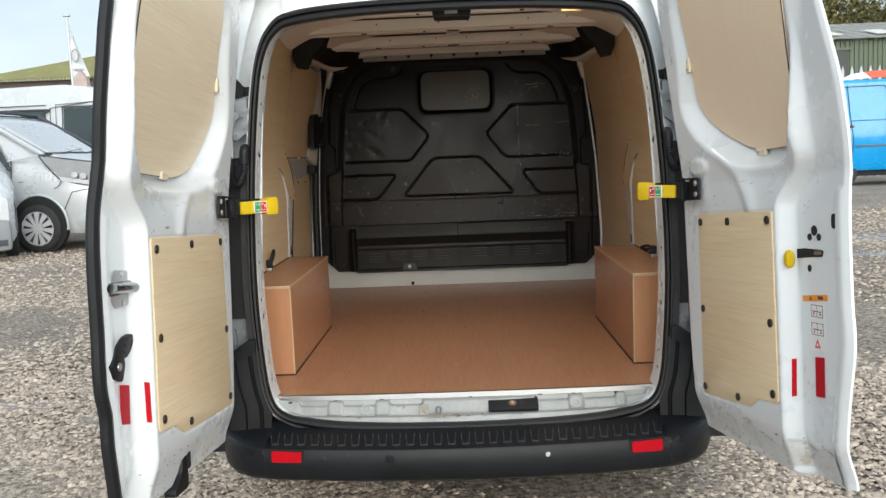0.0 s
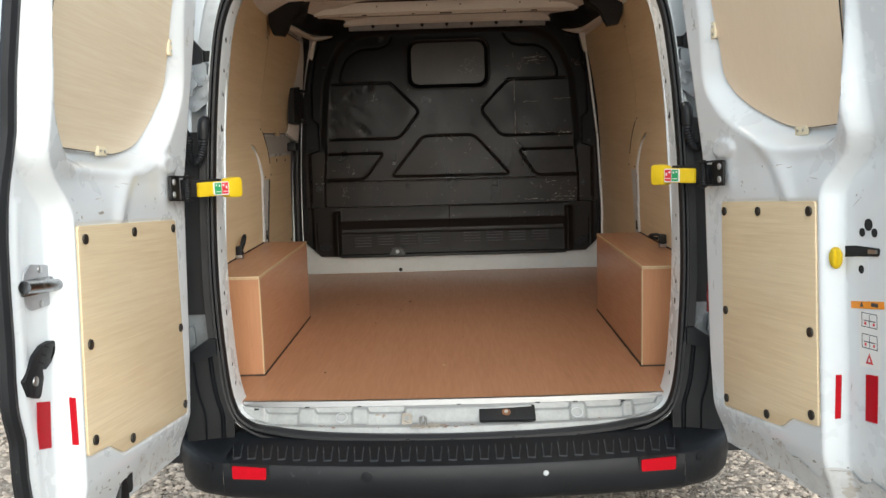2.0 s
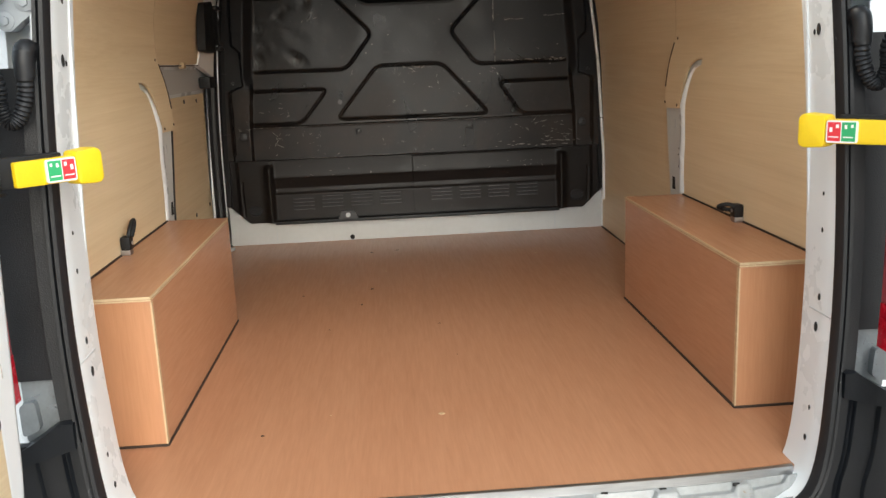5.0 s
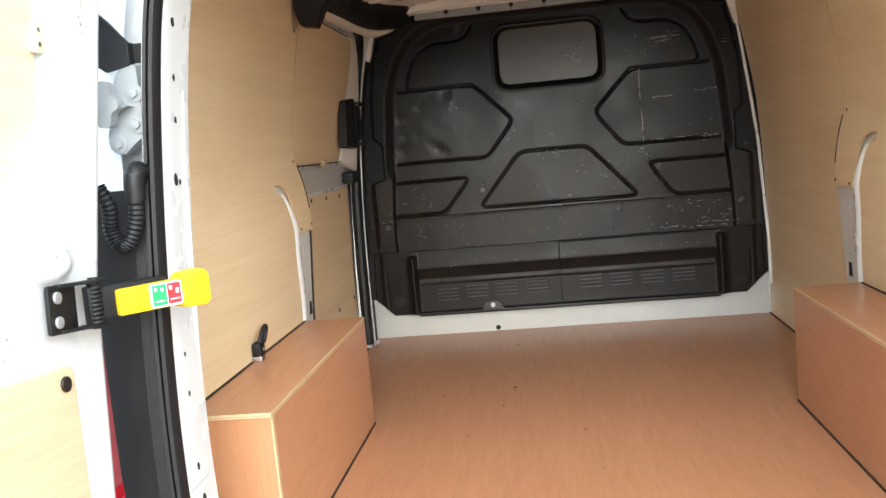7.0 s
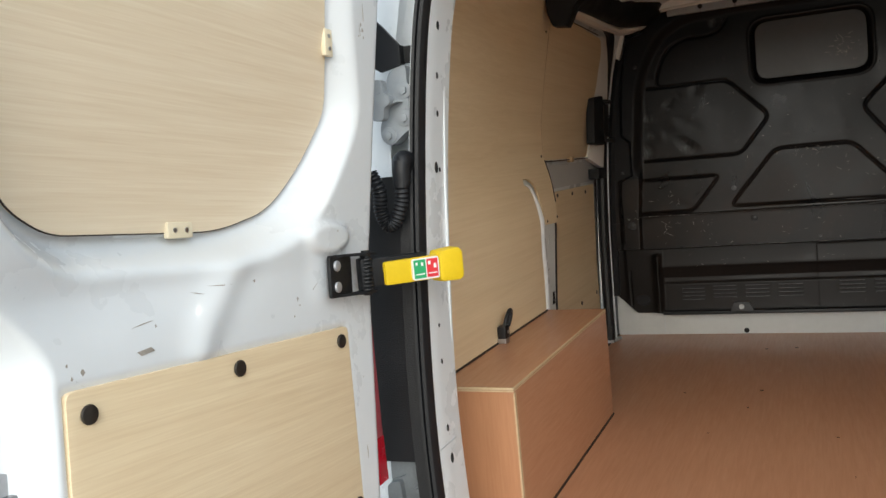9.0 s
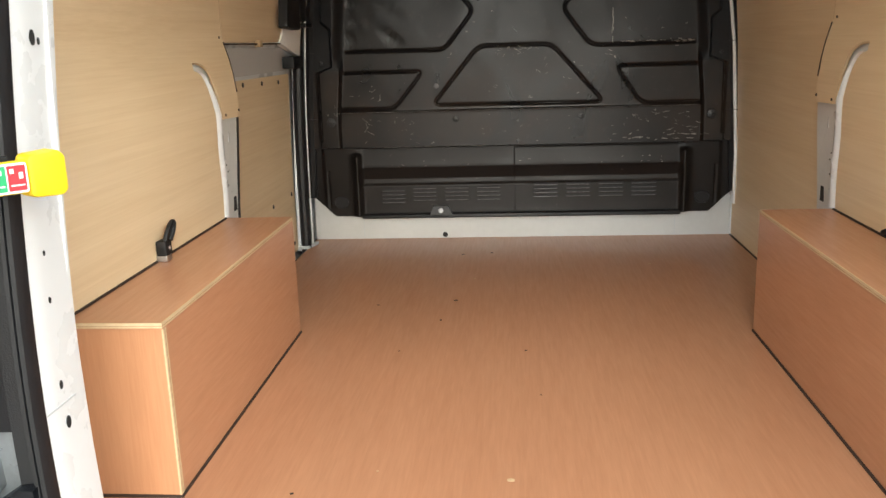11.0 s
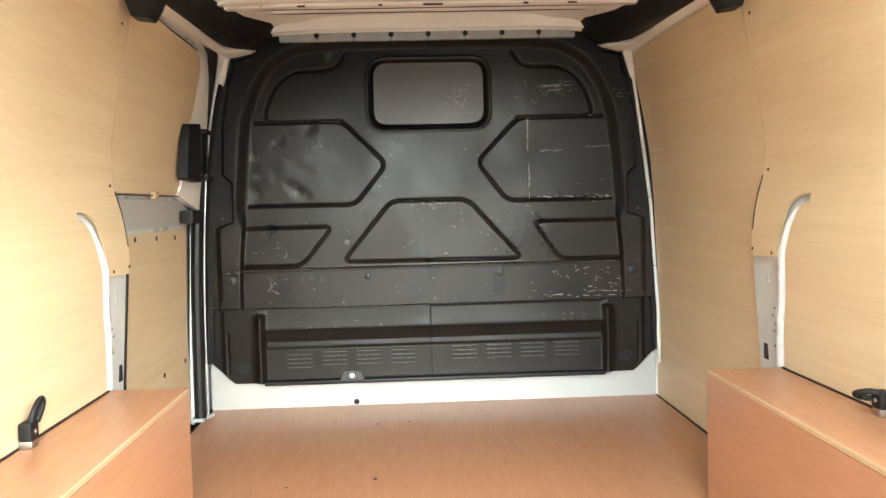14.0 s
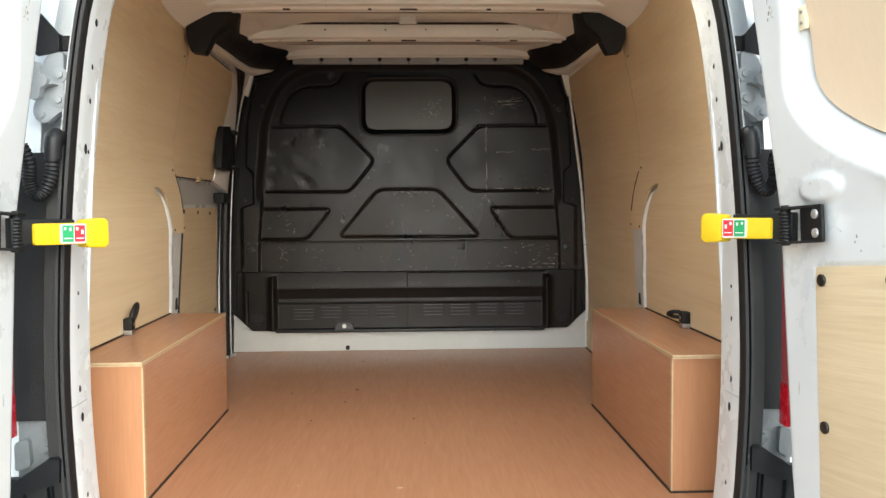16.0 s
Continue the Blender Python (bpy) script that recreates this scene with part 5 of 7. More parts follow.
DOORS = {
    -1: dict(free=[(-.05, .822), (.04, .844), (.158, .868), (.237, .872), (.296, .893), (.36, .896), (.42, .894), (.538, .898), (.62, .897), (.689, .890), (.76, .872), (.824, .864), (.935, .872), (1.134, .868), (1.2, .86), (1.40, .80)], step=.738,
             win=[(.215, 1.37), (.21, 1.17), (.185, 1.06), (.17, .995), (.222, .905), (.287, .838), (.40, .809), (.494, .809), (.69, .811), (.745, .84), (.775, .88), (.80, 1.03), (.81, 1.19), (.79, 1.30), (.72, 1.37)],
             ply=[(.155, .642), (.728, .642), (.727, .156), (.623, .151), (.552, .115), (.122, .10)], flange=-.05),
    1: dict(free=[(-.05, .825), (.05, .83), (.16, .842), (.30, .872), (.34, .884), (.40, .872), (.61, .872), (.72, .88), (.80, .895), (.95, .895), (1.145, .855), (1.40, .79)], step=.632,
            win=[(.205, 1.37), (.203, 1.10), (.178, .98), (.22, .93), (.29, .885), (.45, .817), (.65, .815), (.685, .865), (.716, 1.025), (.752, 1.15), (.74, 1.28), (.67, 1.37)],
            ply=[(.175, .65), (.622, .65), (.62, .152), (.512, .146), (.463, .114), (.165, .095)], flange=-.043),
}
HINGE_U = [(-.05, .105), (.05, .085), (.25, .063), (.7, .052), (1.0, .055), (1.2, .055), (1.40, .07)]


def window_w(v):
    return np.interp(v, [.78, 1.11, 1.45], [-.068, .012, .075])


def bent(outline, depth_of, thick, step=.04):
    """A flat sheet cut to an outline of (u, v) and bent to depth_of(v)."""
    bm = bmesh.new()
    bm.faces.new([bm.verts.new((a, b, 0)) for a, b in outline])
    v = min(b for _, b in outline) + step
    while v < max(b for _, b in outline) - .005:
        bmesh.ops.bisect_plane(bm, geom=bm.verts[:] + bm.edges[:] + bm.faces[:], plane_co=(0, v, 0), plane_no=(0, 1, 0))
        v += step
    bmesh.ops.triangulate(bm, faces=bm.faces)
    r = bmesh.ops.extrude_face_region(bm, geom=bm.faces[:])
    back = {q for q in r["geom"] if isinstance(q, bmesh.types.BMVert)}
    for q in bm.verts:
        q.co.z = float(depth_of(q.co.y)) + (thick if q in back else 0)
    return bm


def build_door(side):
    d, m = DOORS[side], door_axes(side)
    word = "white rear door standing open, lined with pale plywood"
    word += " and edged with a black rubber seal" if side < 0 else ", with lock holes and warning labels"
    door = thing("rear_door", word, "van door", turn=m, group="rear doors")

    def put(name, bm, mat, label="", parent=door, smooth=35):
        bmesh.ops.transform(bm, matrix=m, verts=bm.verts)
        return part(name, bm, mat, parent, label, smooth=smooth)

    # inner pressing
    rows, cols = 250, 150
    v = np.linspace(-.04, 1.39, rows)[:, None] + np.zeros((1, cols))
    k = np.linspace(0, 1, cols)[None, :]
    if side > 0:
        v = v + .022 * k ** 3 * smooth01(.20, -.04, v)      # the foot rises a little towards the free edge
    uh, uf = lerp(HINGE_U, v), lerp(d["free"], v)
    ker = np.ones(19) / 19
    uf = np.convolve(np.pad(uf[:, 0], 9, mode="edge"), ker, mode="valid")[:, None] + 0 * v
    u = uh + (uf - uh) * k
    frame_w = .115 * np.clip(v - .74, 0, None)
    w = frame_w.copy()
    stepped = d["step"] + .10 * smooth01(.66, .80, v)
    w = w + d["flange"] * smooth01(0, .035, u - stepped)
    wd = poly_distance(u, v, rounded(d["win"], .11, 7))
    ww = window_w(v)
    w = np.where(wd < 0, ww, ww + (w - ww) * smooth01(.0, .055, wd))
    # bowl between the window and the lower panel
    bowl = np.exp(-np.abs((u - .62) / .17) ** 2.5) * np.exp(-((v - .748) / .055) ** 2)
    w = w - .020 * bowl * (wd > 0)
    w = w + .010 * smooth01(1.25, .8, np.hypot((u - .205) / .058, (v - .790) / .024)) + .004 * np.exp(-((u - .205) / .05) ** 4) * np.exp(-((v - .728) / .045) ** 4)   # pad behind the check strap
    ridge = poly_distance(u, v, [(.23, .93), (.30, .875), (.365, .825), (.42, .770), (.462, .720), (.495, .682), (.51, .655)], False)      # folded crease below the window's corner
    w = w + .0070 * np.exp(-(ridge / .026) ** 2) * smooth01(.004, .035, wd)
    pd = poly_distance(u, v, d["ply"])
    w = w - .006 * smooth01(.006, -.004, pd)
    w = w - .028 * smooth01(.10, -.02, v) * smooth01(.03, .10, u)
    w = w - .035 * smooth01(.016, 0, u - uh) - .006 * smooth01(.012, 0, uf - u) - .03 * smooth01(.02, 0, v + .04)
    w = w + .004 * smooth01(.012, .02, uf - u) * smooth01(.05, .03, uf - u) * (v < .70)
    bm = sheet_bm(u, v, w)
    # edge walls and outer skin
    back = -.10 + (.044 if side > 0 else .036) * smooth01(.25, 0, uf - u) + .115 * np.clip(v - .74, 0, None)
    back = np.minimum(back, w - .006)
    for sl in (np.s_[:, 0], np.s_[:, -1], np.s_[0, :], np.s_[-1, :]):
        a = [Vector(q) for q in zip(u[sl], v[sl], w[sl])]
        b = [Vector(q) for q in zip(u[sl], v[sl], back[sl])]
        loft(bm, [a, b], False, False)
    loft(bm, [[Vector(q) for q in zip(u[r, ::10], v[r, ::10], back[r, ::10])] for r in range(0, rows, 10)] + [[Vector(q) for q in zip(u[-1, ::10], v[-1, ::10], back[-1, ::10])]], False, False)
    put("door_shell", bm, WHITE, smooth=60)

    put("lower_panel", prism(rounded(d["ply"], .012, 3), -.006, .0025, "z", .001), PLY_DOOR, "pale plywood panel")
    put("window_panel", bent(rounded(d["win"], .11, 7), lambda q: window_w(q) + .002, .006), PLY_WINDOW if side < 0 else PLY_WARM_LIT, "plywood blank over the door window")
    put("panel_gap", tube([(a, b, float(window_w(b)) + .006) for a, b in rounded(d["win"], .11, 7)], .0018, 6, True), SEALANT)
    p = d["ply"]
    if side < 0:
        spots = [(p[1][0] - .028, p[1][1] - .028), ((p[0][0] + p[1][0]) / 2 - .0, p[1][1] - .022), (p[0][0] + .025, p[0][1] - .022), (p[2][0] - .028, .39), (p[0][0] + .0, .345), (p[2][0] - .03, p[2][1] + .028), (.505, .135), (.145, .130)]
    else:
        spots = [(p[0][0] + .02, p[0][1] - .025), (.375, p[0][1] - .024), (p[1][0] - .022, p[1][1] - .022), (p[2][0] - .022, .36), (p[0][0] + .015, .36), (p[2][0] - .022, p[2][1] + .022), (.40, .128), (.185, .120)]
    for a, b in spots:
        sc = disc((a, b, .0025), (0, 0, 1), .0115, .005, 16, .0025)
        put("screw_cap", sc, SCREW)
    # clips that hold the window blank
    for a, b, horizontal in ((.192 if side < 0 else .19, 1.102, False), (.482 if side < 0 else .485, .812, True)):
        h = (.024, .011) if horizontal else (.011, .022)
        wc = float(window_w(b)) + .005
        clip = put("window_clip", box(a - h[0], a + h[0], b - h[1], b + h[1], wc, wc + .009, .003), CLIP, "cream plastic clip")
        put("clip_screw", disc((a + (.011 if horizontal else 0), b + (0 if horizontal else .010), wc + .0092), (0, 0, 1), .0035, .001, 10), STEEL, parent=door)
        put("clip_screw", disc((a - (.011 if horizontal else 0), b - (0 if horizontal else .010), wc + .0092), (0, 0, 1), .0035, .001, 10), STEEL, parent=door)
    # check strap bracket
    put("strap_bracket", prism(rounded([(.158, .693), (.222, .693), (.222, .761), (.158, .761)], .006, 3), .013, .019, "z", .0015), BLACK_TRIM, "black steel check strap bracket")
    for b in (.710, .744):
        put("bracket_bolt", disc((.206, b, .019), (0, 0, 1), .0088, .005, 14, .0025), ZINC_BOLT)
    for b in (.693, .757):
        put("bracket_cheek", prism(rounded([(.105, .012), (.20, .012), (.20, .020), (.165, .030), (.14, .040), (.108, .040)], .004, 3), b, b + .0045, "y", .001), BLACK_TRIM)
    put("bracket_spring", tube([(.128 + .0085 * math.cos(t), .699 + .0565 * t / (18 * math.pi), .030 + .0085 * math.sin(t)) for t in np.linspace(0, 18 * math.pi, 130)], .0027, 6), BLACK_TRIM)
    put("bracket_pin", tube([(.128, .69, .030), (.128, .765, .030)], .0078, 10), BLACK_TRIM)
    # chips in the paint, and a grey plug below the window
    def depth_at(a, b):
        i = int(np.clip(round((b + .04) / 1.43 * (rows - 1)), 0, rows - 1))
        return float(np.interp(a, u[i], w[i]))
    def drape(bm, lift=.0008):
        for q in bm.verts:
            q.co.z += depth_at(q.co.x, q.co.y) + lift
        return bm
    rc = random.Random(7 + side)
    for _ in range(26):
        a, b, r = rc.uniform(.14, .80), rc.uniform(-.02, .075), rc.uniform(.0015, .0045)
        pts = [(a + r * rc.uniform(.5, 2.2) * math.cos(t), b + r * rc.uniform(.4, 1.0) * math.sin(t)) for t in np.linspace(0, 2 * math.pi, 8, endpoint=False)]
        put("rust_spot", drape(prism(pts, -.002, 0, "z")), GRIME)
    for a, b, r in ((.39, .735, .004), (.29, .70, .0045), (.285, .69, .003), (.30, .675, .003), (.70, .66, .005), (.72, .67, .003), (.715, .655, .003), (.58, .695, .003), (.125, 1.14, .005), (.12, 1.13, .006), (.115, 1.12, .004), (.13, 1.12, .003), (.19, .80, .003), (.24, .90, .003), (.11, .55, .002), (.40, .02, .005), (.55, .04, .004), (.30, .01, .004), (.66, .07, .003)):
        r *= .62
        pts = [(a + r * rc.uniform(.3, 1.2) * math.cos(t), b + r * rc.uniform(.3, 1.6) * math.sin(t)) for t in np.linspace(0, 2 * math.pi, 9, endpoint=False)]
        z0 = depth_at(a, b)
        put("paint_chip", prism(pts, z0 - .002, z0 + .0007, "z"), GRIME)
    for a, b, ln, turn in ((.46, .735, .022, .05), (.50, .728, .010, .2), (.245, .715, .008, -.7), (.60, .70, .018, -.15), (.70, .645, .012, .6), (.12, 1.16, .014, 1.4), (.128, 1.13, .010, 1.2), (.11, .42, .012, 1.5), (.675, .25, .010, 1.3), (.64, .06, .03, .15), (.50, .05, .02, .1), (.33, .035, .025, .12)):
        pts = [(a + ln * math.cos(turn), b + ln * math.sin(turn)), (a + .0007 * math.sin(turn), b + .0007 * math.cos(turn)), (a - ln * math.cos(turn), b - ln * math.sin(turn)), (a - .0007 * math.sin(turn), b - .0009 * math.cos(turn))]
        put("scuff", drape(prism(pts, -.003, 0, "z"), .0006), GRIME)
    if side < 0:
        z0 = depth_at(.605, .668)
        pl = prism([(.590, .667), (.612, .664), (.618, .669), (.596, .672)], z0 - .002, z0 + .001, "z")
        put("drain_plug", pl, GRIME, "small dark plug")
    # film of road dirt along the foot of the door
    du, dv = np.meshgrid(np.linspace(.15, .79 if side > 0 else .45, 130), np.linspace(0, 1, 9))
    top = .052 + .022 * np.sin(du * 9) * np.sin(du * 23 + 1) + .010 * np.sin(du * 61) + .02 * (du - .4)
    foot = -.012 + .008 * np.sin(du * 31)
    dv = foot + (top - foot) * dv
    dw = np.array([[depth_at(float(p_), float(q_)) + .0009 for p_, q_ in zip(r0, r1)] for r0, r1 in zip(du, dv)])
    put("dirt_film", sheet_bm(du, dv, dw), ROAD_DIRT)
    fl = d["flange"]
    if side < 0:
        # thick rubber edge along the free side
        path = [(float(lerp(d["free"], q)) + .012, float(q), -.055 + .10 * max(0, float(q) - .74)) for q in np.linspace(-.06, 1.39, 60)]
        sect = [(-.016, -.016), (.012, -.018), (.019, -.008), (.018, .004), (.006, .010), (-.008, .007), (-.014, .0)]
        bm = bmesh.new()
        loft(bm, [[Vector((a + x, b, c + y)) for x, y in sect] for a, b, c in path], True, False, True)
        put("edge_seal", bm, RUBBER, "thick black rubber edge seal")
        # slam lock
        put("lock_plate", prism(rounded([(.765, .484), (.835, .480), (.862, .500), (.862, .552), (.835, .572), (.765, .566), (.748, .545), (.748, .502)], .010), fl, fl + .005, "z", .001), ZINC_BOLT, "bright steel latch with a roller")
        put("lock_roller", tube([(.742, .524, fl + .016), (.880, .530, fl + .016)], .0128, 16), LATCH_STEEL)
        put("lock_tongue", box(.745, .875, .511, .543, fl + .002, fl + .013, .005), LATCH_STEEL)
        for b in (.490, .560):
            put("lock_screw", disc((.80, b, fl + .004), (0, 0, 1), .008, .003, 12, .001), STEEL)
        grip = [(.884, .350), (.864, .374), (.842, .394), (.812, .409), (.780, .413), (.749, .408), (.746, .404), (.770, .395), (.766, .386), (.780, .380), (.776, .371), (.790, .364), (.802, .358), (.815, .361), (.812, .342), (.826, .310), (.834, .306), (.872, .318)]      # banana-shaped, with finger notches
        handle = put("pull_handle", prism(rounded(grip, .003, 3), fl, fl + .010, "z", .003), BLACK_TRIM, "black plastic release handle")
        for k in range(3):
            put("grip_groove", prism([(.790 + .012 * k, .402 - .014 * k), (.806 + .012 * k, .408 - .014 * k), (.806 + .012 * k, .404 - .014 * k), (.790 + .012 * k, .398 - .014 * k)], fl + .009, fl + .0105, "z"), HOLE, "", handle)
        put("handle_pivot", disc((.850, .344, fl + .010), (0, 0, 1), .010, .004, 14, .002), STEEL)
        put("reflective_strip", prism([(.783, .193), (.835, .204), (.831, .298), (.779, .288)], fl + .001, fl + .0022, "z"), RED, "red reflective strip")
        put("reflective_strip", drape(prism([(.7490, .188), (.7535, .190), (.7545, .290), (.7500, .288)], -.002, .0012, "z"), .0035), RED, "red reflective strip")
        # foot lock cover
        put("foot_lock", prism(rounded([(.50, -.05), (.60, -.05), (.60, -.03), (.55, .0), (.54, .04), (.51, .045), (.498, .0)], .01), -.045, -.012, "z", .006), BLACK_TRIM, "black plastic foot latch")
        put("latch_recess", prism(rounded([(.478, .0), (.505, .0), (.509, .06), (.478, .055)], .012), -.020, -.012, "z", .002), HOLE)
    else:
        put("lock_hole", prism(rounded([(.815, .603), (.841, .603), (.841, .639), (.815, .639)], .012, 6), fl, fl + .0015, "z"), HOLE)
        for a, b, r in ((.741, .599, .0125), (.720, .583, .009), (.760, .583, .009), (.716, .506, .009)):
            put("lock_hole", disc((a, b, fl + .0002), (0, 0, 1), r, .0014, 16), HOLE)
        put("lock_slot", prism(rounded([(.655, .528), (.70, .532), (.775, .536), (.778, .552), (.70, .555), (.655, .552)], .006), fl + .0005, fl + .0025, "z"), HOLE, "black lock slot")
        put("lock_tab", prism(rounded([(.745, .540), (.772, .541), (.772, .549), (.745, .549)], .002), fl + .002, fl + .006, "z"), STEEL)
        put("knob_well", prism(rounded([(.640, .565), (.74, .565), (.74, .478), (.640, .478)], .02, 4), fl + .0006, fl + .0012, "z"), WHITE)
        kn = disc((0, 0, 0), (0, 0, 1), .0235, .008, 28, .003)
        bmesh.ops.transform(kn, matrix=Matrix.Translation((.662, .528, -.022)) @ Matrix.Rotation(radians(24), 4, "Y") @ Matrix.Diagonal((.62, 1, 1, 1)), verts=kn.verts)
        put("release_knob", kn, YELLOW, "flat yellow plastic release knob")
        gr = box(-.004, .004, -.018, .018, .007, .014, .003)
        bmesh.ops.transform(gr, matrix=Matrix.Translation((.662, .528, -.022)) @ Matrix.Rotation(radians(24), 4, "Y"), verts=gr.verts)
        put("knob_grip", gr, YELLOW)
        put("warning_label", prism([(.680, .421), (.789, .431), (.788, .446), (.679, .436)], fl + .0008, fl + .0016, "z"), ORANGE, "orange warning label")
        put("label_mark", prism([(.710, .4275), (.722, .4285), (.717, .4395)], fl + .0016, fl + .002, "z"), INK)
        put("label_mark", box(.748, .770, .432, .440, fl + .0016, fl + .002), INK)
        put("label", prism([(.706, .303), (.776, .305), (.776, .424), (.706, .421)], fl + .0006, fl + .001, "z"), LABEL, "white instruction label with small drawings")
        for vb in (.402, .358):
            for (a0, a1, b0, b1, mt) in ((.715, .766, vb - .015, vb - .0135, INK), (.715, .766, vb + .0135, vb + .015, INK), (.715, .7165, vb - .015, vb + .015, INK), (.7645, .766, vb - .015, vb + .015, INK),
                                         (.722, .760, vb - .002, vb, INK), (.740, .7412, vb - .012, vb + .012, INK), (.724, .730, vb - .010, vb - .004, RED_PRINT), (.752, .758, vb - .010, vb - .004, RED_PRINT)):
                put("label_line", box(a0, a1, b0, b1, fl + .0009, fl + .0014), mt)
        put("label_triangle", prism([(.727, .311), (.752, .312), (.7395, .334)], fl + .001, fl + .0015, "z"), RED_PRINT)
        put("label_triangle", prism([(.735, .3155), (.744, .316), (.7395, .325)], fl + .0015, fl + .0019, "z"), LABEL)
        put("reflective_strip", prism([(.725, .190), (.763, .193), (.767, .292), (.728, .288)], fl + .001, fl + .0022, "z"), RED, "red reflective strip")
        put("reflective_strip", drape(prism([(.6495, .176), (.6550, .178), (.6565, .274), (.6510, .273)], 0, .0012, "z")), RED, "red reflective strip")
    return door


for side in (-1, 1):
    build_door(side)

# yellow check straps between the doors and the body
for s in (-1, 1):
    strap = thing("check_strap", "yellow door check strap with a green and red label", "check strap", (s * .735, -.09, 1.19), group="door check straps")
    a = Vector((s * .737, -.105, 1.232))
    dirn = Vector((s * -.083, .120, -.002)).normalized()
    up = Vector((0, 0, 1))
    nrm = dirn.cross(up).normalized()
    if nrm.y > 0:
        nrm = -nrm
    mm = Matrix(((dirn.x, up.x, nrm.x, a.x), (dirn.y, up.y, nrm.y, a.y), (dirn.z, up.z, nrm.z, a.z), (0, 0, 0, 1)))
    def sp(name, bm, mat, label=""):
        bmesh.ops.transform(bm, matrix=mm, verts=bm.verts)
        return part(name, bm, mat, strap, label)
    sp("arm", box(.036, .16, -.021, .026, -.010, .004, .003), BLACK_TRIM, "black steel arm")
    sp("hinge_block", box(.030, .052, -.027, .029, -.014, .006, .004), BLACK_TRIM)
    sp("cover", prism(rounded([(.072, -.0215), (.178, -.0225), (.178, .0195), (.072, .0185)], .005), .003, .012, "z", .003), YELLOW, "yellow plastic cover")
    sp("grip", prism(rounded([(.177, -.029), (.219, -.031), (.227, -.024), (.227, .021), (.219, .029), (.177, .025)], .009), -.016, .017, "z", .006), YELLOW, "yellow plastic grip end")
    sp("label", prism(rounded([(.122, -.0195), (.175, -.020), (.175, .0175), (.122, .017)], .004), .0122, .0165, "z"), LABEL, "small white printed label")
    sp("green_field", box(.1245, .148, -.017, .0148, .0166, .0171), GREEN)
    sp("red_field", box(.150, .1725, -.017, .0148, .0166, .0171), RED_PRINT)
    for q0, q1, r0, r1 in ((.128, .145, -.011, -.0092), (.128, .132, .006, .011), (.139, .143, .004, .010), (.153, .170, -.011, -.0092), (.153, .158, .005, .011), (.164, .169, -.002, .006)):
        sp("label_mark", box(q0, q1, r0, r1, .0171, .0175), LABEL)

# ---- rear bumper ----
def bumper_y(x):
    ax_ = abs(x)
    return float(np.interp(ax_, [0, .2, .4, .6, .66, .72, .765, .805, .836, .856], [-.162, -.157, -.142, -.115, -.103, -.08, -.045, .01, .09, .20]))


bumper = thing("rear_bumper", "dark grey plastic rear bumper with a ribbed step", "bumper", (0, -.05, .33))
half_x = [0, .1, .2, .3, .4, .5, .58, .62, .655]
SECT = [(.10, .335), (.035, .338), (.010, .352), (.0, .372), (-.002, .41), (.0, .443), (.006, .452), (.018, .4565)]
xs_mid = [-x for x in half_x[::-1]][:-1] + half_x
bm = bmesh.new()
loft(bm, [[Vector((x, bumper_y(x) + a, b)) for a, b in SECT] + [Vector((x, face_y(x, .48) - .012 + .03 * 0, .478)), Vector((x, face_y(x, .48) + .01, .486))] for x in xs_mid], False, False)
part("centre", bm, BUMPER, bumper)
for s in (-1, 1):
    cs = [.6558, .68, .70, .72, .742, .765, .785, .805, .822, .836, .848, .856]
    rows = []
    for x in cs:
        y = bumper_y(x)
        dx, dy = 1.0, (bumper_y(x + .002) - bumper_y(x - .002)) / .004
        ln = math.hypot(dx, dy)
        nx, ny = dy / ln, -dx / ln
        inx, iny = -nx, -ny
        row = [Vector((s * (x + inx * a), y + iny * a, b + .012 * smooth01(.66, .8, x) * (b > .4))) for a, b in SECT]
        row += [Vector((s * (x + inx * .045), y + iny * .045, .470)), Vector((s * min(x + inx * .09, .765), max(y + iny * .09, face_y(min(x, .72), .5) - .012), .477)), Vector((s * min(x, .765), face_y(min(x, .74), .5) + .02, .480))]
        rows.append(row)
    bm = bmesh.new()
    loft(bm, rows, False, False)
    part("corner", bm, BUMPER, bumper)
    yr = bumper_y(.577)
    refl = prism(rounded([(s * .528, .412), (s * .628, .410), (s * .628, .448), (s * .526, .446)], .004), 0, .006, "y", .0015)
    bmesh.ops.transform(refl, matrix=Matrix.Translation((s * .577, yr - .003, 0)) @ Matrix.Rotation(s * .17, 4, "Z") @ Matrix.Translation((-s * .577, 0, 0)), verts=refl.verts)
    part("reflector", refl, RED, bumper, "red oblong reflector")
    bez = prism(rounded([(s * .519, .405), (s * .636, .403), (s * .636, .455), (s * .518, .453)], .006), 0, .006, "y", .002)
    bmesh.ops.transform(bez, matrix=Matrix.Translation((s * .577, yr - .0005, 0)) @ Matrix.Rotation(s * .17, 4, "Z") @ Matrix.Translation((-s * .577, 0, 0)), verts=bez.verts)
    part("reflector_rim", bez, BLACK_TRIM, bumper)
    part("sensor", disc((s * .70, bumper_y(.70) - .001, .437), (s * .4, -1, 0), .014, .004, 18, .002), BUMPER, bumper, "dark parking sensor")
part("sensor", disc((.258, bumper_y(.258) + .002, .424), (.1, -1, 0), .008, .004, 18, .002), GREY_METAL, bumper, "pale parking sensor")
part("sensor", disc((-.24, bumper_y(.24) + .002, .424), (-.1, -1, 0), .017, .004, 18, .002), BUMPER, bumper, "dark parking sensor")
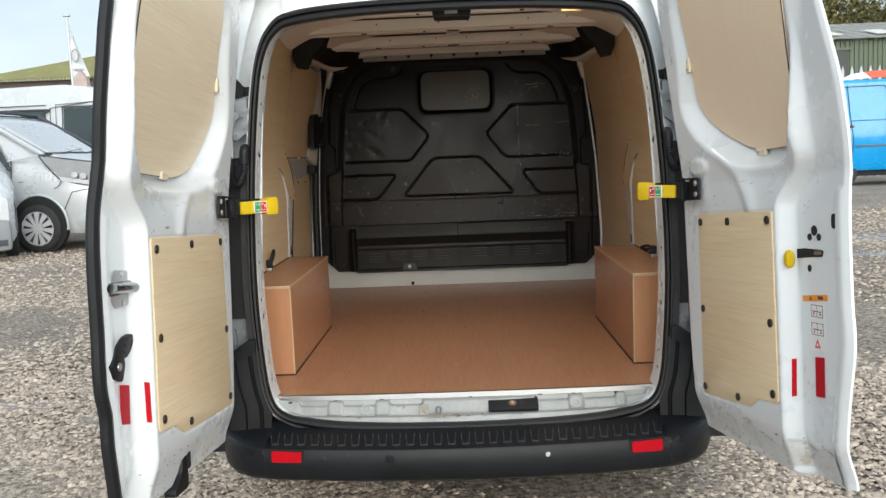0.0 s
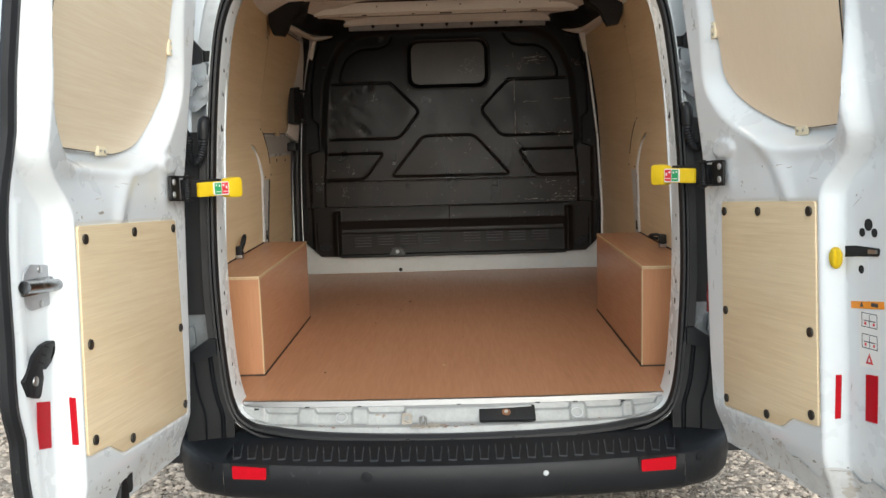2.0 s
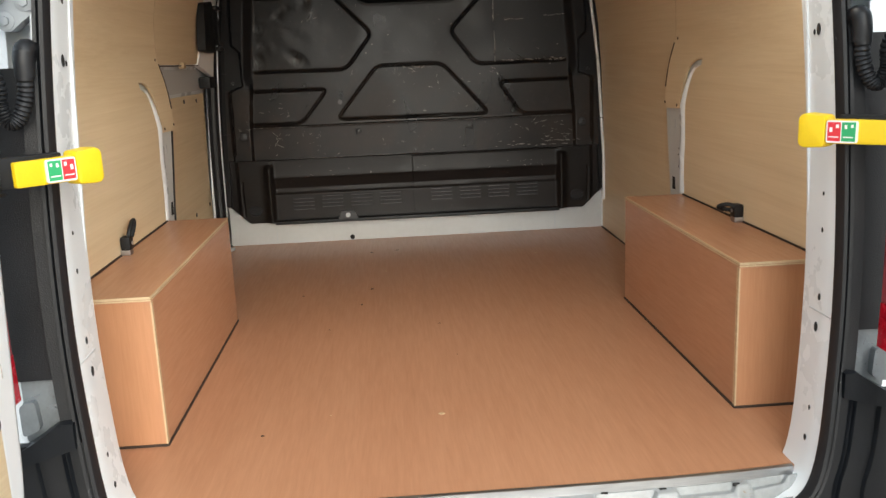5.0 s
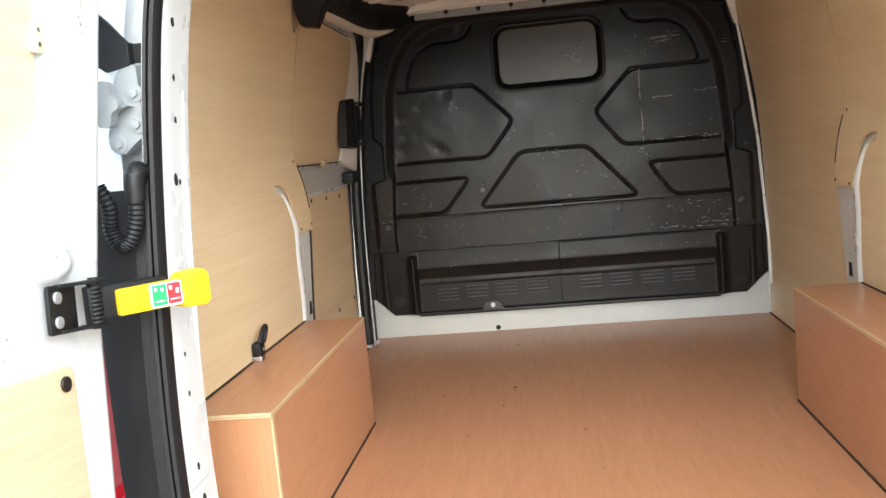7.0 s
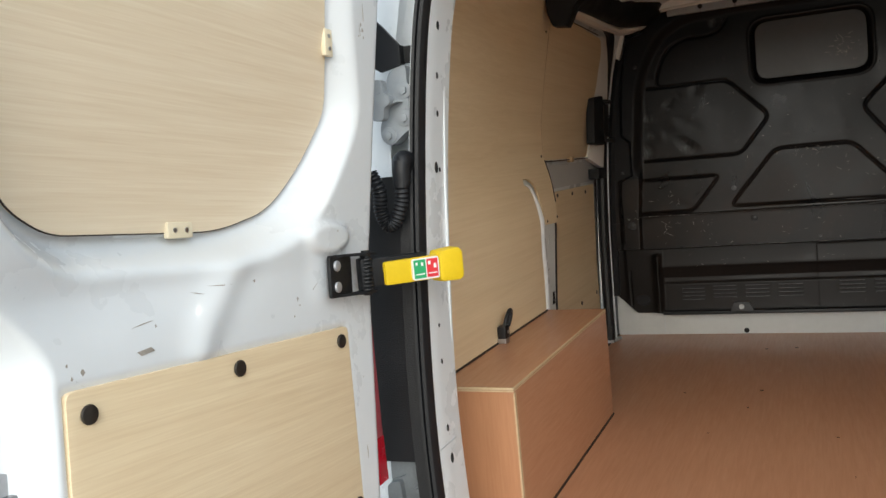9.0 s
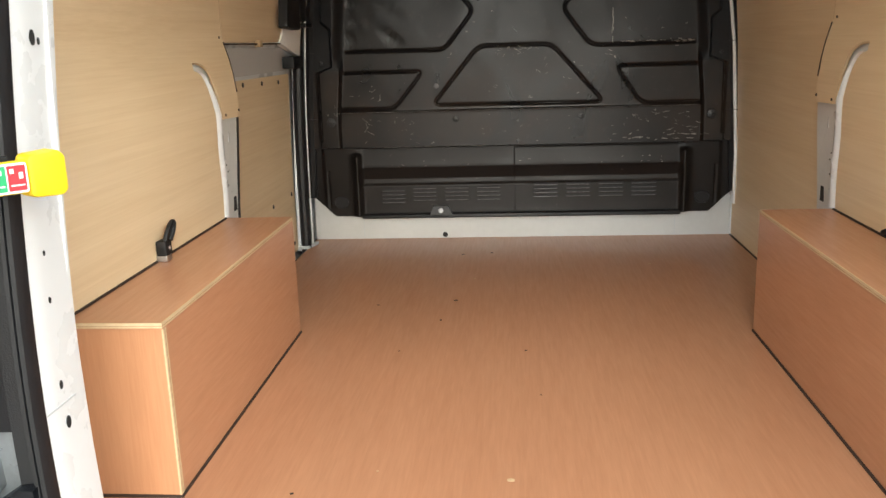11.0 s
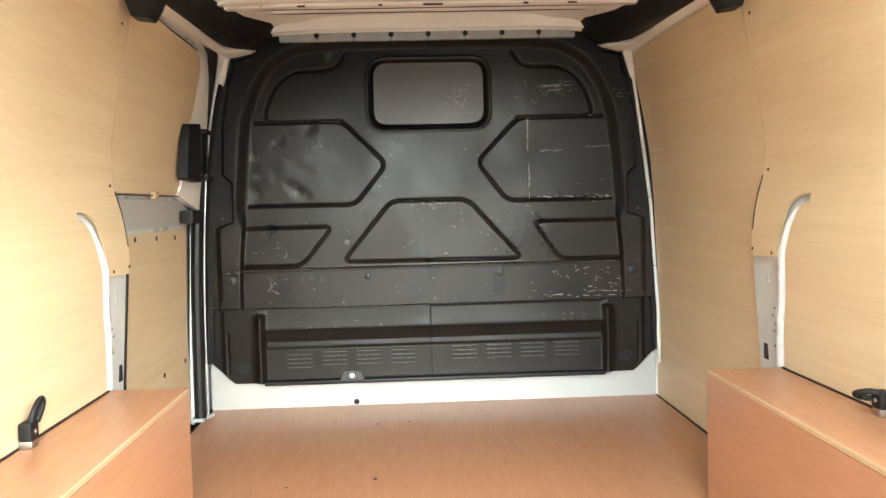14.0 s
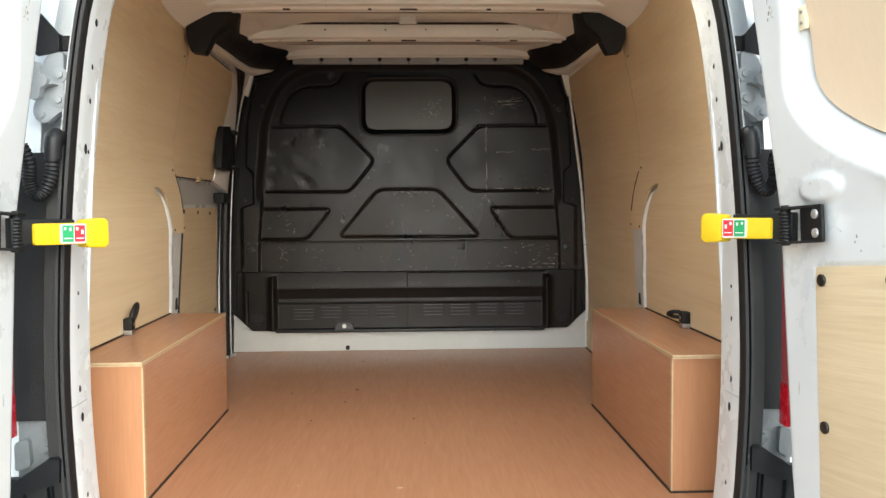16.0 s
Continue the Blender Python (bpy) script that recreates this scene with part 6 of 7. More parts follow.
# Ribs paler than the bumper: scuffs, plus their bright edges put into the colour
TREAD = material("scuffed_lit_tread", (0.030, 0.034, 0.040), 0.36, vary=.3, scale=30, marks=(.22, .22, .22), marks_scale=60, marks_cover=.62)
tread = None
for k in range(29):
    x = -.62 + k * 1.24 / 28
    yb = bumper_y(x) + .028
    if tread is None:
        bm = bmesh.new()
        for q in (-.0135, .0135):
            add_prism(bm, [(q * .72 - .0016, 0), (q * .72 + .0016, 0), (q + .0012, .072), (q - .0012, .072)], 0, .0055, "z", .0012)
        add_box(bm, -.0095, .0095, -.0018, .0018, 0, .0055, .0012)
        tread = part("tread_rib", bm, TREAD, bumper, local=True)
        ob = tread
    else:
        ob = new("tread_rib", tread.data)
        ob.parent = bumper
    ob.matrix_basis = Matrix.Translation((x, yb + .05, .4578 - .33)) @ Matrix.Rotation(.17, 4, "X") @ Matrix.Rotation(-.3 * x, 4, "Z")
for x in (-.13, .37, .0, .18):
    part("step_stud", disc((x, face_y(x, .48) - .018, .4765), (0, 0, 1), .007, .004, 10, .002), RUBBER, bumper)

# rear wheels under the body
TYRE = material("tyre_rubber", (0.022, 0.022, 0.023), .75, vary=.25, scale=15, bump=.3, bump_scale=120)
WHEEL_GREY = material("wheel_trim", (0.55, 0.56, 0.58), .35, metal=.2, vary=.08)


def wheel(name, centre, r, width, yaw=0.0, spokes=0, parent=None, label="black tyre on a steel wheel"):
    m = Matrix.Translation(centre) @ Matrix.Rotation(yaw, 4, "Z")
    prof = [(-.5, .70), (-.5, .82), (-.46, .93), (-.36, .985), (.0, 1.0), (.36, .985), (.46, .93), (.5, .82), (.5, .70)]
    bm = bmesh.new()
    loft(bm, [[Vector((r * q * math.cos(t), a * width, r * q * math.sin(t))) for a, q in prof] for t in np.linspace(0, 2 * math.pi, 40, endpoint=False)], False, True)
    bmesh.ops.transform(bm, matrix=m, verts=bm.verts)
    holder = parent
    if parent is None:
        holder = thing(name, label, "wheel", (centre[0], centre[1], centre[2] - r), group="rear wheels")
    w_ = part("wheel" if parent else "tyre", bm, TYRE, holder, "black road tyre")
    bm = disc((0, -.30 * width, 0), (0, 1, 0), r * .71, .02, 36)
    bmesh.ops.transform(bm, matrix=m, verts=bm.verts)
    part("rim", bm, DARK if spokes else WHEEL_GREY, w_ if parent else holder)
    if spokes:
        bm = bmesh.new()
        for k in range(spokes):
            t = 2 * math.pi * k / spokes
            old = set(bm.verts)
            add_prism(bm, [(-.018, .05), (.018, .05), (.030, r * .40), (.044, r * .64), (.0, r * .68), (-.044, r * .64), (-.030, r * .40)], -.49 * width, -.36 * width, "y", .004)
            for q in bm.verts:
                if q not in old:
                    q.co = Matrix.Rotation(t, 3, "Y") @ q.co
        add_disc(bm, (0, -.38 * width, 0), (0, -1, 0), .085, .035, 24, .006)
        lofted = [[Vector((q * math.cos(t), a, q * math.sin(t))) for a, q in ((-.40 * width, r * .655), (-.50 * width, r * .67), (-.50 * width, r * .72), (-.40 * width, r * .73))] for t in np.linspace(0, 2 * math.pi, 40, endpoint=False)]
        loft(bm, lofted, True, True)
        bmesh.ops.transform(bm, matrix=m, verts=bm.verts)
        part("wheel_trim", bm, WHEEL_GREY, w_ if parent else holder, "silver spoked wheel trim")
    return w_


for s in (-1, 1):
    wheel("road_wheel", (s * .84, .88, .05 + .325), .325, .19, s * math.pi / 2)

# ---- ground ----
GROUND_Z = .05


def gravel_material():
    m = bpy.data.materials.new("gravel_ground")
    m.use_nodes = True
    n, l = m.node_tree.nodes, m.node_tree.links
    b = n["Principled BSDF"]
    b.inputs["Roughness"].default_value = .85
    co = n.new("ShaderNodeTexCoord")
    vo, vo2, big = n.new("ShaderNodeTexVoronoi"), n.new("ShaderNodeTexVoronoi"), n.new("ShaderNodeTexNoise")
    vo.inputs["Scale"].default_value, vo2.inputs["Scale"].default_value = 52, 110
    big.inputs["Scale"].default_value, big.inputs["Detail"].default_value = .55, 5
    for q in (vo, vo2, big):
        l.new(co.outputs["Object"], q.inputs["Vector"])
    hsv = n.new("ShaderNodeSeparateColor")
    l.new(vo.outputs["Color"], hsv.inputs["Color"])
    ramp = n.new("ShaderNodeValToRGB")
    ramp.color_ramp.elements[0].color, ramp.color_ramp.elements[1].color = (.12, .092, .070, 1), (.46, .40, .33, 1)
    e = ramp.color_ramp.elements.new(.5)
    e.color = (.300, .247, .196, 1)
    l.new(hsv.outputs["Red"], ramp.inputs["Fac"])
    wet, mix = n.new("ShaderNodeMapRange"), n.new("ShaderNodeMixRGB")
    wet.inputs["From Min"].default_value, wet.inputs["From Max"].default_value = .40, .62
    wet.inputs["To Min"].default_value, wet.inputs["To Max"].default_value = .80, 1.10
    l.new(big.outputs["Fac"], wet.inputs["Value"])
    mix.blend_type = "MULTIPLY"
    mix.inputs["Fac"].default_value = 1
    l.new(ramp.outputs["Color"], mix.inputs["Color1"])
    l.new(wet.outputs["Result"], mix.inputs["Color2"])
    l.new(mix.outputs["Color"], b.inputs["Base Color"])
    add = n.new("ShaderNodeMath")
    add.operation = "ADD"
    l.new(vo.outputs["Distance"], add.inputs[0])
    l.new(vo2.outputs["Distance"], add.inputs[1])
    bp = n.new("ShaderNodeBump")
    bp.invert = True
    bp.inputs["Strength"].default_value, bp.inputs["Distance"].default_value = .7, .012
    l.new(add.outputs[0], bp.inputs["Height"])
    l.new(bp.outputs["Normal"], b.inputs["Normal"])
    return m


GRAVEL = gravel_material()
gx = np.concatenate([-np.geomspace(900, 8, 18), np.linspace(-7, 7, 60), np.geomspace(8, 900, 18)])
gx, gy = np.meshgrid(gx, np.concatenate([-np.geomspace(900, 6, 16), np.linspace(-5, 14, 80), np.geomspace(15, 900, 20)]))
near = np.exp(-((gx / 9) ** 2 + ((gy - 3) / 9) ** 2))
gz = GROUND_Z + near * .012 * (np.sin(gx * 1.9 + gy * .7) + np.sin(gy * 1.3 - gx * .6))
solo("ground", sheet_bm(gx, gy, gz), GRAVEL, "pale brown gravel yard with damp patches", "ground", at=(0, 0, GROUND_Z), kind="structure")

# loose stones near the van
STONE = material("gravel_stone", (.430, .360, .292), .78, vary=.25, scale=20, random_tint=.46)
rng = np.random.default_rng(5)
base = np.array([(0, 0, 1), (1, 0, 0), (0, 1, 0), (-1, 0, 0), (0, -1, 0), (.62, .62, .55), (-.62, .62, .55), (-.62, -.62, .55), (.62, -.62, .55)], float)
tri = np.array([(0, 5, 6), (0, 6, 7), (0, 7, 8), (0, 8, 5), (5, 1, 2), (6, 2, 3), (7, 3, 4), (8, 4, 1), (5, 2, 6), (6, 3, 7), (7, 4, 8), (8, 1, 5)])


def scatter(count, x0, x1, y0, y1, s0, s1):
    px = rng.uniform(x0, x1, count) + rng.normal(0, .09 * (x1 - x0), count)
    py = rng.uniform(y0, y1, count) + rng.normal(0, .09 * (y1 - y0), count)
    sz = rng.uniform(s0, s1, count) * rng.choice([.6, .8, 1, 1.25], count)
    an = rng.uniform(0, 2 * np.pi, count)
    v = base[None] * (1 + rng.uniform(-.28, .28, (count, 9, 3))) * sz[:, None, None] * np.stack([rng.uniform(.8, 1.35, count), rng.uniform(.7, 1.1, count), rng.uniform(.4, .8, count)], -1)[:, None]
    c, s = np.cos(an)[:, None], np.sin(an)[:, None]
    x = v[..., 0] * c - v[..., 1] * s + px[:, None]
    y = v[..., 0] * s + v[..., 1] * c + py[:, None]
    return np.stack([x, y, v[..., 2] + GROUND_Z + .004], -1)


stones = np.concatenate([scatter(36000, -3.6, -.7, -.5, 2.6, .007, .015), scatter(19000, -6.5, -1.2, 2.4, 6.5, .010, .020), scatter(7000, -8.5, -3, 6.5, 10.5, .014, .026), scatter(19000, -.95, 1.2, -.9, 1.2, .007, .014),
                         scatter(30000, .7, 3.4, -.5, 3.0, .007, .016), scatter(9000, 1.4, 6.5, 3.0, 8, .011, .021), scatter(5000, 4, 9, 8, 13, .015, .028)])
faces = (tri[None] + 9 * np.arange(len(stones))[:, None, None]).reshape(-1, 3)
me = bpy.data.meshes.new("stones")
me.from_pydata(stones.reshape(-1, 3).tolist(), [], faces.tolist())
me.materials.append(STONE)
tagged(new("gravel", me), "loose pale grey and brown gravel stones", "gravel", kind="stuff")

WATER = material("puddle_water", (.17, .145, .12), .28, vary=.2, spec=.35, rough_vary=.02)
for k, (x, y, rx, ry) in enumerate(((-2.75, 1.85, .45, .16), (-1.85, 1.55, .26, .12), (-2.3, .85, .35, .10), (4.9, 7.2, 1.0, .45), (6.6, 8.6, 1.3, .5))):
    pts = [(x + rx * math.cos(t) * (1 + .22 * math.sin(3 * t + k) + .1 * math.sin(7 * t)), y + ry * math.sin(t) * (1 + .2 * math.cos(2 * t + k))) for t in np.linspace(0, 2 * math.pi, 40, endpoint=False)]
    solo("puddle", prism(pts, GROUND_Z - .03, GROUND_Z + .007, "z"), WATER, "shallow rain puddle on the gravel", "puddle", group="puddles")

# ---- parked vehicles ----
SILVER = material("silver_paint", (.52, .54, .555), .32, metal=.3, coat=.8, vary=.04, scale=2)
VAN_WHITE = material("van_white", (.55, .58, .60), .3, coat=.7, vary=.03, scale=2)
BLUE = material("bright_blue_paint", (.004, .29, .66), .28, coat=.8, vary=.04, scale=2)
TINTED = material("tinted_glass", (.045, .060, .064), .10, vary=.2, scale=1.5, spec=.35)
SCREEN = material("windscreen_glass", (.075, .105, .115), .05, coat=.6, vary=.25, scale=1.2, spec=.8, rough_vary=.02)
LAMP_DARK = material("smoked_lamp", (.085, .09, .098), .12, coat=.7, vary=.25, scale=7)
GREY_PLASTIC = material("grey_plastic", (.09, .095, .10), .55, vary=.1)
LAMP_GLASS = material("headlamp_glass", (.26, .28, .30), .12, coat=.8, vary=.3, scale=6)


def body_section(x, hw, zb, zs, zt, ht):
    """One cross-section of a vehicle: half width hw from zb to the shoulder zs, narrowing to ht at the top zt."""
    r = .07
    right = [(hw - .05, zb), (hw, zb + .08), (hw, zs - .05), (hw - .01, zs), (hw - (hw - ht) * .55, zs + (zt - zs) * .6), (ht, zt - r), (ht - r, zt), (ht * .4, zt + .02)]
    return [Vector((x, y, z)) for y, z in right] + [Vector((x, -y, z)) for y, z in right[::-1]]


def vehicle(name, label, at, yaw, sections, paint, scale=1.0, group=""):
    m = Matrix.Translation(at) @ Matrix.Rotation(yaw, 4, "Z") @ Matrix.Diagonal((scale, scale, scale, 1))
    ob = thing(name, label, "van", at, group=group)
    bm = bmesh.new()
    dense = []
    arr = np.array(sections, float)
    for x in np.linspace(arr[0, 0], arr[-1, 0], 60):
        dense.append(body_section(x, *[float(np.interp(x, arr[:, 0], arr[:, k])) for k in range(1, 6)]))
    loft(bm, dense, True, False, True)
    bmesh.ops.transform(bm, matrix=m, verts=bm.verts)
    part("body", bm, paint, ob)

    def put(nm, bm2, mat, lab="", parent=ob):
        bmesh.ops.transform(bm2, matrix=m, verts=bm2.verts)
        return part(nm, bm2, mat, parent, lab)
    return ob, put, m


def quad_plate(a, b, c, d, thick=.02, n=8):
    """A slightly raised plate over four corners."""
    a, b, c, d = map(Vector, (a, b, c, d))
    nrm = (b - a).cross(d - a).normalized()
    bm = bmesh.new()
    grid = [[a.lerp(b, i / n).lerp(d.lerp(c, i / n), j / n) for i in range(n + 1)] for j in range(n + 1)]
    loft(bm, grid, False, False)
    r = bmesh.ops.extrude_face_region(bm, geom=bm.faces[:])
    bmesh.ops.translate(bm, verts=[q for q in r["geom"] if isinstance(q, bmesh.types.BMVert)], vec=nrm * thick)
    return bm


# silver van, nose towards the yard's middle; local x runs from the nose (0) backwards (negative)
SV = [(-5.0, .95, .30, 1.15, 2.05, .78), (-2.6, .97, .30, 1.15, 2.08, .80), (-2.15, .97, .30, 1.16, 2.06, .79), (-1.75, .97, .30, 1.20, 1.93, .76), (-1.25, .97, .28, 1.22, 1.62, .74), (-.88, .96, .27, 1.20, 1.39, .74), (-.55, .93, .26, 1.10, 1.28, .70), (-.22, .86, .26, .92, 1.13, .62), (-.06, .74, .28, .76, .90, .52), (0, .62, .32, .62, .72, .44)]
SV_AT, SV_YAW = (-5.49, 11.7, GROUND_Z), radians(-6)
sv, put, svm = vehicle("parked_van", "silver parked van with a spoked wheel trim", SV_AT, SV_YAW, SV, SILVER, 1.10, "parked vehicles")
put("windscreen", quad_plate((-2.02, -.74, 2.05), (-.96, -.80, 1.41), (-.96, .80, 1.41), (-2.02, .74, 2.05), -.03, 12), SCREEN, "raked windscreen reflecting the sky")
put("screen_edge", tube([(-2.02, .75, 2.065), (-1.45, .79, 1.735), (-.96, .81, 1.435)], .032, 8), INK, "black screen edge")
put("screen_edge", tube([(-2.02, -.73, 2.07), (-2.03, 0, 2.09), (-2.02, .74, 2.07)], .022, 8), INK)
put("screen_edge", tube([(-.97, -.80, 1.425), (-.93, -.4, 1.43), (-.92, .0, 1.435), (-.93, .4, 1.43), (-.96, .80, 1.425)], .022, 8), INK)
put("screen_pillar", tube([(-2.08, -.78, 2.04), (-1.5, -.84, 1.73), (-.98, -.85, 1.41)], .034, 8), SILVER)
put("side_window", quad_plate((-2.75, -.955, 1.28), (-1.42, -.975, 1.24), (-1.72, -.90, 1.72), (-2.75, -.86, 1.88), .035), TINTED, "dark door window")
put("window_rim", tube([(-2.75, -.99, 1.27), (-1.40, -1.005, 1.22), (-1.72, -.93, 1.745), (-2.75, -.89, 1.90)], .016, 6), INK)
put("wiper", tube([(-.94, -.30, 1.45), (-1.00, .05, 1.475), (-1.03, .28, 1.50)], .010, 6), INK)
put("wiper", tube([(-.94, .35, 1.45), (-.99, .60, 1.46), (-1.03, .74, 1.50)], .010, 6), INK)
lampq = put("headlamp", quad_plate((-.95, -.985, 1.385), (-.66, -.975, 1.06), (-.26, -.885, .98), (-.24, -.80, 1.27), .03, 10), LAMP_DARK, "swept-back headlamp with a bright lower edge")
put("lamp_chrome", quad_plate((-.66, -1.008, 1.085), (-.64, -1.012, 1.03), (-.24, -.918, .95), (-.26, -.918, 1.02), .02, 6), LAMP_GLASS, "", lampq)
for x, y, z, r in ((-.46, -.962, 1.10, .055), (-.34, -.93, 1.08, .05)):
    put("lamp_bowl", disc((x, y, z), (.25, -1, .1), r, .03, 20, .008), LAMP_GLASS, "", lampq)
put("headlamp_rim", tube([(-.97, -.985, 1.40), (-.86, -.995, 1.25), (-.68, -.99, 1.055), (-.45, -.955, .985), (-.24, -.895, .945)], .010, 6), INK)
put("headlamp_rim", tube([(-.97, -.985, 1.40), (-.60, -.93, 1.345), (-.24, -.815, 1.285)], .010, 6), INK)
put("wing_crease", tube([(-1.75, -.965, 1.30), (-1.25, -.975, 1.36), (-.98, -.965, 1.405)], .014, 6), SILVER)
put("bonnet_gap", tube([(-1.02, -.90, 1.42), (-.60, -.875, 1.33), (-.24, -.78, 1.20)], .008, 6), INK)
put("bumper", box(-.62, .03, -.92, .92, .28, .58, .10), SILVER)
put("bumper_gap", tube([(-.78, -.975, .92), (-.70, -.97, .96), (-.66, -.985, 1.04)], .006, 6), INK)
put("bumper_gap", tube([(-.66, -.965, .60), (-.52, -.955, .86), (-.30, -.90, .90)], .006, 6), INK)
put("bumper_vent", box(-.20, .01, -.84, -.58, .62, .76, .03), INK)
put("wheel_arch", disc((-1.05, -.90, .39), (0, -1, 0), .43, .088, 40), DARK)
arch = [(-1.05 + .445 * math.cos(t), -.985, .39 + .445 * math.sin(t)) for t in np.linspace(-.15, math.pi + .15, 30)]
put("arch_lip", tube(arch, .018, 6), SILVER)
put("door_gap", tube([(-1.40, -.984, 1.34), (-1.43, -.988, 1.0), (-1.46, -.987, .72), (-1.52, -.987, .5)], .008, 6), INK)
put("repeater", box(-1.32, -1.25, -.992, -.97, 1.02, 1.04, .004), LAMP_GLASS)
put("mirror", box(-1.98, -1.74, -1.22, -.99, 1.22, 1.42, .05), GREY_PLASTIC)
put("mirror_arm", box(-1.80, -1.66, -1.05, -.96, 1.22, 1.28, .02), GREY_PLASTIC)
put("side_moulding", box(-4.6, -1.60, -.992, -.965, .62, .70, .012), GREY_PLASTIC)
wp = svm @ Vector((-1.05, -.93, .35))
wheel("wheel", tuple(wp), .385, .25, SV_YAW, 11, sv)

# white minibus behind it
MB = [(-5.6, .98, .35, 1.3, 2.70, .84), (-2.4, 1.0, .35, 1.3, 2.74, .86), (-1.9, 1.0, .35, 1.3, 2.68, .84), (-1.4, 1.0, .35, 1.3, 2.30, .8), (-.7, .99, .35, 1.2, 1.5, .75), (-.1, .85, .35, .9, 1.0, .6)]
mb, put, mbm = vehicle("minibus", "white high-roof minibus with tinted windows", (-5.75, 16.6, GROUND_Z), radians(-4), MB, VAN_WHITE, 1.14, "parked vehicles")
put("side_window", quad_plate((-4.9, -.985, 1.62), (-2.75, -.985, 1.62), (-2.75, -.89, 2.26), (-4.9, -.89, 2.26), .04), TINTED, "dark tinted side window")
put("front_door_window", quad_plate((-2.35, -.99, 1.52), (-1.05, -.985, 1.52), (-1.55, -.885, 2.28), (-2.35, -.885, 2.28), .04), TINTED)
put("window_rim", tube([(-2.37, -1.03, 1.50), (-1.03, -1.02, 1.50), (-1.55, -.93, 2.31), (-2.37, -.93, 2.31)], .02, 6, True), GREY_PLASTIC)
put("door_gap", tube([(-2.62, -1.005, .6), (-2.62, -1.005, 1.4), (-2.62, -.925, 2.3), (-1.55, -.90, 2.42)], .010, 6), GREY_PLASTIC)
put("slide_gap", tube([(-2.70, -.925, 2.36), (-5.2, -.925, 2.36)], .010, 6), GREY_PLASTIC)
put("rear_window_rim", tube(spline([(-4.9, -1.025, 1.62), (-2.80, -1.03, 1.62), (-2.72, -1.02, 1.72), (-2.72, -.96, 2.18), (-2.80, -.935, 2.27), (-4.9, -.935, 2.27)], 40), .022, 6), INK)
put("waist_crease", tube([(-5.4, -1.005, 1.34), (-2.0, -1.01, 1.34), (-.9, -.995, 1.28)], .012, 6), VAN_WHITE)
put("door_frame_line", tube([(-2.50, -1.01, .7), (-2.50, -1.01, 1.45), (-2.50, -.93, 2.36), (-1.60, -.92, 2.40), (-.98, -1.0, 1.50)], .008, 6), GREY_PLASTIC)
for q in (-1.1, -4.4):
    wheel("wheel", tuple(mbm @ Vector((q, -.90, .33))), .36, .22, radians(-4), 0, mb)

# the nose of another vehicle at the yard's edge
NV = [(-3.0, .95, .3, 1.1, 1.9, .8), (-1.6, .95, .3, 1.15, 1.6, .8), (-.9, .95, .3, 1.1, 1.36, .75), (-.2, .92, .28, 1.0, 1.22, .7), (0, .84, .30, .92, 1.06, .6)]
nv, put, nvm = vehicle("parked_car", "white parked van with a dark grille", (-7.33, 9.15, GROUND_Z), radians(-62), NV, VAN_WHITE, 1.0, "parked vehicles")
put("grille", box(-.06, .03, -.68, .68, .66, 1.0, .06), INK, "dark slatted grille")
for k in range(4):
    put("grille_bar", tube(spline([(.03, -.62, .72 + .075 * k), (.045, 0, .71 + .075 * k), (.03, .62, .72 + .075 * k)], 12), .016, 8), GREY_PLASTIC)
put("lower_bumper", box(-.35, .06, -.86, .86, .16, .63, .09), material("bumper_grey", (.22, .24, .25), .5, vary=.08))
put("bumper_slot", box(.05, .066, -.55, .80, .24, .33, .008), INK)
put("number_plate", box(.058, .070, -.26, .26, .42, .53, .003), LABEL, "white plate with dark bars")
for k in range(5):
    put("plate_bar", box(.066, .068, -.22 + .09 * k, -.16 + .09 * k, .325, .385), INK)
wheel("wheel", tuple(nvm @ Vector((-.9, .84, .33))), .33, .2, radians(-62), 0, nv)

# bright blue van on the far side
BV = [(-4.4, 1.0, .42, 1.6, 2.58, .90), (-4.3, 1.05, .40, 1.6, 2.70, .95), (-1.9, 1.05, .40, 1.6, 2.72, .95), (-1.2, 1.05, .40, 1.6, 2.5, .92), (-.3, 1.0, .4, 1.3, 1.6, .85), (0, .8, .45, 1.0, 1.2, .7)]
bv, put, bvm = vehicle("blue_van", "bright blue parked van with black side strips", (14.0, 21.7, GROUND_Z), radians(2), BV, BLUE, 1.04, "parked vehicles")
put("side_strip", box(-3.35, -.6, -1.075, -1.04, 1.00, 1.045, .006), GREY_PLASTIC, "black rubbing strip")
put("crease", tube([(-4.3, -1.058, 1.68), (-.8, -1.05, 1.68)], .012, 6), BLUE)
put("sill_crease", tube([(-4.3, -1.058, .56), (-.8, -1.05, .56)], .014, 6), BLUE)
put("door_gap", tube([(-3.45, -1.058, .55), (-3.40, -1.058, 1.2), (-3.48, -1.055, 1.7), (-3.55, -.985, 2.58)], .009, 6), INK)
put("roof_gap", tube([(-4.3, -.985, 2.52), (-2.6, -.985, 2.55), (-2.4, -1.03, 2.2)], .010, 6), INK)
put("slide_rail", box(-4.25, -3.55, -1.07, -1.04, 1.50, 1.545, .004), STEEL)
put("handle", box(-3.50, -3.40, -1.085, -1.04, 1.49, 1.56, .01), INK)
put("underside", box(-4.2, -.2, -.9, .9, .25, .44), DARK)
for q in (-3.6, -.9):
    wheel("wheel", tuple(bvm @ Vector((q, -.92, .33))), .34, .22, 0, 0, bv)
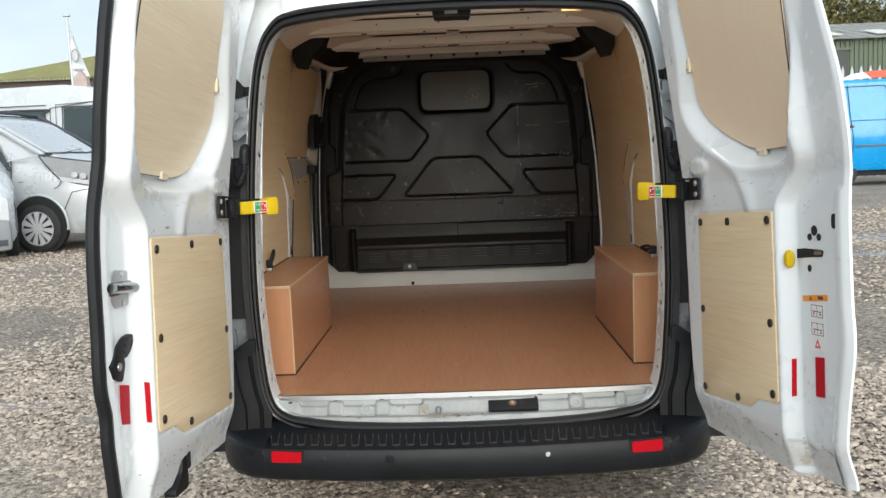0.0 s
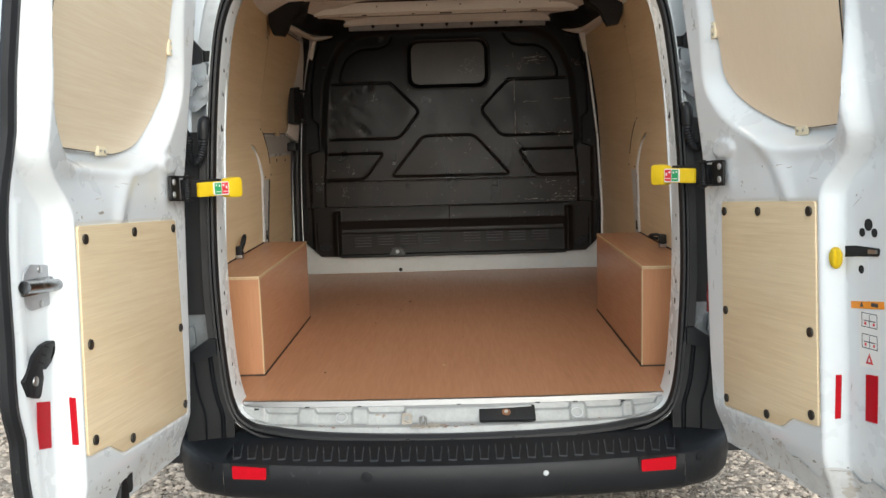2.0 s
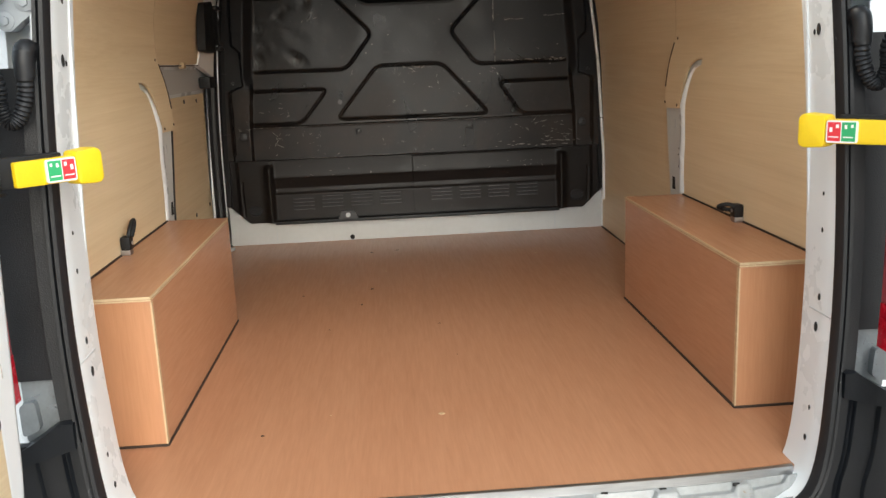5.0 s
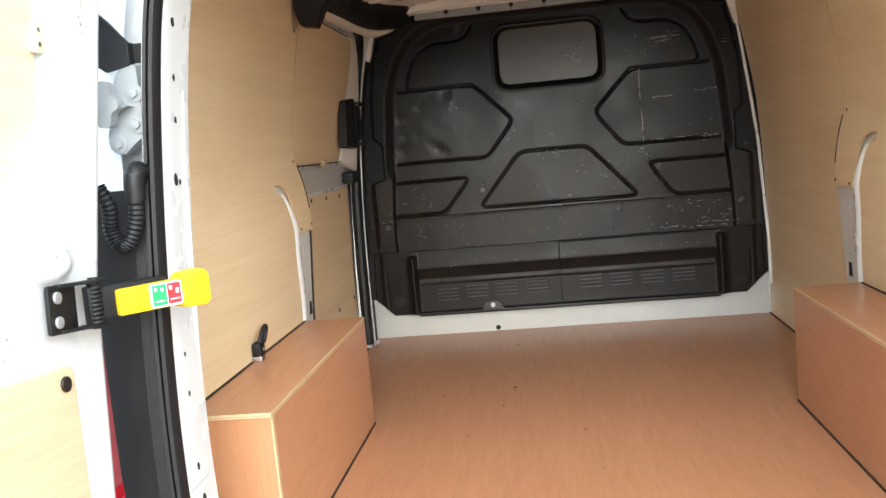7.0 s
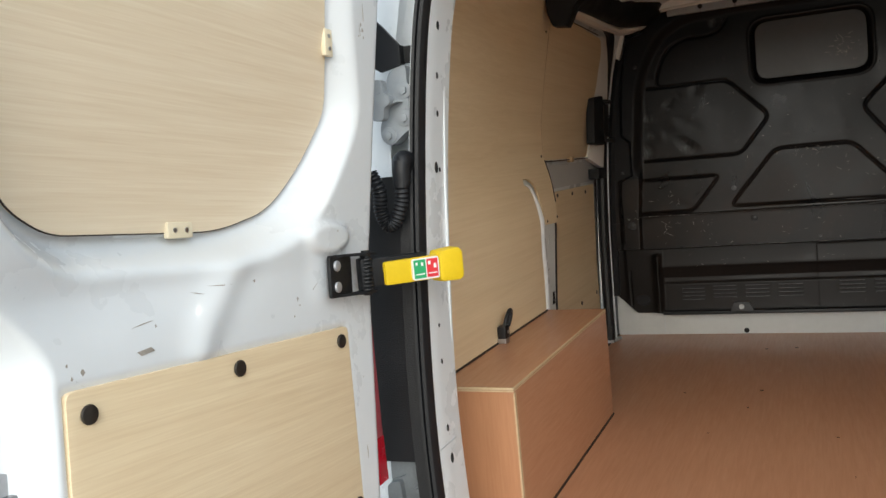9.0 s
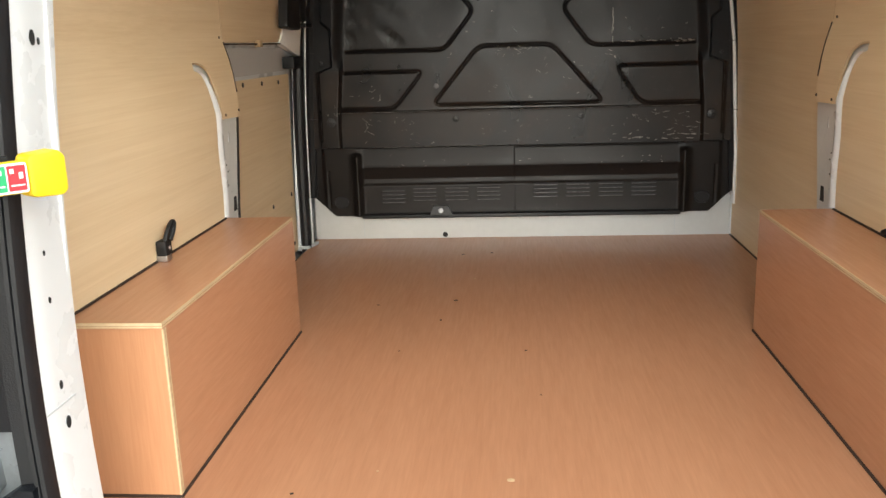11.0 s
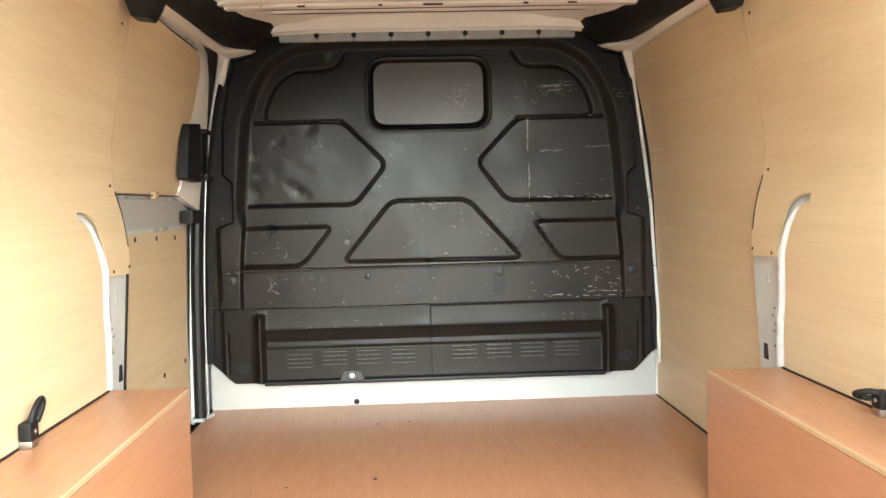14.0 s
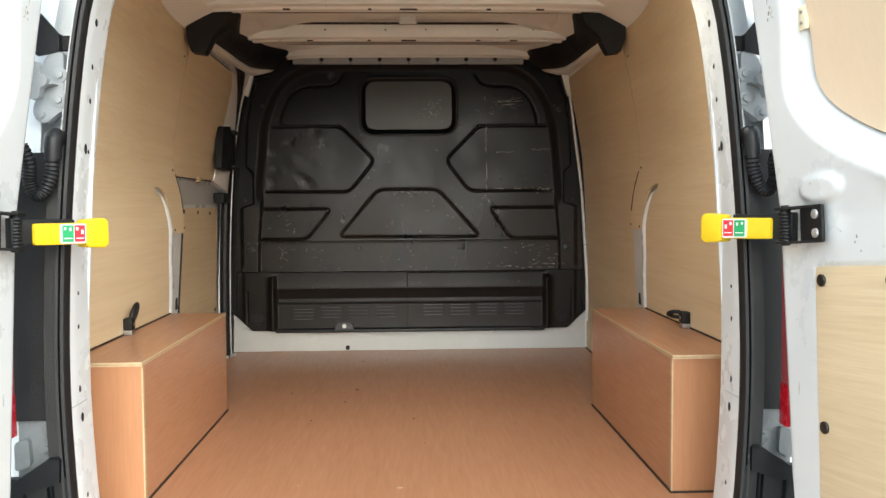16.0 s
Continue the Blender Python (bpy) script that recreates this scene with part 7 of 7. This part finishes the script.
solo("roof_barrier", prism([(10.6, 2.93), (11.7, 2.98), (13.2, 3.02), (13.2, 3.2), (11.4, 3.16), (10.9, 3.08)], 21.6, 21.66, "y", .01), material("barrier_red", (.62, .10, .05), .5, vary=.1), "red and white barrier board lying on the van roof", "barrier", at=(12, 21.6, 2.93))
solo("barrier_band", prism([(10.55, 2.925), (11.45, 2.97), (11.25, 3.14), (10.9, 3.09)], 21.585, 21.6, "y"), LABEL, "white band of the barrier board", "barrier band", at=(11, 21.59, 2.93))

# ---- buildings, fence, flag, trees ----
SHED_GREEN = material("green_cladding", (.10, .13, .085), .6, vary=.1, scale=3)
ROOF_GREY = material("fibre_cement_roof", (.30, .30, .28), .8, vary=.14, scale=1.2, marks=(.2, .2, .17), marks_scale=2, marks_cover=.6)
ROOF_GREEN = material("mossy_roof", (.22, .21, .075), .85, vary=.2, scale=.8, marks=(.34, .32, .2), marks_scale=1.2, marks_cover=.62)
ROOF_LIGHT = material("rooflight", (.62, .62, .55), .4, vary=.1)

shed = thing("shed", "dark green clad shed with a grey corrugated roof", "shed", (24, 41, GROUND_Z))
part("wall", box(15, 42, 40, 52, GROUND_Z, 6.05), SHED_GREEN, shed)
bm = bmesh.new()
for k in range(120):
    add_box(bm, 15 + .225 * k, 15.08 + .225 * k, 39.95, 40.0, GROUND_Z, 6.0)
tagged(part("cladding_relief", bm, SHED_GREEN, shed), kind="stuff")
part("doorway", box(17.7, 18.95, 39.9, 40.05, GROUND_Z, 5.55), material("shed_door", (.05, .055, .05), .6), shed, "dark doorway")
part("door_rail", box(17.3, 19.1, 39.85, 39.95, 5.55, 5.68), SHED_GREEN, shed)
rx, ry = np.meshgrid(np.linspace(14.5, 42.5, 400), np.linspace(39.6, 47, 4))
roof = part("roof", sheet_bm(rx, ry, 6.05 + (ry - 39.6) * .22 + .03 * np.sin(rx * 40)), ROOF_GREY, shed)
for x in (18.0, 20.6, 23.6, 27):
    part("rooflight", quad_plate((x, 40.6, 6.34), (x + 1.0, 40.6, 6.34), (x + 1.0, 42.3, 6.72), (x, 42.3, 6.72), .03, 2), ROOF_LIGHT, roof)

barn = thing("barn", "low building with a mossy green-gold roof", "building", (-24, 49, GROUND_Z))
part("wall", box(-36, -9, 46, 58, GROUND_Z, 6.35), material("barn_wall", (.12, .10, .085), .8, vary=.15, scale=2), barn)
bm = bmesh.new()
hip = [[Vector((-28.5, 45.6, 6.4)), Vector((-18.5, 45.6, 6.4)), Vector((-8.0, 45.6, 6.4))], [Vector((-21.5, 52, 8.55)), Vector((-16.5, 52, 8.55)), Vector((-8.0, 52, 8.55))], [Vector((-28.5, 58.4, 6.4)), Vector((-18.5, 58.4, 6.4)), Vector((-8.0, 58.4, 6.4))]]
loft(bm, hip, False, False)
add_box(bm, -36, -26, 46, 58, 5.9, 6.3)
part("roof", bm, ROOF_GREEN, barn, "mossy roof sheets")
bm = bmesh.new()
for k in range(130):
    add_box(bm, -28.6 + .16 * k, -28.52 + .16 * k, 45.52, 45.62, 6.30, 6.44)
tagged(part("eaves_trim", bm, ROOF_GREEN, barn), kind="stuff")

fence = thing("palisade_fence", "grey steel palisade fence", "fence", (15, 26, GROUND_Z))
part("rail", box(9, 22, 26.02, 26.06, 2.9, 2.97), GREY_METAL, fence)
pale = None
for k in range(40):
    x = 9.6 + .30 * k
    if pale is None:
        bm = bmesh.new()
        add_prism(bm, [(-.045, 0), (.045, 0), (.045, 3.45), (0, 3.62), (-.045, 3.45)], -.02, .02, "y")
        pale = part("pale", bm, GREY_METAL, fence, local=True)
        ob = pale
    else:
        ob = new("pale", pale.data)
        ob.parent = fence
    ob.location = (x - 15, 0, 0)

flag = thing("feather_flag", "white feather flag on a slim pole", "flag", (-10.4, 21.5, GROUND_Z))
part("pole", tube([(-10.80, 21.5, GROUND_Z), (-10.82, 21.5, 3), (-10.84, 21.5, 5.58)], .035, 8), VAN_WHITE, flag)
bm = bmesh.new()
loft(bm, [[Vector((-10.80, 21.5 + .02 * math.sin(3 * t), 3.90 + 1.55 * t)), Vector((-10.80 + .24 * (1 - t), 21.5 + .05 * math.sin(4 * t), 3.90 + 1.53 * t)), Vector((-10.80 + .46 * (1 - t), 21.5 + .04 * math.cos(5 * t), 3.92 + 1.50 * t))] for t in np.linspace(0, .97, 14)], False, False)
part("banner", bm, VAN_WHITE, flag, "white banner with a faint grey emblem")
part("emblem", tube([(-10.66 + .10 * math.cos(t), 21.44, 4.50 + .17 * math.sin(t)) for t in np.linspace(0, 2 * math.pi, 24, endpoint=False)], .015, 6, True), ROOF_GREY, flag)
part("emblem_bar", box(-10.74, -10.46, 21.43, 21.45, 4.08, 4.13, .01), ROOF_GREY, flag)
part("finial", disc((-10.84, 21.5, 5.58), (0, 0, 1), .10, .04, 12), VAN_WHITE, flag)
solo("roof_cone", prism([(-8.66, 3.10), (-8.30, 3.10), (-8.33, 3.38), (-8.46, 3.53), (-8.58, 3.42)], 16.6, 16.8, "y", .03), material("cone_orange", (.42, .33, .30), .6, vary=.2, scale=6), "weathered orange and white board on a van roof", "board")

BARK = material("bark", (.10, .075, .05), .9, vary=.3, scale=6)
LEAF = material("autumn_leaves", (.13, .12, .035), .7, vary=.4, scale=3, random_tint=.45)


def tree(x, y, h, spread, seed):
    r = np.random.default_rng(seed)
    tr = thing("tree", "broad tree with thinning yellow-green leaves", "tree", (x, y, GROUND_Z), group="far trees")
    bm = tube([(x, y, 0), (x + .1, y, h * .4), (x - .1, y, h * .75)], .25, 8, False, lambda i: 1 - .3 * i)
    for k in range(7):
        a, z = k * 2.4, h * (.4 + .07 * k)
        for q in (tube([(x, y, z), (x + math.cos(a) * spread * .35, y + math.sin(a) * spread * .35, z + h * .12), (x + math.cos(a) * spread * .7, y + math.sin(a) * spread * .7, z + h * .2)], .09, 6, False, lambda i: 1 - .35 * i),):
            tmp = bpy.data.meshes.new("limb")
            q.to_mesh(tmp)
            q.free()
            bm.from_mesh(tmp)
            bpy.data.meshes.remove(tmp)
    part("trunk", bm, BARK, tr)
    n = 9000
    c = r.normal(0, 1, (40, 3)) * (spread * .42, spread * .42, h * .13) + (x, y, h * .74)
    p = c[r.integers(0, 40, n)] + r.normal(0, .45, (n, 3))
    e1, e2 = r.normal(0, .075, (n, 3)), r.normal(0, .075, (n, 3))
    vs = np.stack([p - e1, p + e2, p + e1, p - e2], 1).reshape(-1, 3)
    me_ = bpy.data.meshes.new("leaves")
    me_.from_pydata(vs.tolist(), [], np.arange(4 * n).reshape(-1, 4).tolist())
    bm = bmesh.new()
    bm.from_mesh(me_)
    bpy.data.meshes.remove(me_)
    part("crown", bm, LEAF, tr, smooth=0)


for k, (x, y, h, sp) in enumerate(((24, 58, 10.5, 4), (27.5, 60, 11.5, 4.5), (31.5, 59, 12, 5), (36, 61, 11, 5), (21.5, 62, 10, 3.4))):
    tree(x, y, h, sp, 30 + k)
pylon = thing("pylon", "distant grey steel lattice pylon", "pylon", (46, 120, GROUND_Z))
bm = bmesh.new()
for dx in (-1, 1):
    for dy in (-1, 1):
        q = tube([(46 + dx * 2, 120 + dy * 2, 0), (46 + dx * .4, 120 + dy * .4, 26)], .10, 5)
        tmp = bpy.data.meshes.new("leg")
        q.to_mesh(tmp)
        q.free()
        bm.from_mesh(tmp)
        bpy.data.meshes.remove(tmp)
for z in range(2, 26, 2):
    wq = 2 - 1.6 * z / 26
    add_box(bm, 46 - wq, 46 + wq, 119.9, 120.1, z, z + .12)
for z in (18, 21, 24):
    add_box(bm, 42, 50, 119.9, 120.1, z, z + .2)
part("lattice", bm, GREY_METAL, pylon)
